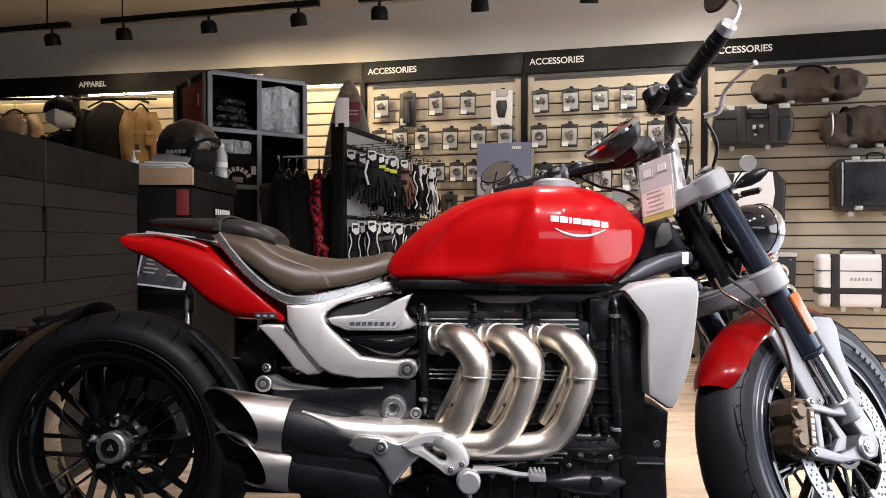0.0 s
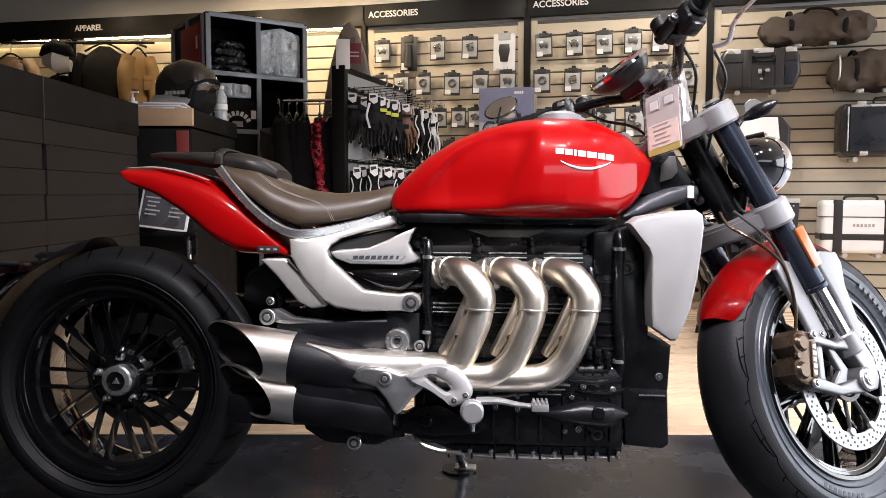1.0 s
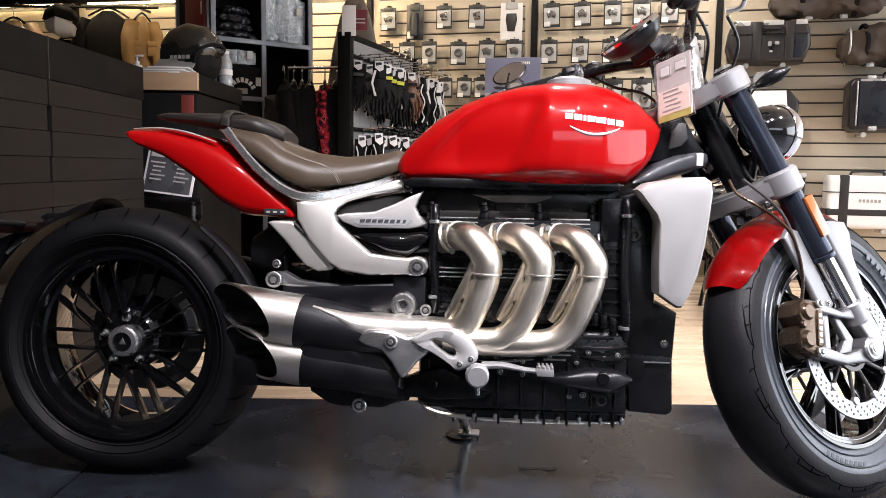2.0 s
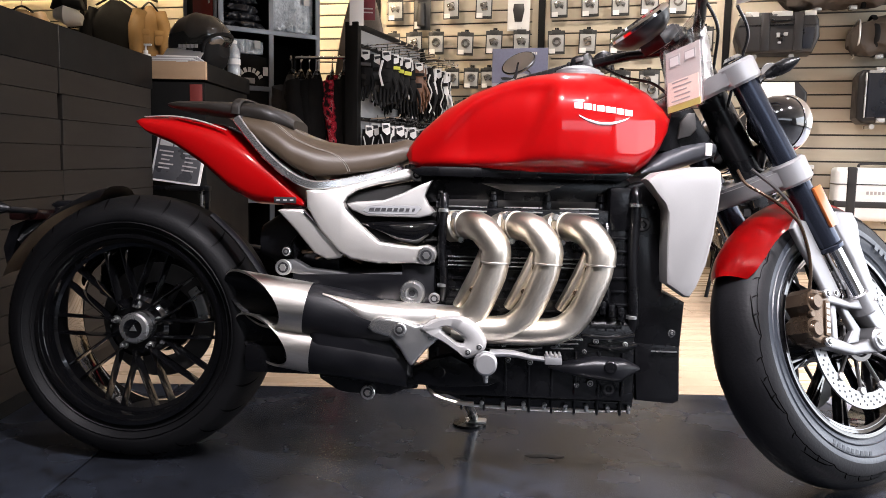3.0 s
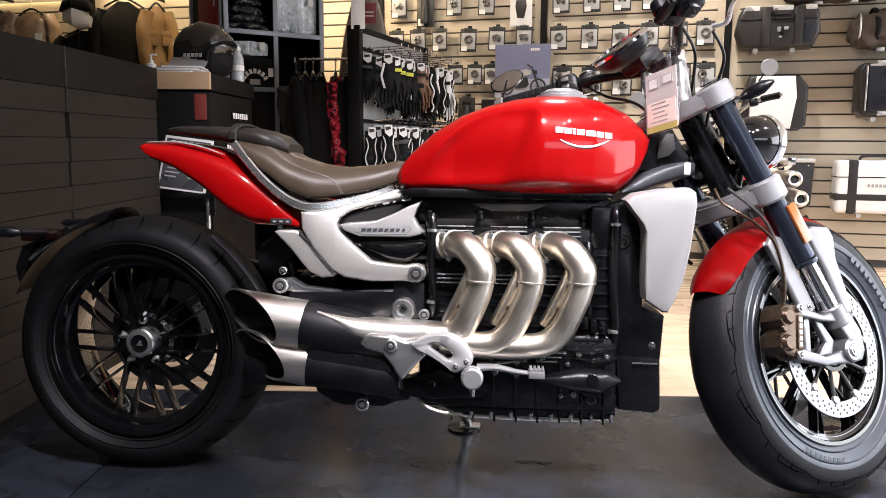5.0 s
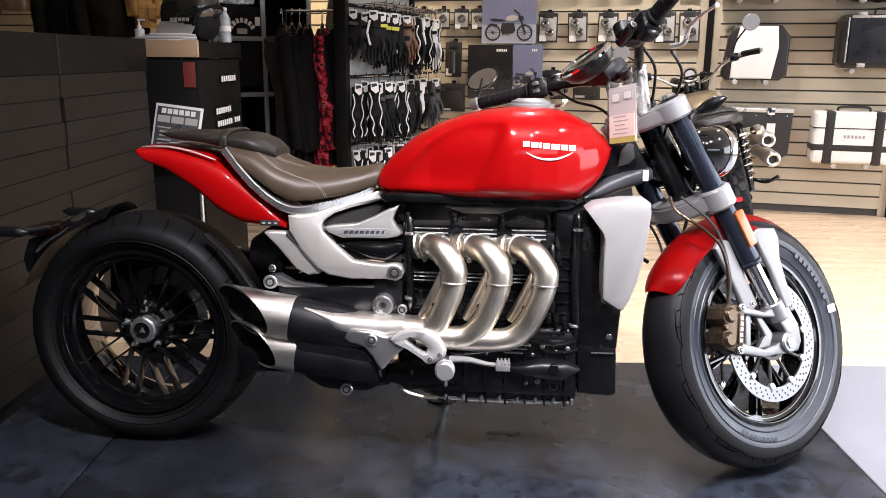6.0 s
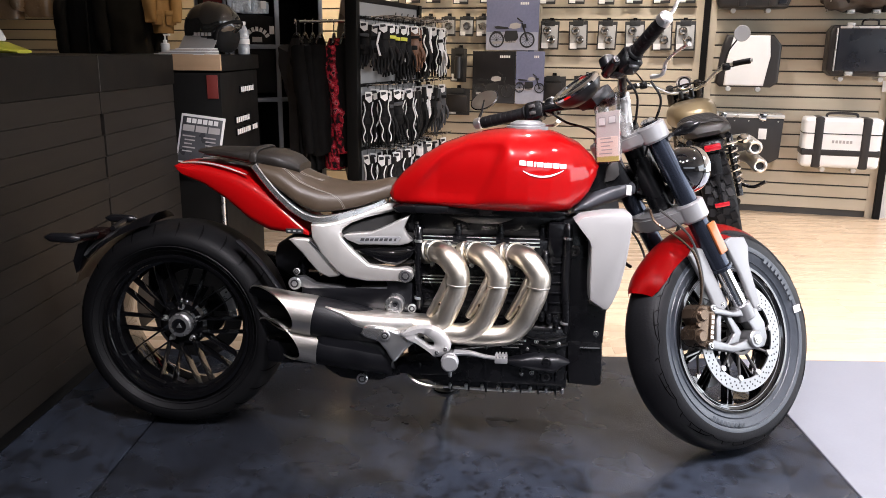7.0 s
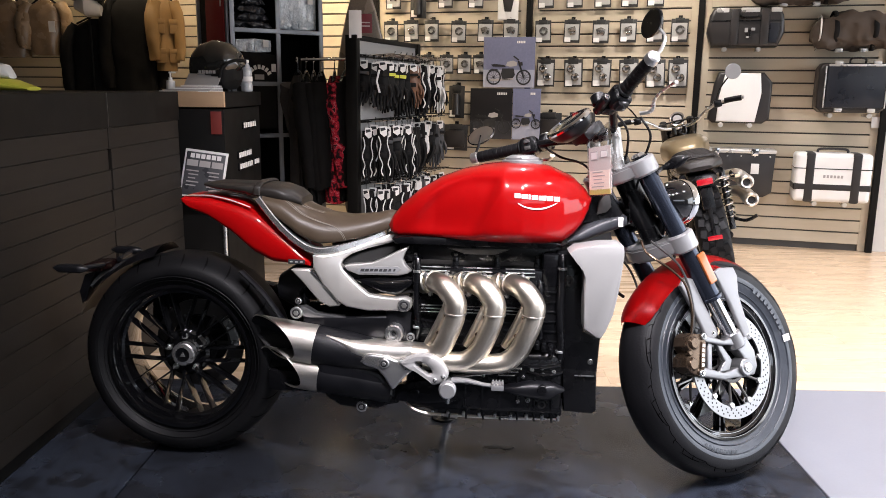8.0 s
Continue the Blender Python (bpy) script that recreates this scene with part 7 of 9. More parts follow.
def poster(s0, s1, z0, z1, back, floor_m, ink, scale, label, mark):
    w, h = s1 - s0, z1 - z0
    t = thing("poster", label, "poster", on_wall((s0 + s1) / 2, 0.10, (z0 + z1) / 2), "motorcycle posters")
    bm = bmesh.new()
    box(bm, (0, 0, 0), (w, 0.008, h), 0.001, seg=1)
    part("board", bm, back, t)
    bm = bmesh.new()
    box(bm, (0, -0.0052, -h * 0.32), (w * 0.998, 0.002, h * 0.35), 0)
    part("floor_print", bm, floor_m, t)
    for dx in (-0.105, 0.105):
        bm = bmesh.new()
        lathe(bm, [(0.042, -0.010), (0.052, -0.010), (0.052, -0.0065), (0.042, -0.0065)], 24, pose(dx * scale, 0, -0.10 * scale) @ Matrix.Diagonal((scale, 1, scale, 1)), closed=True)
        for k in range(6):
            c = Vector((dx * scale, -0.008, -0.10 * scale))
            v = Vector((math.cos(k * math.pi / 6), 0, math.sin(k * math.pi / 6))) * 0.044 * scale
            rod(bm, c - v, c + v, 0.0012, 0.0012, 4)
        bmesh.ops.recalc_face_normals(bm, faces=bm.faces)
        part("wheel_print", bm, ink, t)
    sc = lambda pts: [(x * scale, z * scale) for x, z in pts]
    for nm, outline, mm in (("seat_print", [(-0.125, -0.015), (-0.10, -0.010), (-0.03, -0.018), (-0.02, -0.030), (-0.11, -0.028)], ink),
                            ("tank_print", [(-0.02, -0.020), (-0.01, 0.004), (0.03, 0.012), (0.06, 0.0), (0.055, -0.022), (0.01, -0.030)], M_PAPERGREY),
                            ("engine_print", [(-0.045, -0.040), (0.035, -0.040), (0.045, -0.085), (0.02, -0.118), (-0.04, -0.118), (-0.055, -0.080)], ink),
                            ("pipe_print", [(0.03, -0.105), (0.035, -0.117), (-0.13, -0.128), (-0.135, -0.112), (-0.05, -0.110)], M_PAPERGREY),
                            ("fork_print", [(0.062, 0.010), (0.074, 0.010), (0.112, -0.10), (0.100, -0.10)], ink),
                            ("lamp_print", [(0.070, 0.0), (0.095, 0.004), (0.098, -0.020), (0.076, -0.024)], ink),
                            ("bar_print", [(0.030, 0.038), (0.068, 0.012), (0.074, 0.018), (0.036, 0.046)], ink),
                            ("guard_print", [(-0.15, -0.062), (-0.12, -0.042), (-0.08, -0.046), (-0.055, -0.075), (-0.075, -0.055), (-0.12, -0.052)], ink)):
        bm = bmesh.new()
        plate(bm, sc(outline), -0.0095, -0.0065, 0)
        part(nm, bm, mm, t)
    bm = bmesh.new()
    for i in range(mark):
        box(bm, (w * 0.16 + i * 0.014, -0.006, h * 0.40), (0.010, 0.002, 0.018), 0)
    part("mark_bar", bm, M_PAPER, t)
    return t


poster(0.950, 1.364, 1.17, 1.56, M_POSTER, M_POSTERFLOOR, M_INK, 1.15, "slate blue poster of a classic motorcycle", 5)
poster(0.846, 1.190, 0.76, 1.162, M_POSTERDARK, mk("dim_print", (0.030, 0.030, 0.034), 0.5), M_CARDDARK, 1.05, "black poster of a low custom motorcycle", 6)
poster(1.196, 1.420, 0.76, 1.164, M_POSTER, M_POSTERFLOOR, M_INK, 0.75, "narrow blue-grey poster of a motorcycle", 3)


# luggage
def bracket_feet(t, xs, z):
    for x in xs:
        bm = bmesh.new()
        rod(bm, (x, -0.20, z), (x, -0.17, z), 0.018, 0.018, 14, 0.003)
        box(bm, (x, -0.10, z), (0.03, 0.18, 0.02), 0.004)
        part("foot", bm, M_CASEALU, t, "bright mounting foot")


def hard_case(name, label, s0, s1, z0, z1):
    t = thing(name, label, "luggage case", on_wall((s0 + s1) / 2, 0.02, z0), "motorcycle luggage on the wall")
    return t, s1 - s0, z1 - z0


t, w, h = hard_case("top_case", "dark brown-grey top case with silver strips and a latch", 2.63, 3.15, 1.47, 1.74)
bm = bmesh.new()
plate(bm, [(-w * 0.50, h * 0.40), (-w * 0.47, h * 0.80), (-w * 0.42, h * 0.98), (w * 0.43, h * 0.98), (w * 0.48, h * 0.78), (w * 0.50, h * 0.38), (w * 0.42, 0.0), (-w * 0.43, 0.0)], -0.26, -0.01, 0.030, 0, 4)
sh = part("shell", bm, M_CASEGREY, t)
bm = bmesh.new()
box(bm, (0, -0.2605, h * 0.66), (w * 0.92, 0.006, 0.008), 0.001)
part("lid_seam", bm, M_BLACK, sh)
for dx in (-0.075, 0.125):
    bm = bmesh.new()
    box(bm, (dx, -0.262, h * 0.50), (0.055, 0.022, h * 0.92), 0.008)
    part("rib", bm, M_CASEGREY, sh, "raised vertical rib")
for dx, ww in ((-0.160, 0.085), (0.025, 0.125), (0.195, 0.070)):
    bm = bmesh.new()
    box(bm, (dx, -0.252, h * 0.93), (ww, 0.020, 0.032), 0.005)
    part("top_strip", bm, M_CASEALU, sh, "silver strip")
bm = bmesh.new()
tube(bm, [(-0.03, -0.262, h * 0.80), (-0.03, -0.285, h * 0.74), (0.08, -0.285, h * 0.74), (0.08, -0.262, h * 0.80)], 0.009, 10, 5)
part("handle", bm, M_BLACK, sh, "black carry handle")
for dx, dz, sx, sz in ((0.005, 0.42, 0.022, 0.030), (0.050, 0.44, 0.026, 0.020), (0.030, 0.34, 0.016, 0.045), (0.015, 0.24, 0.020, 0.012)):
    bm = bmesh.new()
    box(bm, (dx, -0.270, h * dz), (sx, 0.018, sz), 0.004)
    part("latch", bm, M_GREYMETAL if sx > 0.018 else M_BLACK, sh, "small metal latch")
bm = bmesh.new()
plate(bm, [(w * 0.30, h * 0.10), (w * 0.30, h * 0.60), (w * 0.44, h * 0.60), (w * 0.40, h * 0.10)], -0.266, -0.25, 0.004)
part("side_patch", bm, M_BLUEBLACK, sh, "blue-black reflective patch")
bracket_feet(t, (-0.13, 0.10), -0.014)

t, w, h = hard_case("top_box", "square blue-black top box with a silver rim", 3.40, 3.84, 1.02, 1.36)
bm = bmesh.new()
plate(bm, [(-w * 0.50, h * 0.10), (-w * 0.50, h * 0.88), (-w * 0.44, h), (w * 0.46, h), (w * 0.50, h * 0.9), (w * 0.50, h * 0.10), (w * 0.42, 0.0), (-w * 0.42, 0.0)], -0.225, -0.01, 0.020, 0, 3)
sh = part("shell", bm, M_CASEGREY, t)
bm = bmesh.new()
box(bm, (0.022, -0.232, h * 0.52), (w * 0.86, 0.022, h * 0.84), 0.008)
lid = part("lid_panel", bm, M_BLUEBLACK, sh, "blue-black lid panel")
for x in (-w * 0.405, w * 0.475):
    bm = bmesh.new()
    box(bm, (x, -0.240, h * 0.52), (0.009, 0.016, h * 0.84), 0.003)
    part("rim", bm, M_CASEALU, lid, "silver rim strip")
bm = bmesh.new()
box(bm, (0.022, -0.238, h * 0.955), (w * 0.84, 0.014, 0.016), 0.003)
part("rim", bm, M_CASEALU, lid, "silver rim strip")
for dx, z in ((-0.08, 0.018), (0.13, 0.018), (-0.10, h), (0.14, h)):
    bm = bmesh.new()
    box(bm, (dx, -0.225, z), (0.050, 0.045, 0.028), 0.006)
    part("latch", bm, M_CASEALU, sh, "silver latch")
bm = bmesh.new()
tube(bm, [(-0.03, -0.22, h), (-0.02, -0.23, h + 0.03), (0.06, -0.23, h + 0.03), (0.07, -0.22, h)], 0.007, 8, 5)
part("handle", bm, M_BLACK, sh, "black carry handle")
bracket_feet(t, (-0.12, 0.13), -0.02)

t, w, h = hard_case("side_case", "white side case with dark grey angled ends", 2.68, 3.11, 0.93, 1.295)
bm = bmesh.new()
plate(bm, [(-w * 0.36, h), (w * 0.36, h), (w * 0.5, h * 0.80), (w * 0.49, h * 0.10), (w * 0.38, 0), (-w * 0.42, 0), (-w * 0.5, h * 0.08), (-w * 0.42, h * 0.80)], -0.17, -0.01, 0.02, 0, 3)
sh = part("shell", bm, M_CASEGREY, t)
bm = bmesh.new()
plate(bm, [(-w * 0.26, h * 0.985), (w * 0.30, h * 0.985), (w * 0.335, h * 0.6), (w * 0.26, h * 0.03), (-w * 0.36, h * 0.03), (-w * 0.34, h * 0.5)], -0.195, -0.16, 0.012, 0, 3)
part("lid_panel", bm, M_CASEWHITE, sh, "plain white lid")
bracket_feet(t, (-0.12, 0.08), -0.012)

t, w, h = hard_case("pannier", "black pannier with a pale aluminium lid", 2.70, 3.17, 0.40, 0.745)
bm = bmesh.new()
plate(bm, [(-w / 2, h * 0.92), (w / 2, h * 0.92), (w * 0.48, h * 0.10), (w * 0.36, 0), (-w * 0.48, 0)], -0.22, -0.01, 0.012)
sh = part("shell", bm, M_CASEGREY, t)
bm = bmesh.new()
box(bm, (0, -0.115, h * 0.96), (w * 1.01, 0.225, h * 0.085), 0.008)
part("lid", bm, M_CASEALU, sh, "pale aluminium lid")
for dx in (-0.18, 0.09):
    bm = bmesh.new()
    box(bm, (dx, -0.232, h * 0.95), (0.05, 0.02, 0.05), 0.004)
    part("latch", bm, M_CHROME, sh)
bm = bmesh.new()
box(bm, (0.10, -0.2215, h * 0.60), (0.055, 0.003, 0.075), 0.001)
part("sticker", bm, M_PAPER, sh, "white sticker")
for x in (-w * 0.40, -w * 0.2, 0, w * 0.2, w * 0.42):
    bm = bmesh.new()
    rod(bm, (x, -0.218, h * 0.86), (x, -0.226, h * 0.86), 0.006, 0.005, 10)
    part("rivet", bm, M_CASEALU, sh)

t, w, h = hard_case("suitcase_pannier", "white hard case with two dark straps", 3.305, 3.81, 0.385, 0.735)
bm = bmesh.new()
box(bm, (0, -0.12, h / 2), (w, 0.20, h), 0.035, seg=4)
sh = part("shell", bm, M_CASEWHITE, t)
for x in (-w * 0.30, w * 0.30):
    bm = bmesh.new()
    box(bm, (x, -0.12, h / 2), (w * 0.13, 0.212, h * 1.015), 0.02, seg=3)
    part("strap", bm, M_CASEGREY, sh, "dark grey strap")
bm = bmesh.new()
box(bm, (0, -0.12, h * 0.31), (w * 1.015, 0.208, h * 0.14), 0.015, seg=3)
part("strap", bm, M_CASEGREY, sh, "dark grey strap")
bm = bmesh.new()
box(bm, (0, -0.12, h * 0.685), (w * 1.006, 0.205, h * 0.018), 0.001)
part("lid_seam", bm, M_BLACK, sh)
bm = bmesh.new()
tube(bm, [(-0.10, -0.12, h), (-0.08, -0.12, h + 0.025), (0.08, -0.12, h + 0.025), (0.10, -0.12, h)], 0.009, 10)
part("handle", bm, M_CASEGREY, sh)
for i in range(6):
    bm = bmesh.new()
    box(bm, (-0.055 + i * 0.023, -0.2215, h * 0.53), (0.015, 0.002, 0.020), 0.0005, seg=1)
    part("mark_bar", bm, M_PAPERGREY, sh)
bracket_feet(t, (-0.10, 0.10), -0.015)


def soft_bag(name, label, s0, s1, z0, z1, depth, material, lumps):
    w, h = s1 - s0, z1 - z0
    t = thing(name, label, "bag", on_wall((s0 + s1) / 2, 0.0, z0), "motorcycle luggage on the wall")

    def lump(co):
        n = noise.noise(Vector((co.x * 7, co.y * 7, co.z * 9)) + Vector((lumps, 0, 0)))
        n += 0.55 * noise.noise(Vector((co.x * 21 + lumps, co.y * 12, co.z * 24)))
        return co + Vector((n * 0.012, n * 0.030, n * 0.026))
    bm = bmesh.new()
    body(bm, [(-w / 2, h * 0.62), (-w * 0.42, h * 0.80), (-w * 0.1, h), (w * 0.25, h * 0.97), (w * 0.44, h * 0.85), (w / 2, h * 0.6)], [(-w / 2, h * 0.3), (-w * 0.42, h * 0.05), (0, 0.0), (w * 0.44, h * 0.06), (w / 2, h * 0.35)],
         [(-w / 2, depth * 0.3), (-w * 0.4, depth / 2), (w * 0.4, depth / 2), (w / 2, depth * 0.3)], -w / 2, w / 2, 64, 56, 0.6, 0.6, 0.5, lump)
    bmesh.ops.translate(bm, verts=bm.verts, vec=(0, -depth / 2 - 0.01, 0))
    b = part("shell", bm, material, t)
    for x in (-w * 0.24, w * 0.22):
        bm = bmesh.new()
        tube(bm, [(x, -0.02, h * 0.9), (x, -depth * 0.6, h * 1.0), (x, -depth * 1.12, h * 0.5), (x, -depth * 0.7, -0.005)], 0.016, 8, 8, flat=0.35)
        part("strap", bm, M_FABRIC, b, "black webbing strap")
    for x in (-w * 0.16, w * 0.14):
        bm = bmesh.new()
        box(bm, (x, -depth * 0.6, 0.0), (0.05, 0.05, 0.03), 0.006)
        part("buckle", bm, M_CASEALU, b)
    return t, b, w, h


t, b, w, h = soft_bag("duffel_bag", "crumpled brown and black duffel bag", 2.90, 3.60, 1.765, 1.985, 0.26, M_CANVAS, 3.0)
bm = bmesh.new()
tube(bm, [(-0.10, -0.20, h * 0.75), (-0.06, -0.28, h * 0.95), (0.08, -0.28, h * 0.85), (0.12, -0.22, h * 0.4)], 0.015, 8, flat=0.5)
part("carry_strap", bm, M_FABRIC, b)
t, b, w, h = soft_bag("roll_bag", "brown canvas roll bag with a pale end seam", 3.34, 3.87, 1.45, 1.71, 0.27, M_CANVAS, 9.0)
bm = bmesh.new()
tube(bm, [(-w * 0.43, -0.03, h * 0.75), (-w * 0.43, -0.26, h * 0.85), (-w * 0.43, -0.28, h * 0.3), (-w * 0.43, -0.1, 0.0)], 0.006, 8, 8)
part("end_seam", bm, M_CASEALU, b, "pale end seam")
tagc = thing("shelf_tag", "small white paper tag on the wall panel", "tag", on_wall(3.838, 0.012, 0.95))
bm = bmesh.new()
box(bm, (0, 0, 0), (0.055, 0.003, 0.075), 0.001)
part("paper", bm, M_PAPER, tagc)

# ---- track lights ----
M_LAMPGLOW = glow("lamp_glow", (1.0, 0.90, 0.76), 30.0)
TRACK_Z, TRACK_OFF = 2.50, 0.80
for s0, s1 in ((-4.2, -2.13), (-1.83, -0.03), (0.27, 2.05), (2.40, 3.8)):
    t = thing("light_track", "black ceiling light track", "light track", on_wall((s0 + s1) / 2, TRACK_OFF, TRACK_Z), "light tracks")
    bm = bmesh.new()
    box(bm, (0, 0, 0), (s1 - s0, 0.045, 0.045), 0.004)
    part("rail", bm, M_FASCIA, t)
    for x in (-(s1 - s0) * 0.4, (s1 - s0) * 0.4):
        bm = bmesh.new()
        rod(bm, (x, 0, 0.02), (x, 0, CEILING - TRACK_Z), 0.006)
        part("hanger", bm, M_FASCIA, t)
lamp_first = None
LAMPS = (-2.29, -1.64, -0.91, -0.19, 0.42, 1.13, 1.85, 2.45)
for s in LAMPS:
    m = on_wall(s, TRACK_OFF, TRACK_Z - 0.03, random.uniform(-20, 20))
    if lamp_first is None:
        lamp_first = thing("track_lamp", "black track lamp with a glowing face", "spot lamp", m, "track lamps")
        bm = bmesh.new()
        rod(bm, (0, 0, 0.01), (0, 0, -0.04), 0.010)
        part("arm", bm, M_FASCIA, lamp_first)
        a = pose(0, 0, -0.075, 16, 0, 0)
        bm = bmesh.new()
        lathe(bm, [(0.0, 0.05), (0.040, 0.045), (0.058, 0.02), (0.060, -0.045), (0.052, -0.045), (0.050, -0.035)], 28, a @ pose(0, 0, 0, -90 + 180, 0, 0))
        bmesh.ops.recalc_face_normals(bm, faces=bm.faces)
        head = part("head", bm, M_FASCIA, lamp_first)
        bm = bmesh.new()
        lathe(bm, [(0.0, -0.038), (0.050, -0.036)], 24, a @ pose(0, 0, 0, -90 + 180, 0, 0))
        bmesh.ops.recalc_face_normals(bm, faces=bm.faces)
        part("bulb_face", bm, M_LAMPGLOW, head, "glowing bulb face")
    else:
        copy_thing(lamp_first, m)
    e = WALL @ Vector((s, -TRACK_OFF + 0.0, TRACK_Z - 0.16))
    q = WALL @ Vector((s + 0.1, 0.0, 1.35))
    spot_lamp("track_beam", e, q, SPOT_W * (0.45 if s < -1.2 else 1.9 if s < 0.3 else 1.35 if s > 2.0 else 0.47), WARM if s < 0.3 else SOFTWHITE, 132, 0.85, 0.05)

# ---- second motorcycle, seen from behind ----
B2 = pose(1.600, 4.006, 0.008, 0, 0, 79.3) @ pose(0, 0, 0, -14, 0, 0)      # x ahead
retro = thing("classic_motorcycle", "bronze-tanked scrambler motorcycle with high twin exhausts, standing by the wall", "motorcycle", B2)


def wheel2(cx, r, half, name):
    wv = new(name)
    wv.parent = retro
    bm = bmesh.new()
    lathe(bm, tyre_profile(r, r * 0.66, half, 0.05), 72, pose(cx, 0, r))
    bmesh.ops.recalc_face_normals(bm, faces=bm.faces)
    ty = part("tyre", bm, M_RUBBER, wv, "black block-tread tyre")
    bm = bmesh.new()
    n = 34
    for k in range(n):
        for j, y in enumerate((-0.62, -0.2, 0.2, 0.62)):
            a = 2 * math.pi * (k + 0.5 * (j % 2)) / n
            rr = r - 0.05 + 0.05 * (1 - abs(y) ** 2.2) ** 0.5 + 0.004
            box(bm, (0, 0, 0), (0.014, half * 0.36, 0.042), 0, pose(cx, 0, r) @ Matrix.Rotation(-a, 4, "Y") @ pose(rr, y * half, 0) @ pose(0, 0, 0, 14 * (-1) ** j, 0, 0))
    tb = part("tread_block", bm, M_RUBBER_FRONT, ty, "", 0)
    tagged(tb, kind="stuff")
    bm = bmesh.new()
    lathe(bm, [(r * 0.68, -half * 0.6), (r * 0.62, -half * 0.5), (r * 0.62, half * 0.5), (r * 0.68, half * 0.6)], 60, pose(cx, 0, r))
    rod(bm, (cx, -0.07, r), (cx, 0.07, r), 0.06, 0.06, 24)
    for k in range(18):
        a = 2 * math.pi * k / 18
        rod(bm, (cx, 0.04 * (-1) ** k, r), (cx + r * 0.63 * math.cos(a), 0, r + r * 0.63 * math.sin(a)), 0.003, 0.003, 6)
    bmesh.ops.recalc_face_normals(bm, faces=bm.faces)
    part("rim", bm, M_BLACK, wv, "black spoked rim")


wheel2(0.0, 0.335, 0.085, "rear_wheel")
wheel2(1.44, 0.345, 0.060, "front_wheel")
bm = bmesh.new()
body(bm, [(0.48, 0.80), (0.52, 0.86), (0.62, 0.91), (0.80, 0.92), (0.92, 0.88), (0.96, 0.82)], [(0.48, 0.77), (0.55, 0.75), (0.90, 0.76), (0.96, 0.79)], [(0.48, 0.05), (0.55, 0.11), (0.72, 0.155), (0.90, 0.14), (0.96, 0.08)], 0.48, 0.96, 26, 32, 0.65, 0.7, 0.45)
bmesh.ops.translate(bm, verts=bm.verts, vec=(0, 0, -0.028))
part("fuel_tank", bm, M_BRASS, retro, "bronze painted fuel tank")
bm = bmesh.new()
body(bm, [(-0.26, 0.78), (-0.22, 0.81), (0.10, 0.82), (0.30, 0.81), (0.46, 0.815), (0.52, 0.80)], [(-0.26, 0.76), (-0.20, 0.745), (0.3, 0.74), (0.52, 0.77)], [(-0.26, 0.06), (-0.2, 0.12), (0.1, 0.135), (0.35, 0.12), (0.52, 0.07)], -0.26, 0.52, 26, 28, 0.55, 0.6, 0.5)
bench = part("seat", bm, M_PILLION, retro, "black ribbed bench seat")
for i in range(7):
    bm = bmesh.new()
    u = -0.16 + i * 0.085
    tube(bm, [(u, -0.105, 0.800), (u, -0.07, 0.818), (u, 0.0, 0.823), (u, 0.07, 0.818), (u, 0.105, 0.800)], 0.006, 8, 5)
    part("seat_rib", bm, M_PILLION, bench)
bm = bmesh.new()
tube(bm, [(-0.20, -0.10, 0.735), (0.2, -0.12, 0.73), (0.55, -0.10, 0.74), (0.95, -0.05, 0.80)], 0.016, 10)
tube(bm, [(-0.20, 0.10, 0.735), (0.2, 0.12, 0.73), (0.55, 0.10, 0.74), (0.95, 0.05, 0.80)], 0.016, 10)
tube(bm, [(0.95, 0, 0.82), (0.85, 0, 0.55), (0.80, 0, 0.30), (0.40, 0, 0.26), (0.30, 0, 0.50), (0.30, 0, 0.74)], 0.022, 10)
tube(bm, [(0.36, -0.10, 0.34), (0.0, -0.11, 0.335)], 0.020, 10)
tube(bm, [(0.36, 0.10, 0.34), (0.0, 0.11, 0.335)], 0.020, 10)
part("frame", bm, M_BLACK, retro)
bm = bmesh.new()
box(bm, (0.60, 0, 0.42), (0.34, 0.26, 0.26), 0.03)
for i in range(5):
    box(bm, (0.66, 0, 0.57 + i * 0.022), (0.22, 0.24, 0.010), 0.002)
part("engine", bm, M_ENGINE, retro)
bm = bmesh.new()
body(bm, [(-0.34, 0.70), (-0.28, 0.735), (0.05, 0.745), (0.2, 0.73)], [(-0.34, 0.68), (-0.28, 0.70), (0.05, 0.70), (0.2, 0.70)], [(-0.34, 0.04), (-0.28, 0.075), (0.2, 0.08)], -0.34, 0.2, 14, 16)
rg = part("rear_mudguard", bm, M_BLACK, retro)
bm = bmesh.new()
box(bm, (-0.330, 0, 0.705), (0.04, 0.085, 0.034), 0.010)
part("tail_lamp", bm, M_REDLENS, rg, "red tail lamp")
bm = bmesh.new()
plate(bm, [(-0.31, 0.68), (-0.34, 0.67), (-0.352, 0.56), (-0.338, 0.56)], -0.032, 0.032, 0.006)
plate(bm, [(-0.338, 0.58), (-0.348, 0.58), (-0.356, 0.40), (-0.346, 0.40)], -0.010, 0.010, 0.003)
pc = part("plate_carrier", bm, M_BLACK, rg)
bm = bmesh.new()
box(bm, (-0.358, 0, 0.405), (0.010, 0.075, 0.024), 0.005)
part("reflector", bm, M_REDLENS, pc, "red reflector")
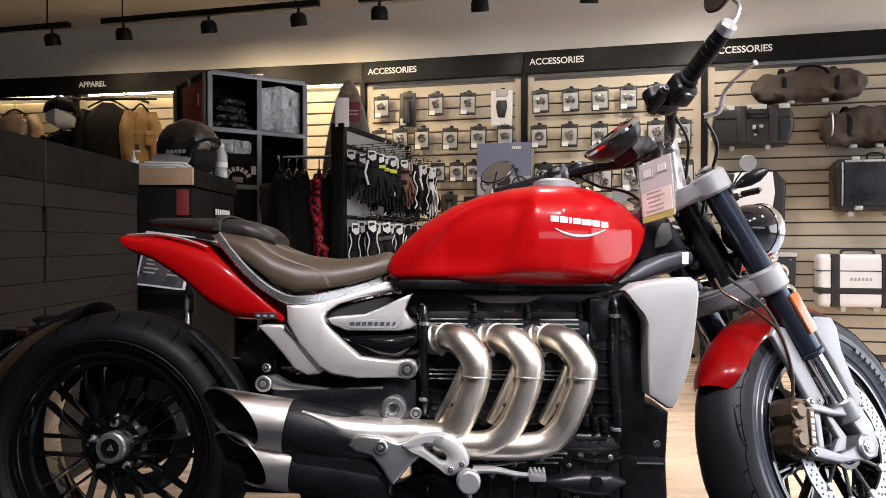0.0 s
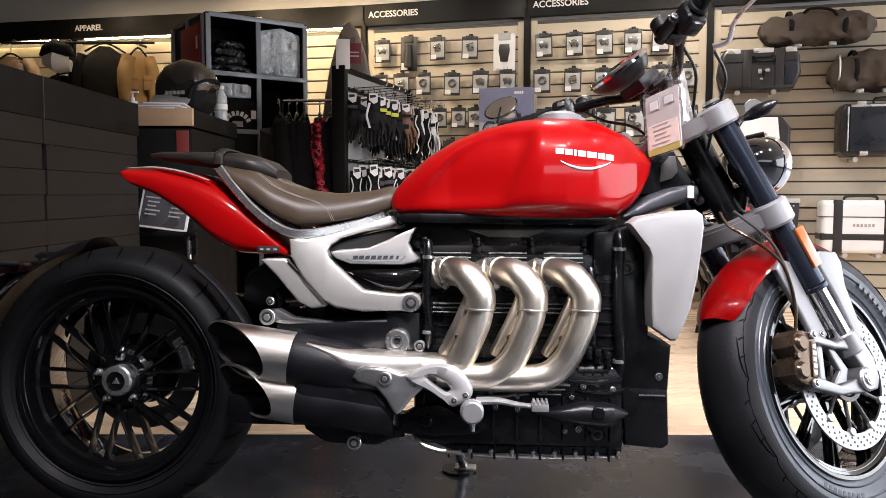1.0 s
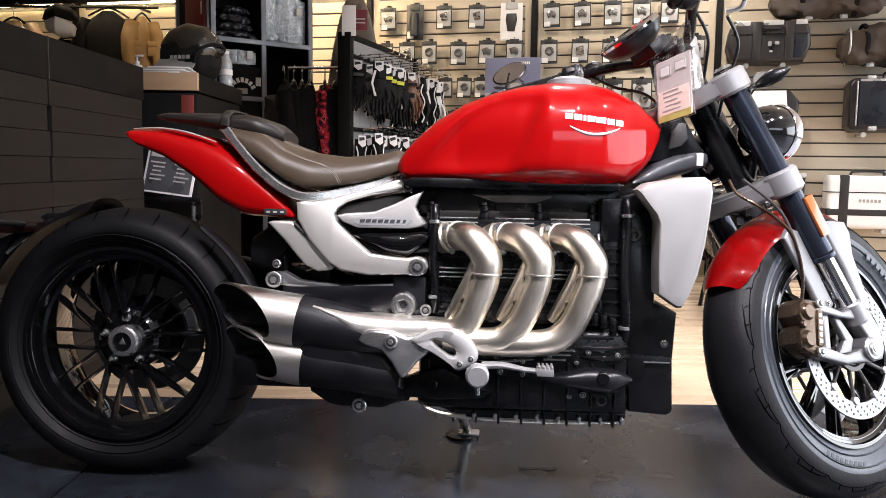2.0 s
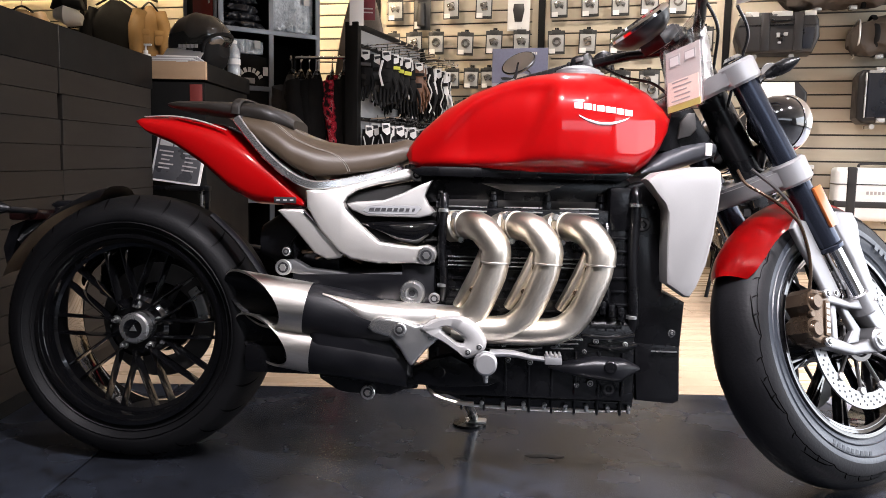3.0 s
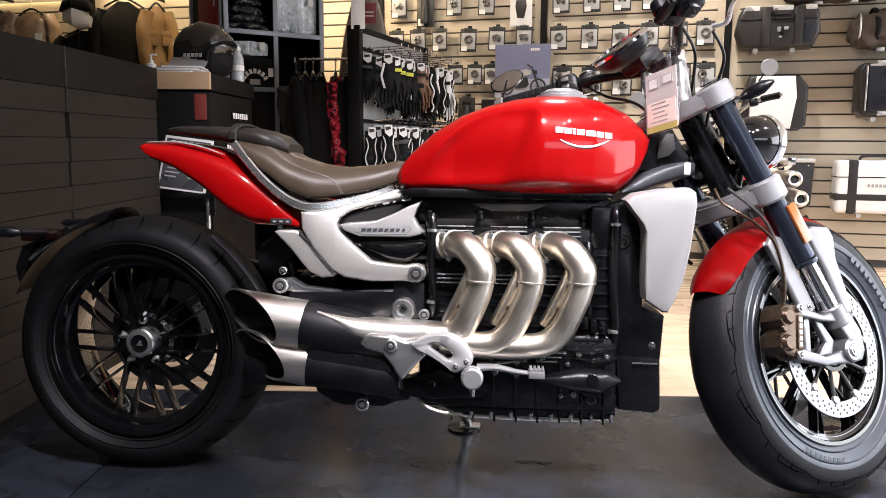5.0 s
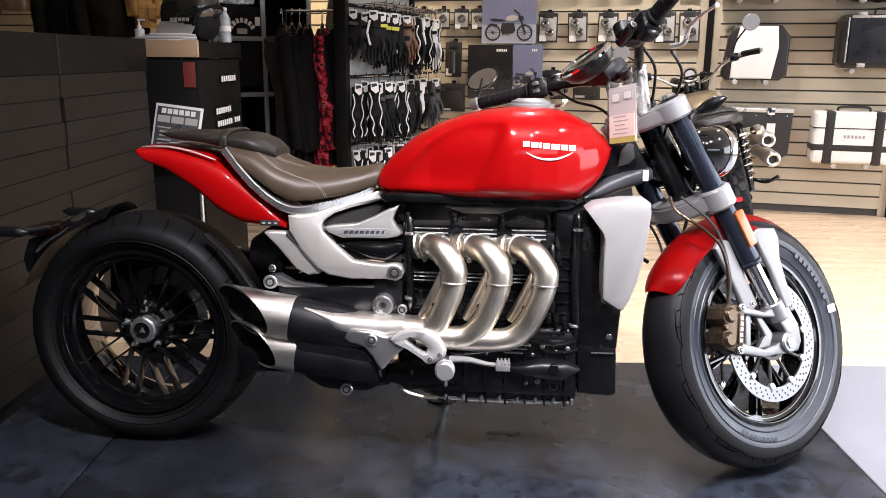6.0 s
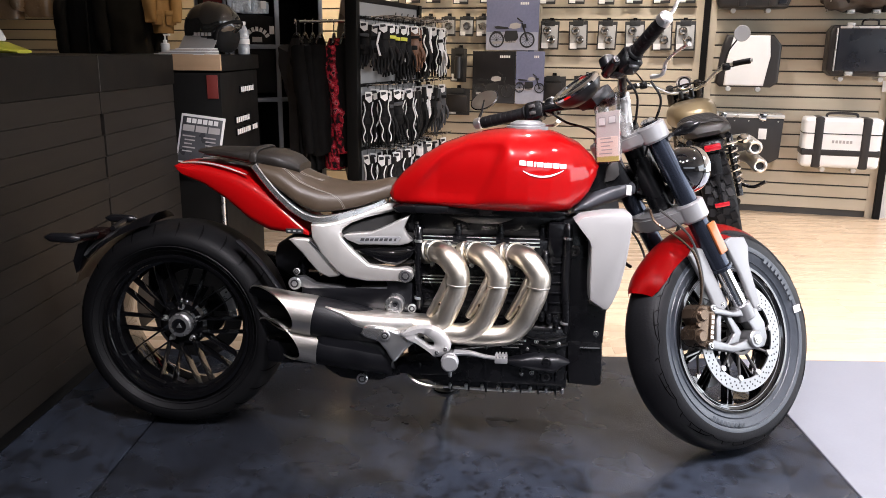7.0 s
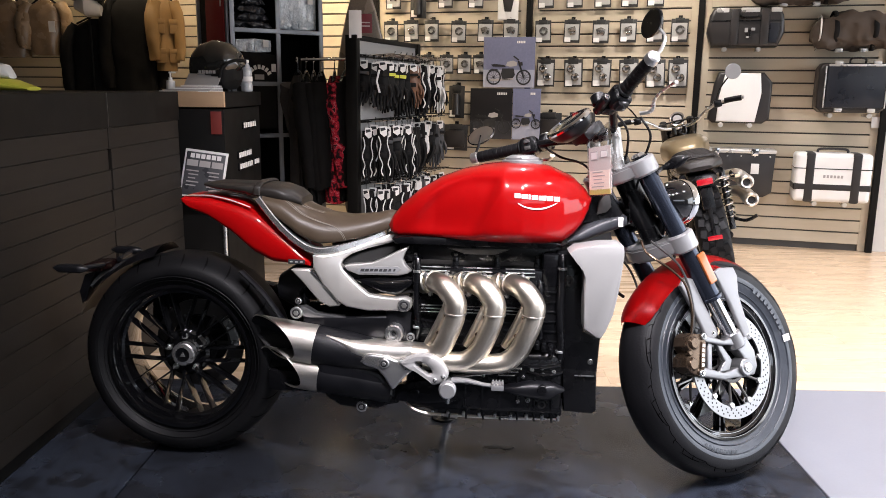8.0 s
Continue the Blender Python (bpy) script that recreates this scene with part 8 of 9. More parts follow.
for sgn in (-1, 1):
    bm = bmesh.new()
    rod(bm, (-0.26, sgn * 0.08, 0.70), (-0.26, sgn * 0.16, 0.705), 0.007)
    body(bm, [(-0.31, 0.715), (-0.29, 0.735), (-0.25, 0.735), (-0.23, 0.715)], [(-0.31, 0.71), (-0.29, 0.69), (-0.25, 0.69), (-0.23, 0.71)], [(-0.31, 0.01), (-0.27, 0.034), (-0.23, 0.01)], -0.31, -0.23, 8, 14)
    for v in bm.verts:
        if abs(v.co.y) < 0.04:
            v.co.y += sgn * 0.165
    part("indicator", bm, M_CHROME, retro, "small chrome indicator")
    sh = part("shock_absorber", bmesh.new(), M_BLACK, retro, "black shock absorber with a bright spring")
    bm = bmesh.new()
    rod(bm, (0.02, sgn * 0.135, 0.36), (0.10, sgn * 0.135, 0.70), 0.018)
    bm.to_mesh(sh.data)
    bm.free()
    bm = bmesh.new()
    hel = [(0.03 + 0.06 * i / 40 + 0.030 * math.cos(i * 1.1), sgn * 0.135 + 0.030 * math.sin(i * 1.1), 0.42 + 0.24 * i / 40) for i in range(41)]
    tube(bm, hel, 0.0055, 6, 2)
    part("spring", bm, M_CHROME, sh, "chrome coil spring")
# twin high exhausts on the right
for i, (z, y) in enumerate(((0.612, -0.248), (0.508, -0.258))):
    bm = bmesh.new()
    tube(bm, [(0.80, -0.10, 0.56 - i * 0.04), (0.70, -0.20, z - 0.02), (0.40, y, z), (0.06, y, z)], [0.022, 0.024, 0.040, 0.042], 18, 6)
    ex = part("exhaust", bm, M_STEEL, retro, "brushed steel high exhaust")
    bm = bmesh.new()
    lathe(bm, [(0.022, 0.030), (0.022, 0.0), (0.030, -0.004), (0.040, 0.010), (0.043, 0.025), (0.043, 0.06), (0.030, 0.06)], 28, pose(0.0, y, z, 0, 0, -90), closed=True)
    bmesh.ops.recalc_face_normals(bm, faces=bm.faces)
    part("end_cap", bm, M_STEEL, ex, "polished end cap")
    bm = bmesh.new()
    rod(bm, (0.030, y, z), (0.026, y, z), 0.024, 0.024, 20)
    part("outlet", bm, M_INK, ex, "dark exhaust outlet")
bm = bmesh.new()
tube(bm, [(0.05, -0.15, 0.42), (0.0, -0.21, 0.40), (-0.02, -0.27, 0.42)], 0.010, 8)
part("pillion_peg", bm, M_BLACK, retro)
# bars, clock, mirrors, lamp, fork
bm = bmesh.new()
tube(bm, [(0.73, -0.41, 1.050), (0.78, -0.29, 1.052), (0.83, -0.20, 1.020), (0.875, -0.11, 0.955), (0.895, -0.04, 0.938), (0.895, 0.04, 0.938), (0.875, 0.11, 0.955), (0.83, 0.20, 1.020), (0.78, 0.29, 1.052), (0.73, 0.41, 1.050)], 0.011, 12, 8)
hb = part("handlebar", bm, M_ALU, retro, "wide silver handlebar")
bm = bmesh.new()
tube(bm, [(0.86, -0.135, 0.975), (0.885, 0.0, 0.985), (0.86, 0.135, 0.975)], 0.006, 10, 6)
for y in (-0.035, 0.035):
    rod(bm, (0.900, y, 0.895), (0.896, y, 0.945), 0.016, 0.018, 14, 0.003)
part("bar_clamp", bm, M_BLACK, hb, "black bar clamp and cross tube")
for sgn in (-1, 1):
    bm = bmesh.new()
    rod(bm, (0.735, sgn * 0.40, 1.050), (0.775, sgn * 0.30, 1.052), 0.017, 0.017, 16, 0.003)
    part("grip", bm, M_RUBBER, hb, "black rubber grip")
    bm = bmesh.new()
    box(bm, (0.795, sgn * 0.258, 1.042), (0.045, 0.050, 0.046), 0.010)
    box(bm, (0.825, sgn * 0.245, 1.038), (0.035, 0.060, 0.026), 0.008)
    part("switch_block", bm, M_BLACK, hb)
    bm = bmesh.new()
    tube(bm, [(0.835, sgn * 0.250, 1.036), (0.845, sgn * 0.290, 1.034), (0.825, sgn * 0.350, 1.036), (0.800, sgn * 0.405, 1.034)], [0.006, 0.0055, 0.005, 0.006], 8, 5)
    part("lever", bm, M_BLACK, hb, "black hand lever")
    bm = bmesh.new()
    tube(bm, [(0.81, sgn * 0.25, 1.055), (0.835, sgn * 0.290, 1.13), (0.81, sgn * 0.355, 1.195)], 0.005, 8)
    part("mirror_stalk", bm, M_BLACK, hb)
    bm = bmesh.new()
    lathe(bm, [(0.0, 0.012), (0.042, 0.010), (0.050, 0.0), (0.047, -0.004), (0.0, -0.004)], 30, pose(0.81, sgn * 0.385, 1.222, 0, 0, -90))
    bmesh.ops.recalc_face_normals(bm, faces=bm.faces)
    part("mirror", bm, M_GREYMETAL, hb, "round grey mirror")
bm = bmesh.new()
clock_at = pose(0.905, 0.0, 0.992, 0, 0, -90) @ pose(0, 0, 0, -28, 0, 0)
lathe(bm, [(0.0, 0.045), (0.036, 0.040), (0.047, 0.010), (0.047, -0.010), (0.0, -0.010)], 30, clock_at)
bmesh.ops.recalc_face_normals(bm, faces=bm.faces)
ck = part("clock", bm, M_BLACK, retro, "round clock with a chrome rim")
bm = bmesh.new()
lathe(bm, [(0.040, -0.012), (0.048, -0.014), (0.052, -0.006), (0.050, 0.004), (0.046, -0.008)], 36, clock_at, closed=True)
bmesh.ops.recalc_face_normals(bm, faces=bm.faces)
part("clock_rim", bm, M_CHROME, ck, "chrome clock rim")
bm = bmesh.new()
lathe(bm, [(0.0, -0.0115), (0.016, -0.0118), (0.028, -0.0118), (0.028, -0.0105), (0.0, -0.0105)], 30, clock_at)
bmesh.ops.recalc_face_normals(bm, faces=bm.faces)
part("clock_face", bm, M_PAPERGREY, ck, "pale dial face")
bm = bmesh.new()
for sgn in (-1, 1):
    rod(bm, (1.02, sgn * 0.09, 0.98), (1.44, sgn * 0.09, 0.345), 0.024)
part("fork", bm, M_BLACK, retro)
bm = bmesh.new()
lathe(bm, [(0.0, 0.10), (0.06, 0.08), (0.085, 0.0), (0.080, -0.02), (0.0, -0.03)], 30, pose(1.12, 0, 0.90, 0, 0, 90))
bmesh.ops.recalc_face_normals(bm, faces=bm.faces)
part("headlamp", bm, M_GLOSSBLACK, retro)
bm = bmesh.new()
tube(bm, [(0.45, 0.14, 0.30), (0.40, 0.22, 0.14), (0.38, 0.26, 0.055)], 0.011, 8)
part("side_stand", bm, M_BLACK, retro)

# ---- glove rack ----
RACK_A, RACK_B = Vector((-0.575, 4.42, 0)), Vector((-0.262, 5.46, 0))
RD = (RACK_B - RACK_A).normalized()
RACK_YAW = math.degrees(math.atan2(RD.y, RD.x))
RL = (RACK_B - RACK_A).length
rack = thing("glove_rack", "grey freestanding glove rack in a black frame", "display rack", pose(RACK_A.x, RACK_A.y, 0, 0, 0, RACK_YAW))
bm = bmesh.new()
box(bm, (RL / 2, 0.0, 0.77), (RL - 0.04, 0.030, 1.34), 0.003)
part("panel", bm, M_GREYMETAL, rack, "plain grey panel")
for x in (0.0, RL):
    bm = bmesh.new()
    box(bm, (x, 0, 0.735), (0.05, 0.075, 1.47), 0.004)
    part("post", bm, M_FASCIA, rack, "black frame post")
for z in (0.08, 1.455):
    bm = bmesh.new()
    box(bm, (RL / 2, 0, z), (RL, 0.05, 0.03), 0.003)
    part("crossbar", bm, M_FASCIA, rack)
for z in (1.350, 0.955, 0.572):
    bm = bmesh.new()
    box(bm, (RL / 2 + 0.06, -0.03, z), (RL + 0.08, 0.012, 0.020), 0.002)
    bar = part("hook_bar", bm, M_FASCIA, rack, "black hook bar")
    for i in range(12):
        bm = bmesh.new()
        rod(bm, (0.055 + i * 0.100, -0.03, z), (0.055 + i * 0.100, -0.25, z + 0.012), 0.0035, 0.0035, 6)
        rod(bm, (0.055 + i * 0.100, -0.25, z + 0.012), (0.055 + i * 0.100, -0.254, z + 0.026), 0.0035, 0.0035, 6)
        part("prong", bm, M_CHROME, bar)
M_GLOVEBROWN = mk("brown_glove_leather", (0.13, 0.055, 0.025), 0.6, 0, 0.2, 14, 200, 0.3)
M_GLOVEGREY = mk("grey_glove_fabric", (0.04, 0.04, 0.042), 0.7, 0, 0.2, 14, 200, 0.3)
M_HIVIS = mk("hi_vis_yellow", (0.55, 0.55, 0.06), 0.7)
M_TRIMWHITE = mk("white_trim", (0.62, 0.61, 0.60), 0.6)


def glove(m, main, trim, label, piped):
    t = thing("glove", label, "glove", m, "gloves on the rack")
    bm = bmesh.new()
    body(bm, [(-0.042, 0.02), (-0.032, 0.045), (0.032, 0.045), (0.042, 0.02)], [(-0.042, -0.045), (-0.026, -0.06), (0.026, -0.06), (0.042, -0.045)], [(-0.042, 0.010), (0, 0.022), (0.042, 0.010)], -0.042, 0.042, 8, 12, 0.7, 0.6, 0.5)
    bmesh.ops.translate(bm, verts=bm.verts, vec=(0, 0, -0.10))
    for i, (x, l) in enumerate(((-0.031, 0.062), (-0.010, 0.080), (0.011, 0.076), (0.031, 0.060))):
        tube(bm, [(x, 0, -0.145), (x * 1.1, -0.014, -0.145 - l * 0.55), (x * 1.0, -0.034, -0.145 - l)], [0.0112, 0.0108, 0.007], 8, 3)
    tube(bm, [(0.038, 0, -0.105), (0.058, -0.014, -0.14), (0.052, -0.026, -0.172)], [0.013, 0.012, 0.007], 8, 3)
    part("hand_shell", bm, main, t, smooth=60)
    bm = bmesh.new()
    body(bm, [(-0.040, 0.0), (0.040, 0.0)], [(-0.040, -0.065), (0.040, -0.065)], [(-0.040, 0.010), (0, 0.024), (0.040, 0.010)], -0.040, 0.040, 6, 10, 0.6, 0.3, 0.5)
    part("cuff", bm, main, t)
    if piped == 1:
        for sgn in (-1, 1):
            bm = bmesh.new()
            tube(bm, [(sgn * 0.036, -0.016, -0.03), (sgn * 0.024, -0.026, -0.065), (sgn * 0.040, -0.022, -0.11), (sgn * 0.020, -0.030, -0.15), (sgn * 0.034, -0.034, -0.178), (sgn * 0.022, -0.044, -0.20)], 0.0042, 6, 4)
            part("piping", bm, trim, t)
    elif piped == 3:
        for k in range(9):
            bm = bmesh.new()
            z = -0.04 - k * 0.019
            tube(bm, [(-0.040, -0.012, z + 0.006), (-0.018, -0.027, z - 0.003), (0.010, -0.028, z + 0.003), (0.040, -0.012, z - 0.005)], 0.0040, 6, 4)
            part("stripe", bm, trim, t)
    elif piped == 2:
        bm = bmesh.new()
        plate(bm, [(-0.030, -0.03), (-0.016, -0.03), (-0.034, -0.085), (-0.012, -0.140), (-0.026, -0.140), (-0.046, -0.085)], -0.032, -0.018, 0.002)
        part("chevron", bm, trim, t)
    else:
        bm = bmesh.new()
        box(bm, (0, -0.023, -0.052), (0.074, 0.010, 0.016), 0.003)
        part("strap", bm, trim, t)
    bm = bmesh.new()
    box(bm, (-0.004, -0.024, -0.112), (0.044, 0.009, 0.026), 0.006)
    part("knuckle_pad", bm, M_FABRIC, t)
    bm = bmesh.new()
    plate(bm, [(-0.026, 0.012), (0.026, 0.012), (0.026, -0.026), (0.004, -0.034), (-0.026, -0.018)], -0.0275, -0.0255, 0.0006, 0, 1)
    card = part("header_card", bm, M_PAPER, t, "white header card with dark bars")
    bm = bmesh.new()
    plate(bm, [(-0.022, 0.004), (0.012, 0.006), (0.018, -0.004), (-0.018, -0.010)], -0.0285, -0.0272, 0, 0, 1)
    part("card_bar", bm, M_INK, card)
    bm = bmesh.new()
    tube(bm, [(0, -0.018, -0.010), (0.004, -0.016, 0.022), (0, -0.004, 0.044), (-0.003, 0.004, 0.030)], 0.0016, 6, 4)
    part("hanger_loop", bm, M_FABRIC, t, "black hanger loop")
    return t


kinds = [(M_FABRIC, M_GLOVEGREY, "black riding glove with a grey strap", 0), (M_FABRIC, M_TRIMWHITE, "black riding glove with white piping", 1), (M_GLOVEBROWN, M_FABRIC, "brown leather riding glove", 0),
         (M_GLOVEGREY, M_FABRIC, "grey riding glove with a black strap", 0), (M_FABRIC, M_HIVIS, "black riding glove with a yellow strap", 0), (M_FABRIC, M_TRIMWHITE, "black riding glove with a white chevron", 2), (M_TRIMWHITE, M_FABRIC, "white and black riding glove", 0), (M_FABRIC, M_TRIMWHITE, "black and white striped riding glove", 3)]
glove_first = {}
RM = pose(RACK_A.x, RACK_A.y, 0, 0, 0, RACK_YAW)
for r, z in enumerate((1.342, 0.947, 0.564)):
    for i in range(12):
        for j in range(2):
            if r == 0:
                k = (5, 4, 4, 4, 5, 2, 2, 1, 6, 1, 6, 1)[i] if j else random.choice((0, 0, 3, 1))
            else:
                k = random.choice((1, 1, 1, 0, 5)) if i < 5 else random.choice((1, 3, 6, 0, 1, 3, 7)) if i < 9 else random.choice((7, 0, 1, 3))
            at = RM @ Vector((0.055 + i * 0.100, -0.07 - 0.10 * j + random.uniform(-0.01, 0.01), z - 0.030 - random.uniform(0, 0.020)))
            m = pose(at.x, at.y, at.z, random.uniform(-5, 5), random.uniform(-7, 7), random.uniform(-30, 30)) @ Matrix.Diagonal((random.uniform(0.84, 1.06), random.uniform(1.0, 1.5), random.uniform(1.08, 1.26), 1))
            if k not in glove_first:
                glove_first[k] = glove(m, *kinds[k])
            else:
                copy_thing(glove_first[k], m)

# placard on the rack and the tall board behind it
pl = thing("placard", "white and dark red placard clipped on the rack post", "sign", pose(-0.555, 4.40, 1.46, 0, 0, 5))
bm = bmesh.new()
box(bm, (0, 0, 0.07), (0.075, 0.006, 0.16), 0.001)
part("white_card", bm, M_PAPER, pl)
bm = bmesh.new()
box(bm, (0.062, 0.004, 0.075), (0.075, 0.006, 0.11), 0.001)
part("red_card", bm, mk("dark_red_card", (0.12, 0.01, 0.015), 0.5), pl, "dark red card")
for i in range(2):
    bm = bmesh.new()
    box(bm, (0.062, -0.0005, 0.080 - i * 0.02), (0.05, 0.002, 0.007), 0)
    part("text_bar", bm, M_PAPERGREY, pl)
board = thing("display_board", "leaf-shaped brown and grey surfboard standing upright", "surfboard", pose(-0.612, 5.28, 0, 3, 0, 0))
bm = bmesh.new()
outline = []
for i in range(24):
    a = 2 * math.pi * i / 24
    z = 0.945 + 0.925 * math.sin(a)
    outline.append((0.195 * math.cos(a) * (1 - 0.26 * max(0, math.sin(a)) ** 2), z))
plate(bm, outline, -0.02, 0.02, 0.014, 2, 3)
part("deck", bm, mk("board_lacquer", (0.21, 0.17, 0.135), 0.28, 0.2, 0.3, 2.5, 100, 0.02, 0.05, coat=0.6), board)


# ---- garments ----
def garment(name, label, m, material, wx, wy, z0, z1, seed, hook=0.075, sleeves=True):
    """A hanging jacket: wide along x, thin along y; hangs from z1."""
    t = thing(name, label, "jacket", m, "hanging jackets")
    h = z1 - z0

    def fold(co):
        n = noise.noise(Vector((co.x * 9 + seed, co.y * 6, co.z * 2.2))) + 0.6 * noise.noise(Vector((co.x * 22, seed, co.z * 5)))
        n += 0.5 * noise.noise(Vector((co.x * 40, co.y * 14 + seed, co.z * 16)))
        co.y += n * 0.026
        co.x += n * 0.014
        return co
    bm = bmesh.new()
    rings = []
    for i in range(17):
        f = i / 16
        z = z1 - h * f
        w = wx * (0.28 + 0.72 * min(1.0, f / 0.12)) * (1 + 0.06 * math.sin(f * 3))
        d = wy * (0.45 + 0.55 * min(1.0, f / 0.15))
        row = []
        for k in range(28):
            th = 2 * math.pi * k / 28
            row.append(bm.verts.new(fold(Vector((w * math.copysign(abs(math.cos(th)) ** 0.8, math.cos(th)), d * math.sin(th), z)))))
        rings.append(row)
    for r0, r1 in zip(rings, rings[1:]):
        skin(bm, r0, r1)
    bm.faces.new(rings[0])
    bm.faces.new(rings[-1][::-1])
    bmesh.ops.recalc_face_normals(bm, faces=bm.faces)
    part("torso", bm, material, t, smooth=60)
    if sleeves:
        for sgn in (-1, 1):
            bm = bmesh.new()
            tube(bm, [(sgn * wx * 0.80, 0, z1 - h * 0.08), (sgn * wx * 1.15, -0.02, z1 - h * 0.30), (sgn * wx * 1.22, -0.045, z1 - h * 0.60), (sgn * wx * 1.16, -0.06, z1 - h * 0.86)], [0.060, 0.062, 0.055, 0.045], 12, 6)
            for v in bm.verts:
                v.co = fold(v.co)
            part("sleeve", bm, material, t, smooth=60)
    bm = bmesh.new()
    tube(bm, [(-wx * 0.8, 0, z1 - 0.04), (0, 0, z1 + 0.03), (wx * 0.8, 0, z1 - 0.04)], 0.008, 8)
    hg = part("hanger", bm, M_BLACK, t, "black clothes hanger")
    bm = bmesh.new()
    tube(bm, [(0, 0, z1 + 0.02), (0, 0, z1 + hook - 0.02), (0.012, 0, z1 + hook), (0.028, 0, z1 + hook + 0.014), (0.042, 0, z1 + hook), (0.040, 0, z1 + hook - 0.015)], 0.0035, 8)
    part("hook", bm, M_CHROME, hg, "bright wire hook")
    return t


def camouflage(name, tones):
    """Cloth with hard-edged blotches in a few tones."""
    m = mk(name, (0.3, 0.03, 0.05), 0.85, 0, 0.2, 20, 220, 0.3, spec=0.2)
    n, l = m.node_tree.nodes, m.node_tree.links
    tc, tex, ramp = n.new("ShaderNodeTexCoord"), n.new("ShaderNodeTexNoise"), n.new("ShaderNodeValToRGB")
    tex.inputs["Scale"].default_value, tex.inputs["Detail"].default_value = 26.0, 3.0
    l.new(tc.outputs["Object"], tex.inputs["Vector"])
    l.new(tex.outputs["Fac"], ramp.inputs["Fac"])
    ramp.color_ramp.interpolation = "CONSTANT"
    while len(ramp.color_ramp.elements) < len(tones):
        ramp.color_ramp.elements.new(0.5)
    for e, (at, rgb) in zip(ramp.color_ramp.elements, tones):
        e.position, e.color = at, (*rgb, 1)
    l.new(ramp.outputs["Color"], n["Principled BSDF"].inputs["Base Color"])
    return m


M_REDCAMO = camouflage("red_camouflage", ((0.0, (0.015, 0.008, 0.009)), (0.44, (0.16, 0.008, 0.016)), (0.50, (0.50, 0.022, 0.045)), (0.60, (0.62, 0.16, 0.18)), (0.66, (0.03, 0.01, 0.012))))
M_TANJ = mk("tan_waxed_cotton", (0.19, 0.108, 0.036), 0.7, 0, 0.2, 7, 200, 0.3)
M_BROWNJ = mk("brown_leather", (0.26, 0.175, 0.105), 0.30, 0, 0.3, 7, 160, 0.3)
M_GREYJ = mk("grey_marl", (0.034, 0.033, 0.034), 0.85, 0, 0.2, 12, 240, 0.3)
rail = thing("clothes_rail", "thin chrome clothes rail on two posts", "clothes rail", pose(-0.92, 4.93, 0))
bm = bmesh.new()
rod(bm, (-0.08, 0, 1.337), (0.30, 0, 1.345), 0.009)
part("bar", bm, M_CHROME, rail)
for x in (-0.075, 0.295):
    bm = bmesh.new()
    rod(bm, (x, 0, 0), (x, 0, 1.345), 0.011)
    box(bm, (x, 0, 0.012), (0.05, 0.42, 0.024), 0.006)
    part("upright", bm, M_FASCIA, rail)
for i, (dx, mm, lab, z0) in enumerate(((-0.110, M_GREYJ, "dark grey jacket on a hanger", 0.42), (-0.055, M_FABRIC, "black jacket on a hanger", 0.40), (-0.005, M_FABRIC, "black jacket on a hanger", 0.38), (0.045, M_FABRIC, "black jacket on a hanger", 0.40),
                                       (0.135, M_REDCAMO, "red camouflage shirt on a hanger", 0.40), (0.205, M_FABRIC, "black jacket on a hanger", 0.42), (0.250, M_FABRIC, "black jacket on a hanger", 0.42))):
    garment("jacket", lab, pose(-0.90 + dx, 4.93, 0, 0, 0, 90 + (26 if i == 0 else random.uniform(-6, 6))), mm, 0.20, 0.034 if mm != M_REDCAMO else 0.062, z0, 1.235, 5.0 * i, 0.105)

rail2 = thing("clothes_rail", "long black clothes rail on wall brackets", "clothes rail", pose(-3.2, 6.42, 0))
bm = bmesh.new()
rod(bm, (-0.9, 0, 1.965), (0.90, 0, 1.965), 0.010)
part("bar", bm, M_FASCIA, rail2)
for x in (-0.6, 0.0, 0.70):
    bm = bmesh.new()
    tube(bm, [(x, 0.38, 2.00), (x, 0.10, 1.985), (x, 0.0, 1.962)], 0.011, 8)
    part("bracket", bm, M_FASCIA, rail2)


def on_rail2(label, x, yaw, material, wx, wy, z0, z1, seed):
    return garment("jacket", label, pose(x, 6.42, 0, 0, 0, yaw), material, wx, wy, z0, z1, seed, 1.975 - z1)


tan = on_rail2("tan waxed cotton jacket hanging open", -2.43, 30, M_TANJ, 0.084, 0.06, 1.28, 1.895, 71.0)
for x, z, w in ((-0.055, 1.40, 0.085), (0.055, 1.40, 0.085), (-0.05, 1.64, 0.065), (0.055, 1.64, 0.065)):
    bm = bmesh.new()
    box(bm, (x, -0.062, z), (w, 0.034, 0.11), 0.008)
    pk = part("pocket", bm, M_TANJ, tan)
    bm = bmesh.new()
    box(bm, (x, -0.078, z + 0.042), (w * 1.06, 0.010, 0.040), 0.004)
    part("flap", bm, M_TANJ, pk)
brown = on_rail2("brown leather jacket with a price tag", -3.44, 10, M_BROWNJ, 0.14, 0.085, 1.40, 1.85, 82.0)
bm = bmesh.new()
box(bm, (0.08, -0.13, 1.63), (0.050, 0.003, 0.09), 0)
part("price_tag", bm, M_PAPER, brown, "white price tag")
on_rail2("brown leather jacket on a hanger", -3.76, -8, M_BROWNJ, 0.16, 0.09, 1.38, 1.86, 93.0)
on_rail2("long black textile jacket", -3.00, 14, M_FABRIC, 0.21, 0.11, 1.0, 1.70, 104.0)
on_rail2("black textile jacket with buckles", -2.69, 16, M_FABRIC, 0.190, 0.10, 1.0, 1.93, 115.0)

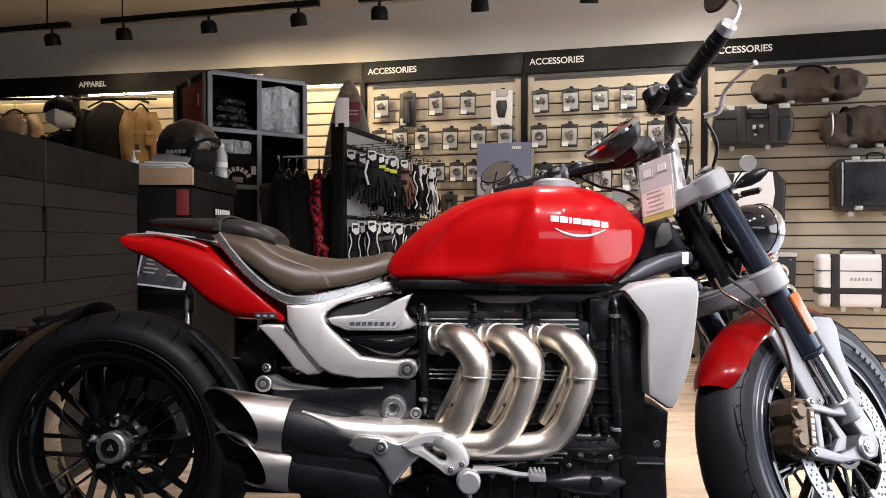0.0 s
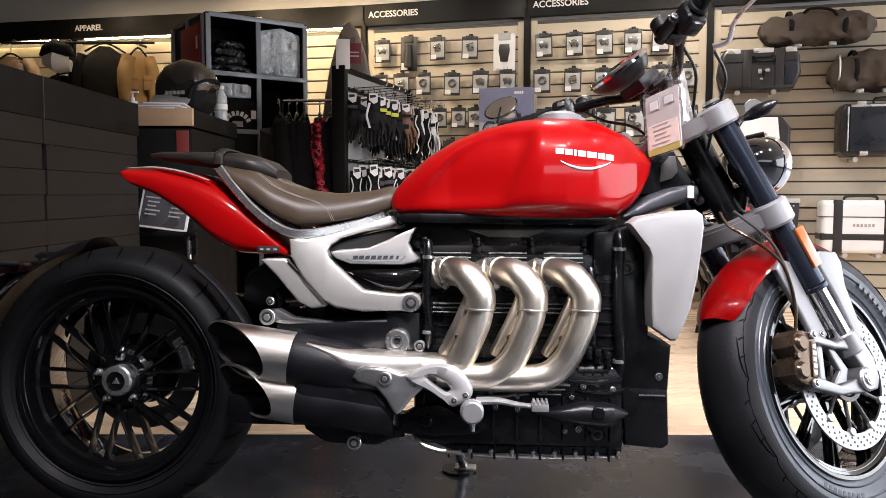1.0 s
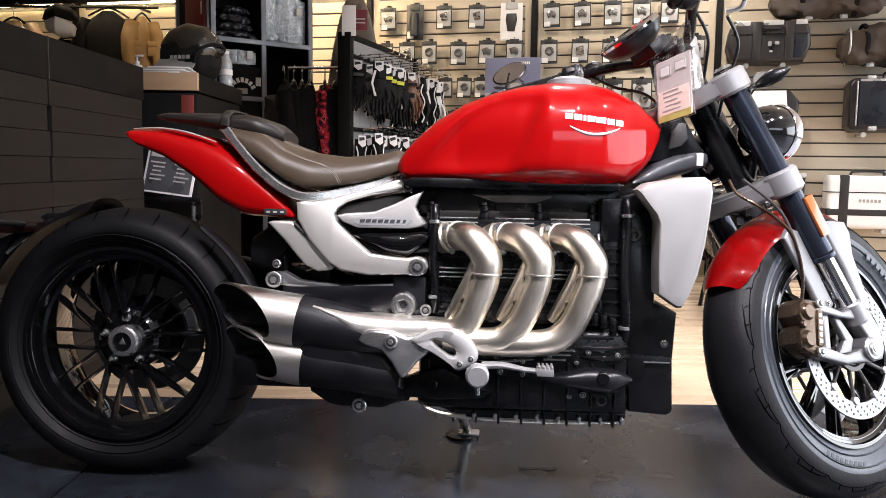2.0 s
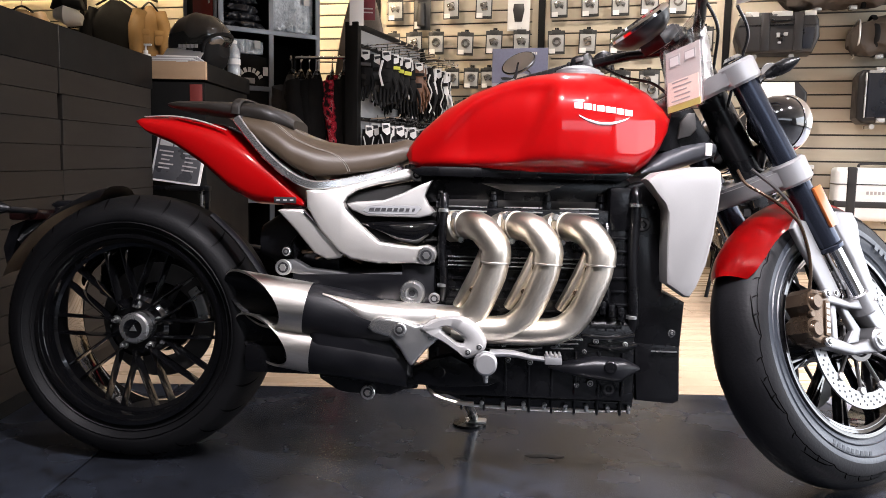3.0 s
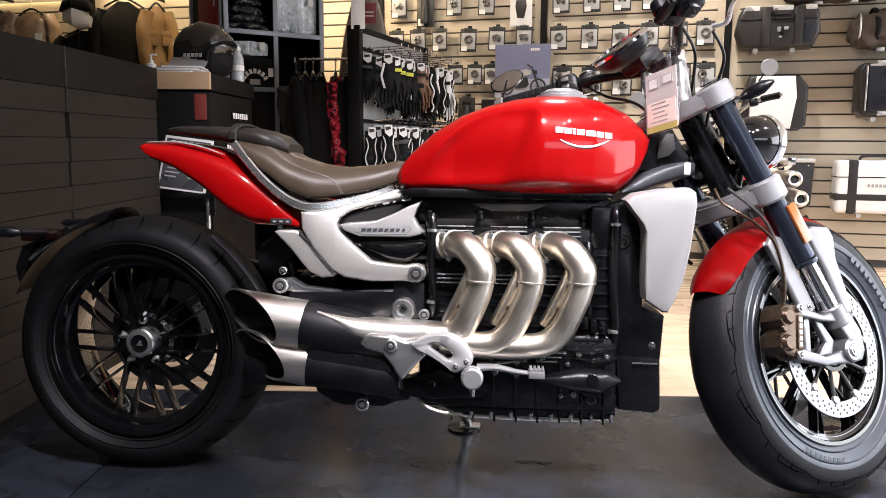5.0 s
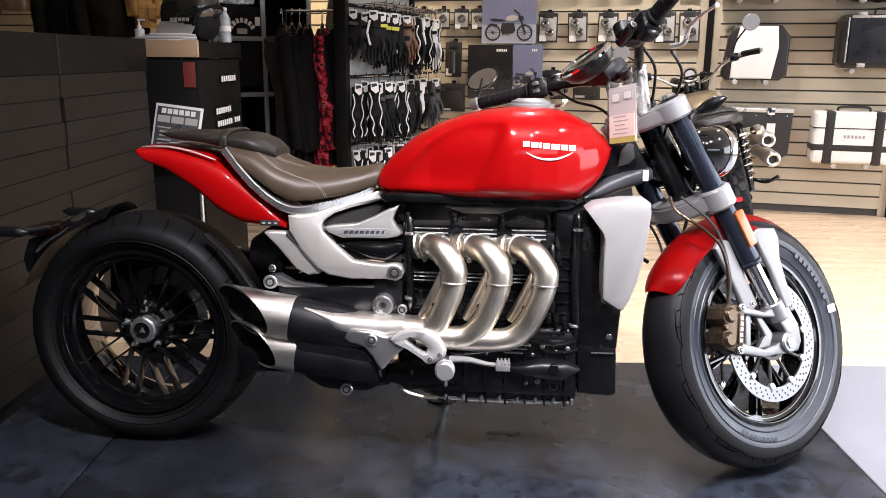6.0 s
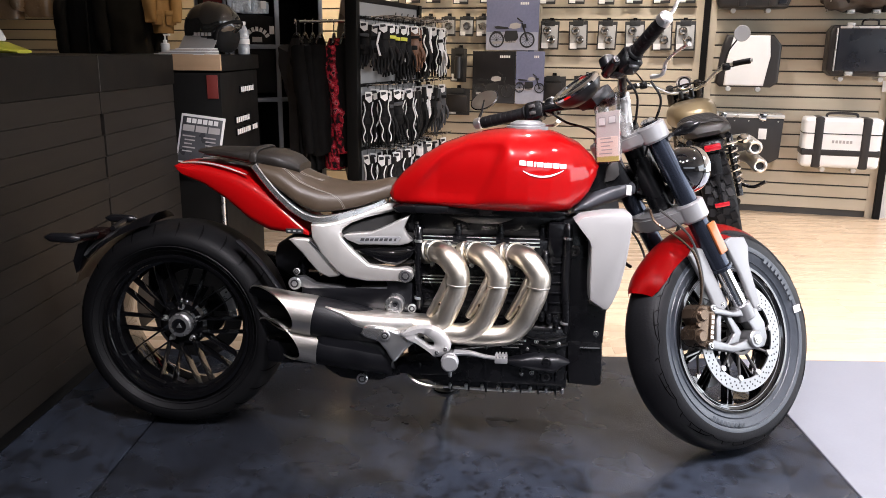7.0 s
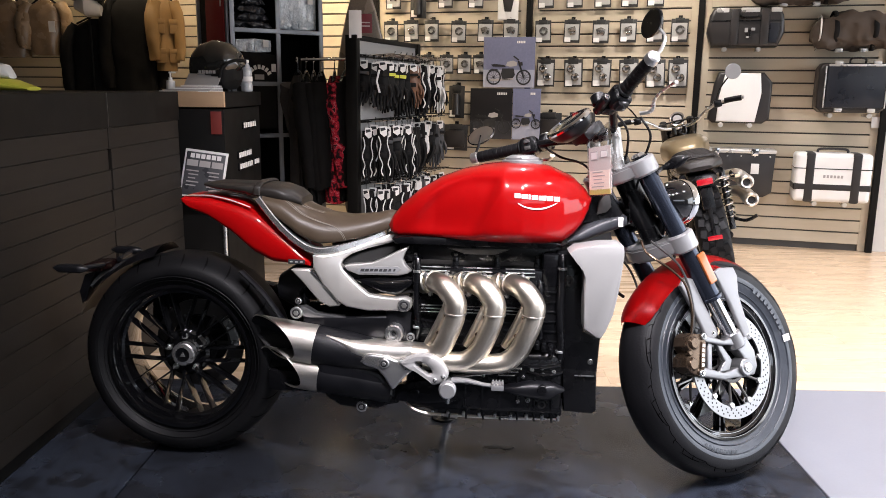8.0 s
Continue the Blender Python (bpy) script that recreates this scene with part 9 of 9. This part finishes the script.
# cap with a white front on a stand
cap_t = thing("cap", "black cap with a white front panel on a dark stand", "cap", pose(-3.005, 6.28, 0) @ Matrix.Diagonal((1.25, 1.2, 1.2, 1)))
bm = bmesh.new()
body(bm, [(-0.10, 1.54), (-0.08, 1.60), (0, 1.635), (0.08, 1.60), (0.10, 1.54)], [(-0.10, 1.53), (0.10, 1.53)], [(-0.10, 0.03), (0, 0.09), (0.10, 0.03)], -0.10, 0.10, 14, 20)
part("crown", bm, M_FABRIC, cap_t)
bm = bmesh.new()
body(bm, [(-0.085, 1.53), (0, 1.570), (0.085, 1.50)], [(-0.085, 1.47), (0, 1.42), (0.085, 1.43)], [(-0.085, 0.03), (0, 0.085), (0.085, 0.03)], -0.085, 0.085, 12, 18)
part("front_panel", bm, M_PAPER, cap_t, "white front panel")
bm = bmesh.new()
rod(bm, (0, 0, 0), (0, 0, 1.50), 0.008)
rod(bm, (0, 0, 0), (0, 0, 0.02), 0.16, 0.15, 24)
part("stand", bm, M_FASCIA, cap_t)

# cube shelf, standing on a corner to the camera
CUBE = pose(-1.51, 5.12, 0, 0, 0, 36)
shelf = thing("cube_shelf", "black cube shelf with grey frames and folded clothes", "shelf", CUBE)
SW, SD, SH = 0.70, 0.66, 1.92
for nm, c, s in (("back_panel", (SW / 2, SD * 0.55, SH / 2), (SW - 0.02, 0.02, SH - 0.02)), ("top_panel", (SW / 2, SD / 2, SH - 0.012), (SW, SD, 0.024)), ("base_panel", (SW / 2, SD / 2, 0.05), (SW, SD, 0.10)), ("rear_panel", (SW / 2, SD - 0.012, SH / 2), (SW, 0.024, SH))):
    bm = bmesh.new()
    box(bm, c, s, 0.002)
    part(nm, bm, M_CHARCOAL, shelf)
for x in (0.015, SW / 2, SW - 0.015):
    bm = bmesh.new()
    box(bm, (x, SD * 0.28, SH / 2), (0.028, SD * 0.54, SH - 0.03), 0.003)
    dv = part("divider", bm, M_CHARCOAL, shelf, "black upright divider")
    bm = bmesh.new()
    box(bm, (x, -0.002, SH / 2), (0.032, 0.012, SH - 0.02), 0.002)
    part("edge_strip", bm, M_FRAMEBLUE, dv, "grey edge strip")
for j in range(5):
    bm = bmesh.new()
    box(bm, (SW / 2, SD * 0.28, SH - 0.012 - 0.365 * j - 0.0), (SW - 0.03, SD * 0.54, 0.026), 0.003)
    sb = part("shelf_board", bm, M_CHARCOAL, shelf, "black shelf board")
    bm = bmesh.new()
    box(bm, (SW / 2, -0.0045, SH - 0.012 - 0.365 * j), (SW - 0.04, 0.012, 0.030), 0.002)
    part("edge_strip", bm, M_FRAMEBLUE, sb, "grey edge strip")
for j, y in enumerate((0.04, SD / 2, SD - 0.02)):
    bm = bmesh.new()
    box(bm, (0.0, y, SH / 2), (0.03, 0.03, SH - 0.02), 0.003)
    part("side_post", bm, M_FRAMEBLUE, shelf)
bm = bmesh.new()
box(bm, (0.012, SD * 0.52, SH / 2), (0.012, SD - 0.04, SH - 0.06), 0.001)
part("side_panel", bm, M_FABRIC, shelf, "black side panel")


def on_shelf(x, y, z, rz=0):
    return CUBE @ pose(x, y, z, 0, 0, rz)


rb = thing("red_banner", "dark red cloth banner with a small label", "banner", CUBE @ pose(-0.016, 0.235, 1.32))
bm = bmesh.new()
box(bm, (0, 0.01, 0.27), (0.012, 0.36, 0.54), 0.003)
part("cloth", bm, mk("dark_red_cloth", (0.27, 0.018, 0.022), 0.8, 0, 0.15, 6, 200, 0.2), rb)
bm = bmesh.new()
box(bm, (-0.007, -0.13, 0.42), (0.003, 0.025, 0.08), 0)
part("label", bm, M_PAPER, rb)
M_HEAP = mk("crumpled_coated_cloth", (0.020, 0.020, 0.024), 0.32, 0, 0.3, 14, 120, 0.5, 0.1)
z = SH - 0.012 - 0.365 + 0.013
for i in range(4):
    ft = thing("folded_garment", "crumpled shiny dark trousers in a heap", "clothes", on_shelf(0.18 + random.uniform(-0.012, 0.012), 0.15, z + 0.052 * i, random.uniform(-8, 8)), "folded clothes")

    def crumple(co):
        n = noise.noise(Vector((co.x * 16 + i * 5, co.y * 12, co.z * 20))) + 0.7 * noise.noise(Vector((co.x * 38, co.y * 22 + i * 7, co.z * 44)))
        return co + Vector((n * 0.006, n * 0.022, n * 0.012))
    bm = bmesh.new()
    wide = 0.145 - 0.018 * i
    body(bm, [(-wide, 0.020), (-wide * 0.85, 0.052), (0, 0.062), (wide * 0.85, 0.050), (wide, 0.020)], [(-wide, 0.012), (-wide * 0.85, 0.004), (wide * 0.85, 0.004), (wide, 0.012)], [(-wide, 0.09), (0, 0.13), (wide, 0.10)], -wide, wide, 40, 44, 0.5, 0.7, 0.5, crumple)
    part("cloth", bm, M_HEAP, ft, smooth=70)
M_BAG = mk("clear_film_pack", (0.74, 0.79, 0.85), 0.16, 0, 0.5, 18, 70, 0.9, 0.1, coat=0.6, rgb2=(0.26, 0.31, 0.37), dist=0.006)
for x, z, w, h in ((0.52, SH - 0.012 - 0.365 + 0.013, 0.29, 0.325), (0.18, SH - 0.012 - 0.73 + 0.013 + 0.20, 0.26, 0.10)):
    fp = thing("film_pack", "crinkled clear film pack of folded clothes", "packaged clothes", on_shelf(x, 0.05, z), "film packs")
    bm = bmesh.new()
    body(bm, [(-w / 2, h * 0.9), (0, h), (w / 2, h * 0.9)], [(-w / 2, 0.01), (0, 0.0), (w / 2, 0.01)], [(-w / 2, 0.015), (0, 0.05), (w / 2, 0.015)], -w / 2, w / 2, 44, 56, 0.4, 0.3, 0.5)
    for v in bm.verts:
        v.co.y += 0.010 * noise.noise(Vector((v.co.x * 25, 3, v.co.z * 22))) + 0.008 * noise.noise(Vector((v.co.x * 60, 9, v.co.z * 48)))
    part("film", bm, M_BAG, fp)
    bm = bmesh.new()
    box(bm, (w * 0.28, -0.060, h * 0.65), (0.04, 0.004, 0.05), 0)
    part("label", bm, M_PAPER, fp)
# hanging black shirt with an arc of white print
ts = thing("black_shirt", "black shirt with an arc of white print", "shirt", on_shelf(0.18, 0.02, 0.0))
bm = bmesh.new()
body(bm, [(-0.15, 1.38), (0, 1.40), (0.15, 1.38)], [(-0.15, 0.86), (0.15, 0.86)], [(-0.15, 0.012), (0, 0.02), (0.15, 0.012)], -0.15, 0.15, 12, 16, 0.5, 0.4, 0.5)
part("cloth", bm, M_FABRIC, ts)
for i in range(7):
    a = radians(150 - i * 20)
    bm = bmesh.new()
    box(bm, (0, 0, 0), (0.020, 0.003, 0.030), 0, pose(0.02 + 0.085 * math.cos(a), -0.024, 1.21 + 0.085 * math.sin(a), 0, 90 - math.degrees(a), 0))
    part("print_bar", bm, M_PAPER, ts)
for dx, dz, w, h in ((0.02, 1.225, 0.07, 0.035), (0.02, 1.175, 0.13, 0.014)):
    bm = bmesh.new()
    box(bm, (dx, -0.024, dz), (w, 0.003, h), 0)
    part("print_bar", bm, M_PAPERGREY, ts)
bm = bmesh.new()
box(bm, (0.13, -0.023, 1.29), (0.035, 0.003, 0.055), 0)
part("label", bm, M_PAPER, ts)

# ---- on the counter and cabinet ----
TOPZ = 1.1320
hel = thing("helmet", "dark grey open-face helmet with a visor", "helmet", pose(-1.215, 3.80, TOPZ, 0, 0, -12))
M_HELMET = mk("helmet_grey", (0.018, 0.017, 0.015), 0.16, 0, 0.1, 5, 300, 0.01, 0.03, coat=0.8)
bm = bmesh.new()
body(bm, [(-0.145, 0.12), (-0.13, 0.19), (-0.08, 0.245), (0.0, 0.268), (0.08, 0.25), (0.13, 0.20), (0.145, 0.14)], [(-0.145, 0.10), (-0.12, 0.03), (-0.06, 0.004), (0.04, 0.004), (0.08, 0.06), (0.145, 0.13)],
     [(-0.145, 0.03), (-0.11, 0.09), (0.0, 0.122), (0.10, 0.10), (0.145, 0.04)], -0.145, 0.145, 28, 32, 0.85, 0.9, 0.5)
hs = part("shell", bm, M_HELMET, hel)
bm = bmesh.new()
tube(bm, [(0.070, -0.110, 0.05), (0.085, -0.108, 0.12), (0.125, -0.075, 0.155), (0.148, 0.0, 0.165), (0.125, 0.075, 0.155), (0.085, 0.108, 0.12), (0.070, 0.110, 0.05)], 0.008, 8, 8)
part("edge_trim", bm, M_FABRIC, hs, "black edge trim")
for i in range(5):
    bm = bmesh.new()
    box(bm, (-0.03 + i * 0.020, -0.1235, 0.10), (0.014, 0.004, 0.016), 0)
    part("decal_bar", bm, M_PAPERGREY, hs)
bm = bmesh.new()
body(bm, [(0.03, 0.14), (0.10, 0.15), (0.125, 0.13)], [(0.03, 0.02), (0.08, 0.01), (0.125, 0.06)], [(0.03, 0.118), (0.09, 0.10), (0.125, 0.05)], 0.03, 0.125, 12, 20, 0.8, 0.5, 0.5)
part("lining", bm, M_FABRIC, hs)
for i in range(5):
    pa = thing("paper_stack", "thin stack of white papers and a clipboard", "papers", pose(-1.262 + 0.010 * i, 3.52 + 0.008 * i, TOPZ + 0.0065 * i, 0, 0, 4 * i - 8), "papers on the cabinet")
    bm = bmesh.new()
    box(bm, (0, 0, 0.003), (0.25 - 0.02 * i, 0.18, 0.0055), 0.001)
    part("sheet", bm, M_PAPER if i % 2 == 0 else M_PAPERGREY, pa)
cb = thing("clipboard", "grey clipboard leaning on the helmet", "clipboard", pose(-1.24, 3.60, TOPZ + 0.034, -62, 0, 4))
bm = bmesh.new()
box(bm, (0, 0, 0.06), (0.17, 0.006, 0.12), 0.002)
part("board", bm, M_GREYMETAL, cb)
bm = bmesh.new()
box(bm, (0, -0.005, 0.115), (0.08, 0.008, 0.02), 0.002)
part("clip", bm, M_CHROME, cb)
wb = thing("water_bottle", "clear plastic water bottle with a white cap", "bottle", pose(-1.112, 4.0, TOPZ, 0, 0, 0) @ Matrix.Diagonal((1.1, 1.1, 1.08, 1)))
M_PET = mk("cloudy_clear_plastic", (0.62, 0.65, 0.68), 0.12, 0, 0.25, 40, 200, 0.1, 0.05, coat=0.6, trans=0.45)
bm = bmesh.new()
prof = [(0.0, 0.0), (0.026, 0.001), (0.029, 0.006), (0.029, 0.04), (0.027, 0.045), (0.029, 0.05), (0.029, 0.075), (0.027, 0.08), (0.029, 0.085), (0.028, 0.11), (0.014, 0.138), (0.012, 0.145)]
lathe(bm, [(r, z) for r, z in prof], 24, pose(0, 0, 0, 90, 0, 0))
bmesh.ops.recalc_face_normals(bm, faces=bm.faces)
part("bottle_wall", bm, M_PET, wb)
bm = bmesh.new()
rod(bm, (0, 0, 0.145), (0, 0, 0.160), 0.0145, 0.0145, 18, 0.002)
part("cap", bm, M_PAPER, wb)
bm = bmesh.new()
lathe(bm, [(0.0293, 0.052), (0.0295, 0.055), (0.0295, 0.073), (0.0293, 0.076)], 24, pose(0, 0, 0, 90, 0, 0))
bmesh.ops.recalc_face_normals(bm, faces=bm.faces)
part("label_band", bm, M_PAPER, wb)
sz = thing("pump_bottle", "small white hand gel pump bottle", "pump bottle", pose(-1.402, 3.62, TOPZ))
bm = bmesh.new()
rod(bm, (0, 0, 0), (0, 0, 0.055), 0.022, 0.022, 18, 0.004)
rod(bm, (0, 0, 0.055), (0, 0, 0.070), 0.010, 0.010, 12)
part("bottle", bm, M_PAPER, sz)
bm = bmesh.new()
rod(bm, (0, 0, 0.070), (0, 0, 0.092), 0.004, 0.004, 8)
box(bm, (0.010, 0, 0.095), (0.034, 0.012, 0.008), 0.002)
part("pump", bm, M_PAPER, sz)
hv = thing("hi_vis_vest", "folded yellow and white hi-vis vest on the counter", "vest", pose(-1.95, 3.02, 1.135))
bm = bmesh.new()
body(bm, [(-0.15, 0.02), (-0.1, 0.06), (0.06, 0.05), (0.16, 0.015)], [(-0.15, 0.0), (0.16, 0.0)], [(-0.15, 0.06), (0.0, 0.12), (0.16, 0.06)], -0.15, 0.16, 16, 18)
part("cloth", bm, M_HIVIS, hv)
bm = bmesh.new()
body(bm, [(-0.07, 0.07), (0.0, 0.12), (0.05, 0.11), (0.07, 0.07)], [(-0.07, 0.055), (0.07, 0.05)], [(-0.07, 0.03), (0.0, 0.07), (0.07, 0.03)], -0.07, 0.07, 12, 16)
part("white_fold", bm, M_PAPER, hv)

# ---- information stand by the cabinet ----
st = thing("info_stand", "black stand with a tilted white-framed specification sheet", "sign stand", pose(-1.170, 3.335, 0))
bm = bmesh.new()
box(bm, (0, 0.0, 0.0), (0.210, 0.008, 0.235), 0.002, pose(0, 0.025, 0.737, -14, 7, 0))
fr = part("sheet_frame", bm, M_PAPER, st, "white sheet frame")
bm = bmesh.new()
box(bm, (0, -0.006, -0.002), (0.190, 0.004, 0.214), 0.001, pose(0, 0.025, 0.737, -14, 7, 0))
part("sheet", bm, mk("grey_sheet_print", (0.05, 0.05, 0.055), 0.35, 0, 0.3, 10), fr, "dark grey printed sheet")
for i in range(6):
    bm = bmesh.new()
    box(bm, (-0.065 + i * 0.026, -0.0088, 0.086), (0.020, 0.0015, 0.022), 0, pose(0, 0.025, 0.737, -14, 7, 0))
    part("title_bar", bm, M_PAPER, fr)
for i in range(3):
    bm = bmesh.new()
    box(bm, (-0.061 + i * 0.061, -0.0088, 0.050), (0.054, 0.0015, 0.030), 0, pose(0, 0.025, 0.737, -14, 7, 0))
    part("table_cell", bm, M_PAPERGREY, fr)
for i in range(5):
    for j in range(2):
        bm = bmesh.new()
        box(bm, (-0.055 + j * 0.10 + 0.006 * (i % 2), -0.0088, 0.012 - i * 0.018), (0.06 - 0.012 * (i % 3), 0.0015, 0.006), 0, pose(0, 0.025, 0.737, -14, 7, 0))
        part("text_bar", bm, M_PAPERGREY, fr)
bm = bmesh.new()
box(bm, (0, 0.012, 0.605), (0.26, 0.04, 0.02), 0.003)
box(bm, (0.115, 0.02, 0.56), (0.022, 0.02, 0.09), 0.003)
part("holder", bm, M_BLACK, st)
bm = bmesh.new()
rod(bm, (0.09, 0.03, 0.02), (0.09, 0.03, 0.60), 0.010)
part("pole", bm, M_ALU, st, "thin silver pole")
bm = bmesh.new()
box(bm, (0.05, 0.03, 0.010), (0.26, 0.05, 0.018), 0.004)
part("base", bm, M_BLACK, st)

puck = thing("stand_puck", "small round dark disc under the side stand", "stand pad", pose(0.035, 2.19, 0))
bm = bmesh.new()
lathe(bm, [(0.0, 0.0), (0.045, 0.0), (0.045, 0.007), (0.0, 0.008)], 30, pose(0, 0, 0, 90, 0, 0))
bmesh.ops.recalc_face_normals(bm, faces=bm.faces)
part("puck", bm, M_BLACK, puck)

# a dark scuff on the floor
fm = thing("floor_mark", "small dark scuff mark on the grey floor", "stain", pose(0.221, 1.958, 0.0), kind="structure")
bm = bmesh.new()
plate(bm, [(-0.05, 0.0), (-0.03, 0.016), (0.0, 0.011), (0.03, 0.018), (0.052, 0.004), (0.02, -0.012), (-0.02, -0.010)], -0.0004, 0.0004, 0, 3)
bmesh.ops.rotate(bm, verts=bm.verts, matrix=Matrix.Rotation(radians(90), 3, "X"))
bmesh.ops.translate(bm, verts=bm.verts, vec=(0, 0, 0.0008))
part("scuff", bm, mk("scuff_black", (0.008, 0.008, 0.009), 0.6), fm)

# ceiling downlights: those that light the floor, and a dimmer grid over the front of the shop
dl_first = None
DIM = [(-2.4 + 1.45 * i, -3.3 + 1.25 * j) for i in range(6) for j in range(3)]
for dx, dy in list(DOWNLIGHTS) + DIM:
    m = pose(dx, dy, CEILING)
    if dl_first is None:
        dl_first = thing("downlight", "small round recessed ceiling downlight", "ceiling light", m, "ceiling downlights")
        bm = bmesh.new()
        lathe(bm, [(0.045, 0.0), (0.060, 0.0), (0.062, 0.006), (0.045, 0.012)], 28, pose(0, 0, -0.001, 90, 0, 180), closed=True)
        bmesh.ops.recalc_face_normals(bm, faces=bm.faces)
        part("trim_ring", bm, M_WHITE, dl_first)
        bm = bmesh.new()
        lathe(bm, [(0.0, 0.004), (0.046, 0.004)], 24, pose(0, 0, -0.001, 90, 0, 180))
        bmesh.ops.recalc_face_normals(bm, faces=bm.faces)
        part("bulb_face", bm, M_LAMPGLOW, dl_first, "glowing bulb face")
    else:
        copy_thing(dl_first, m)
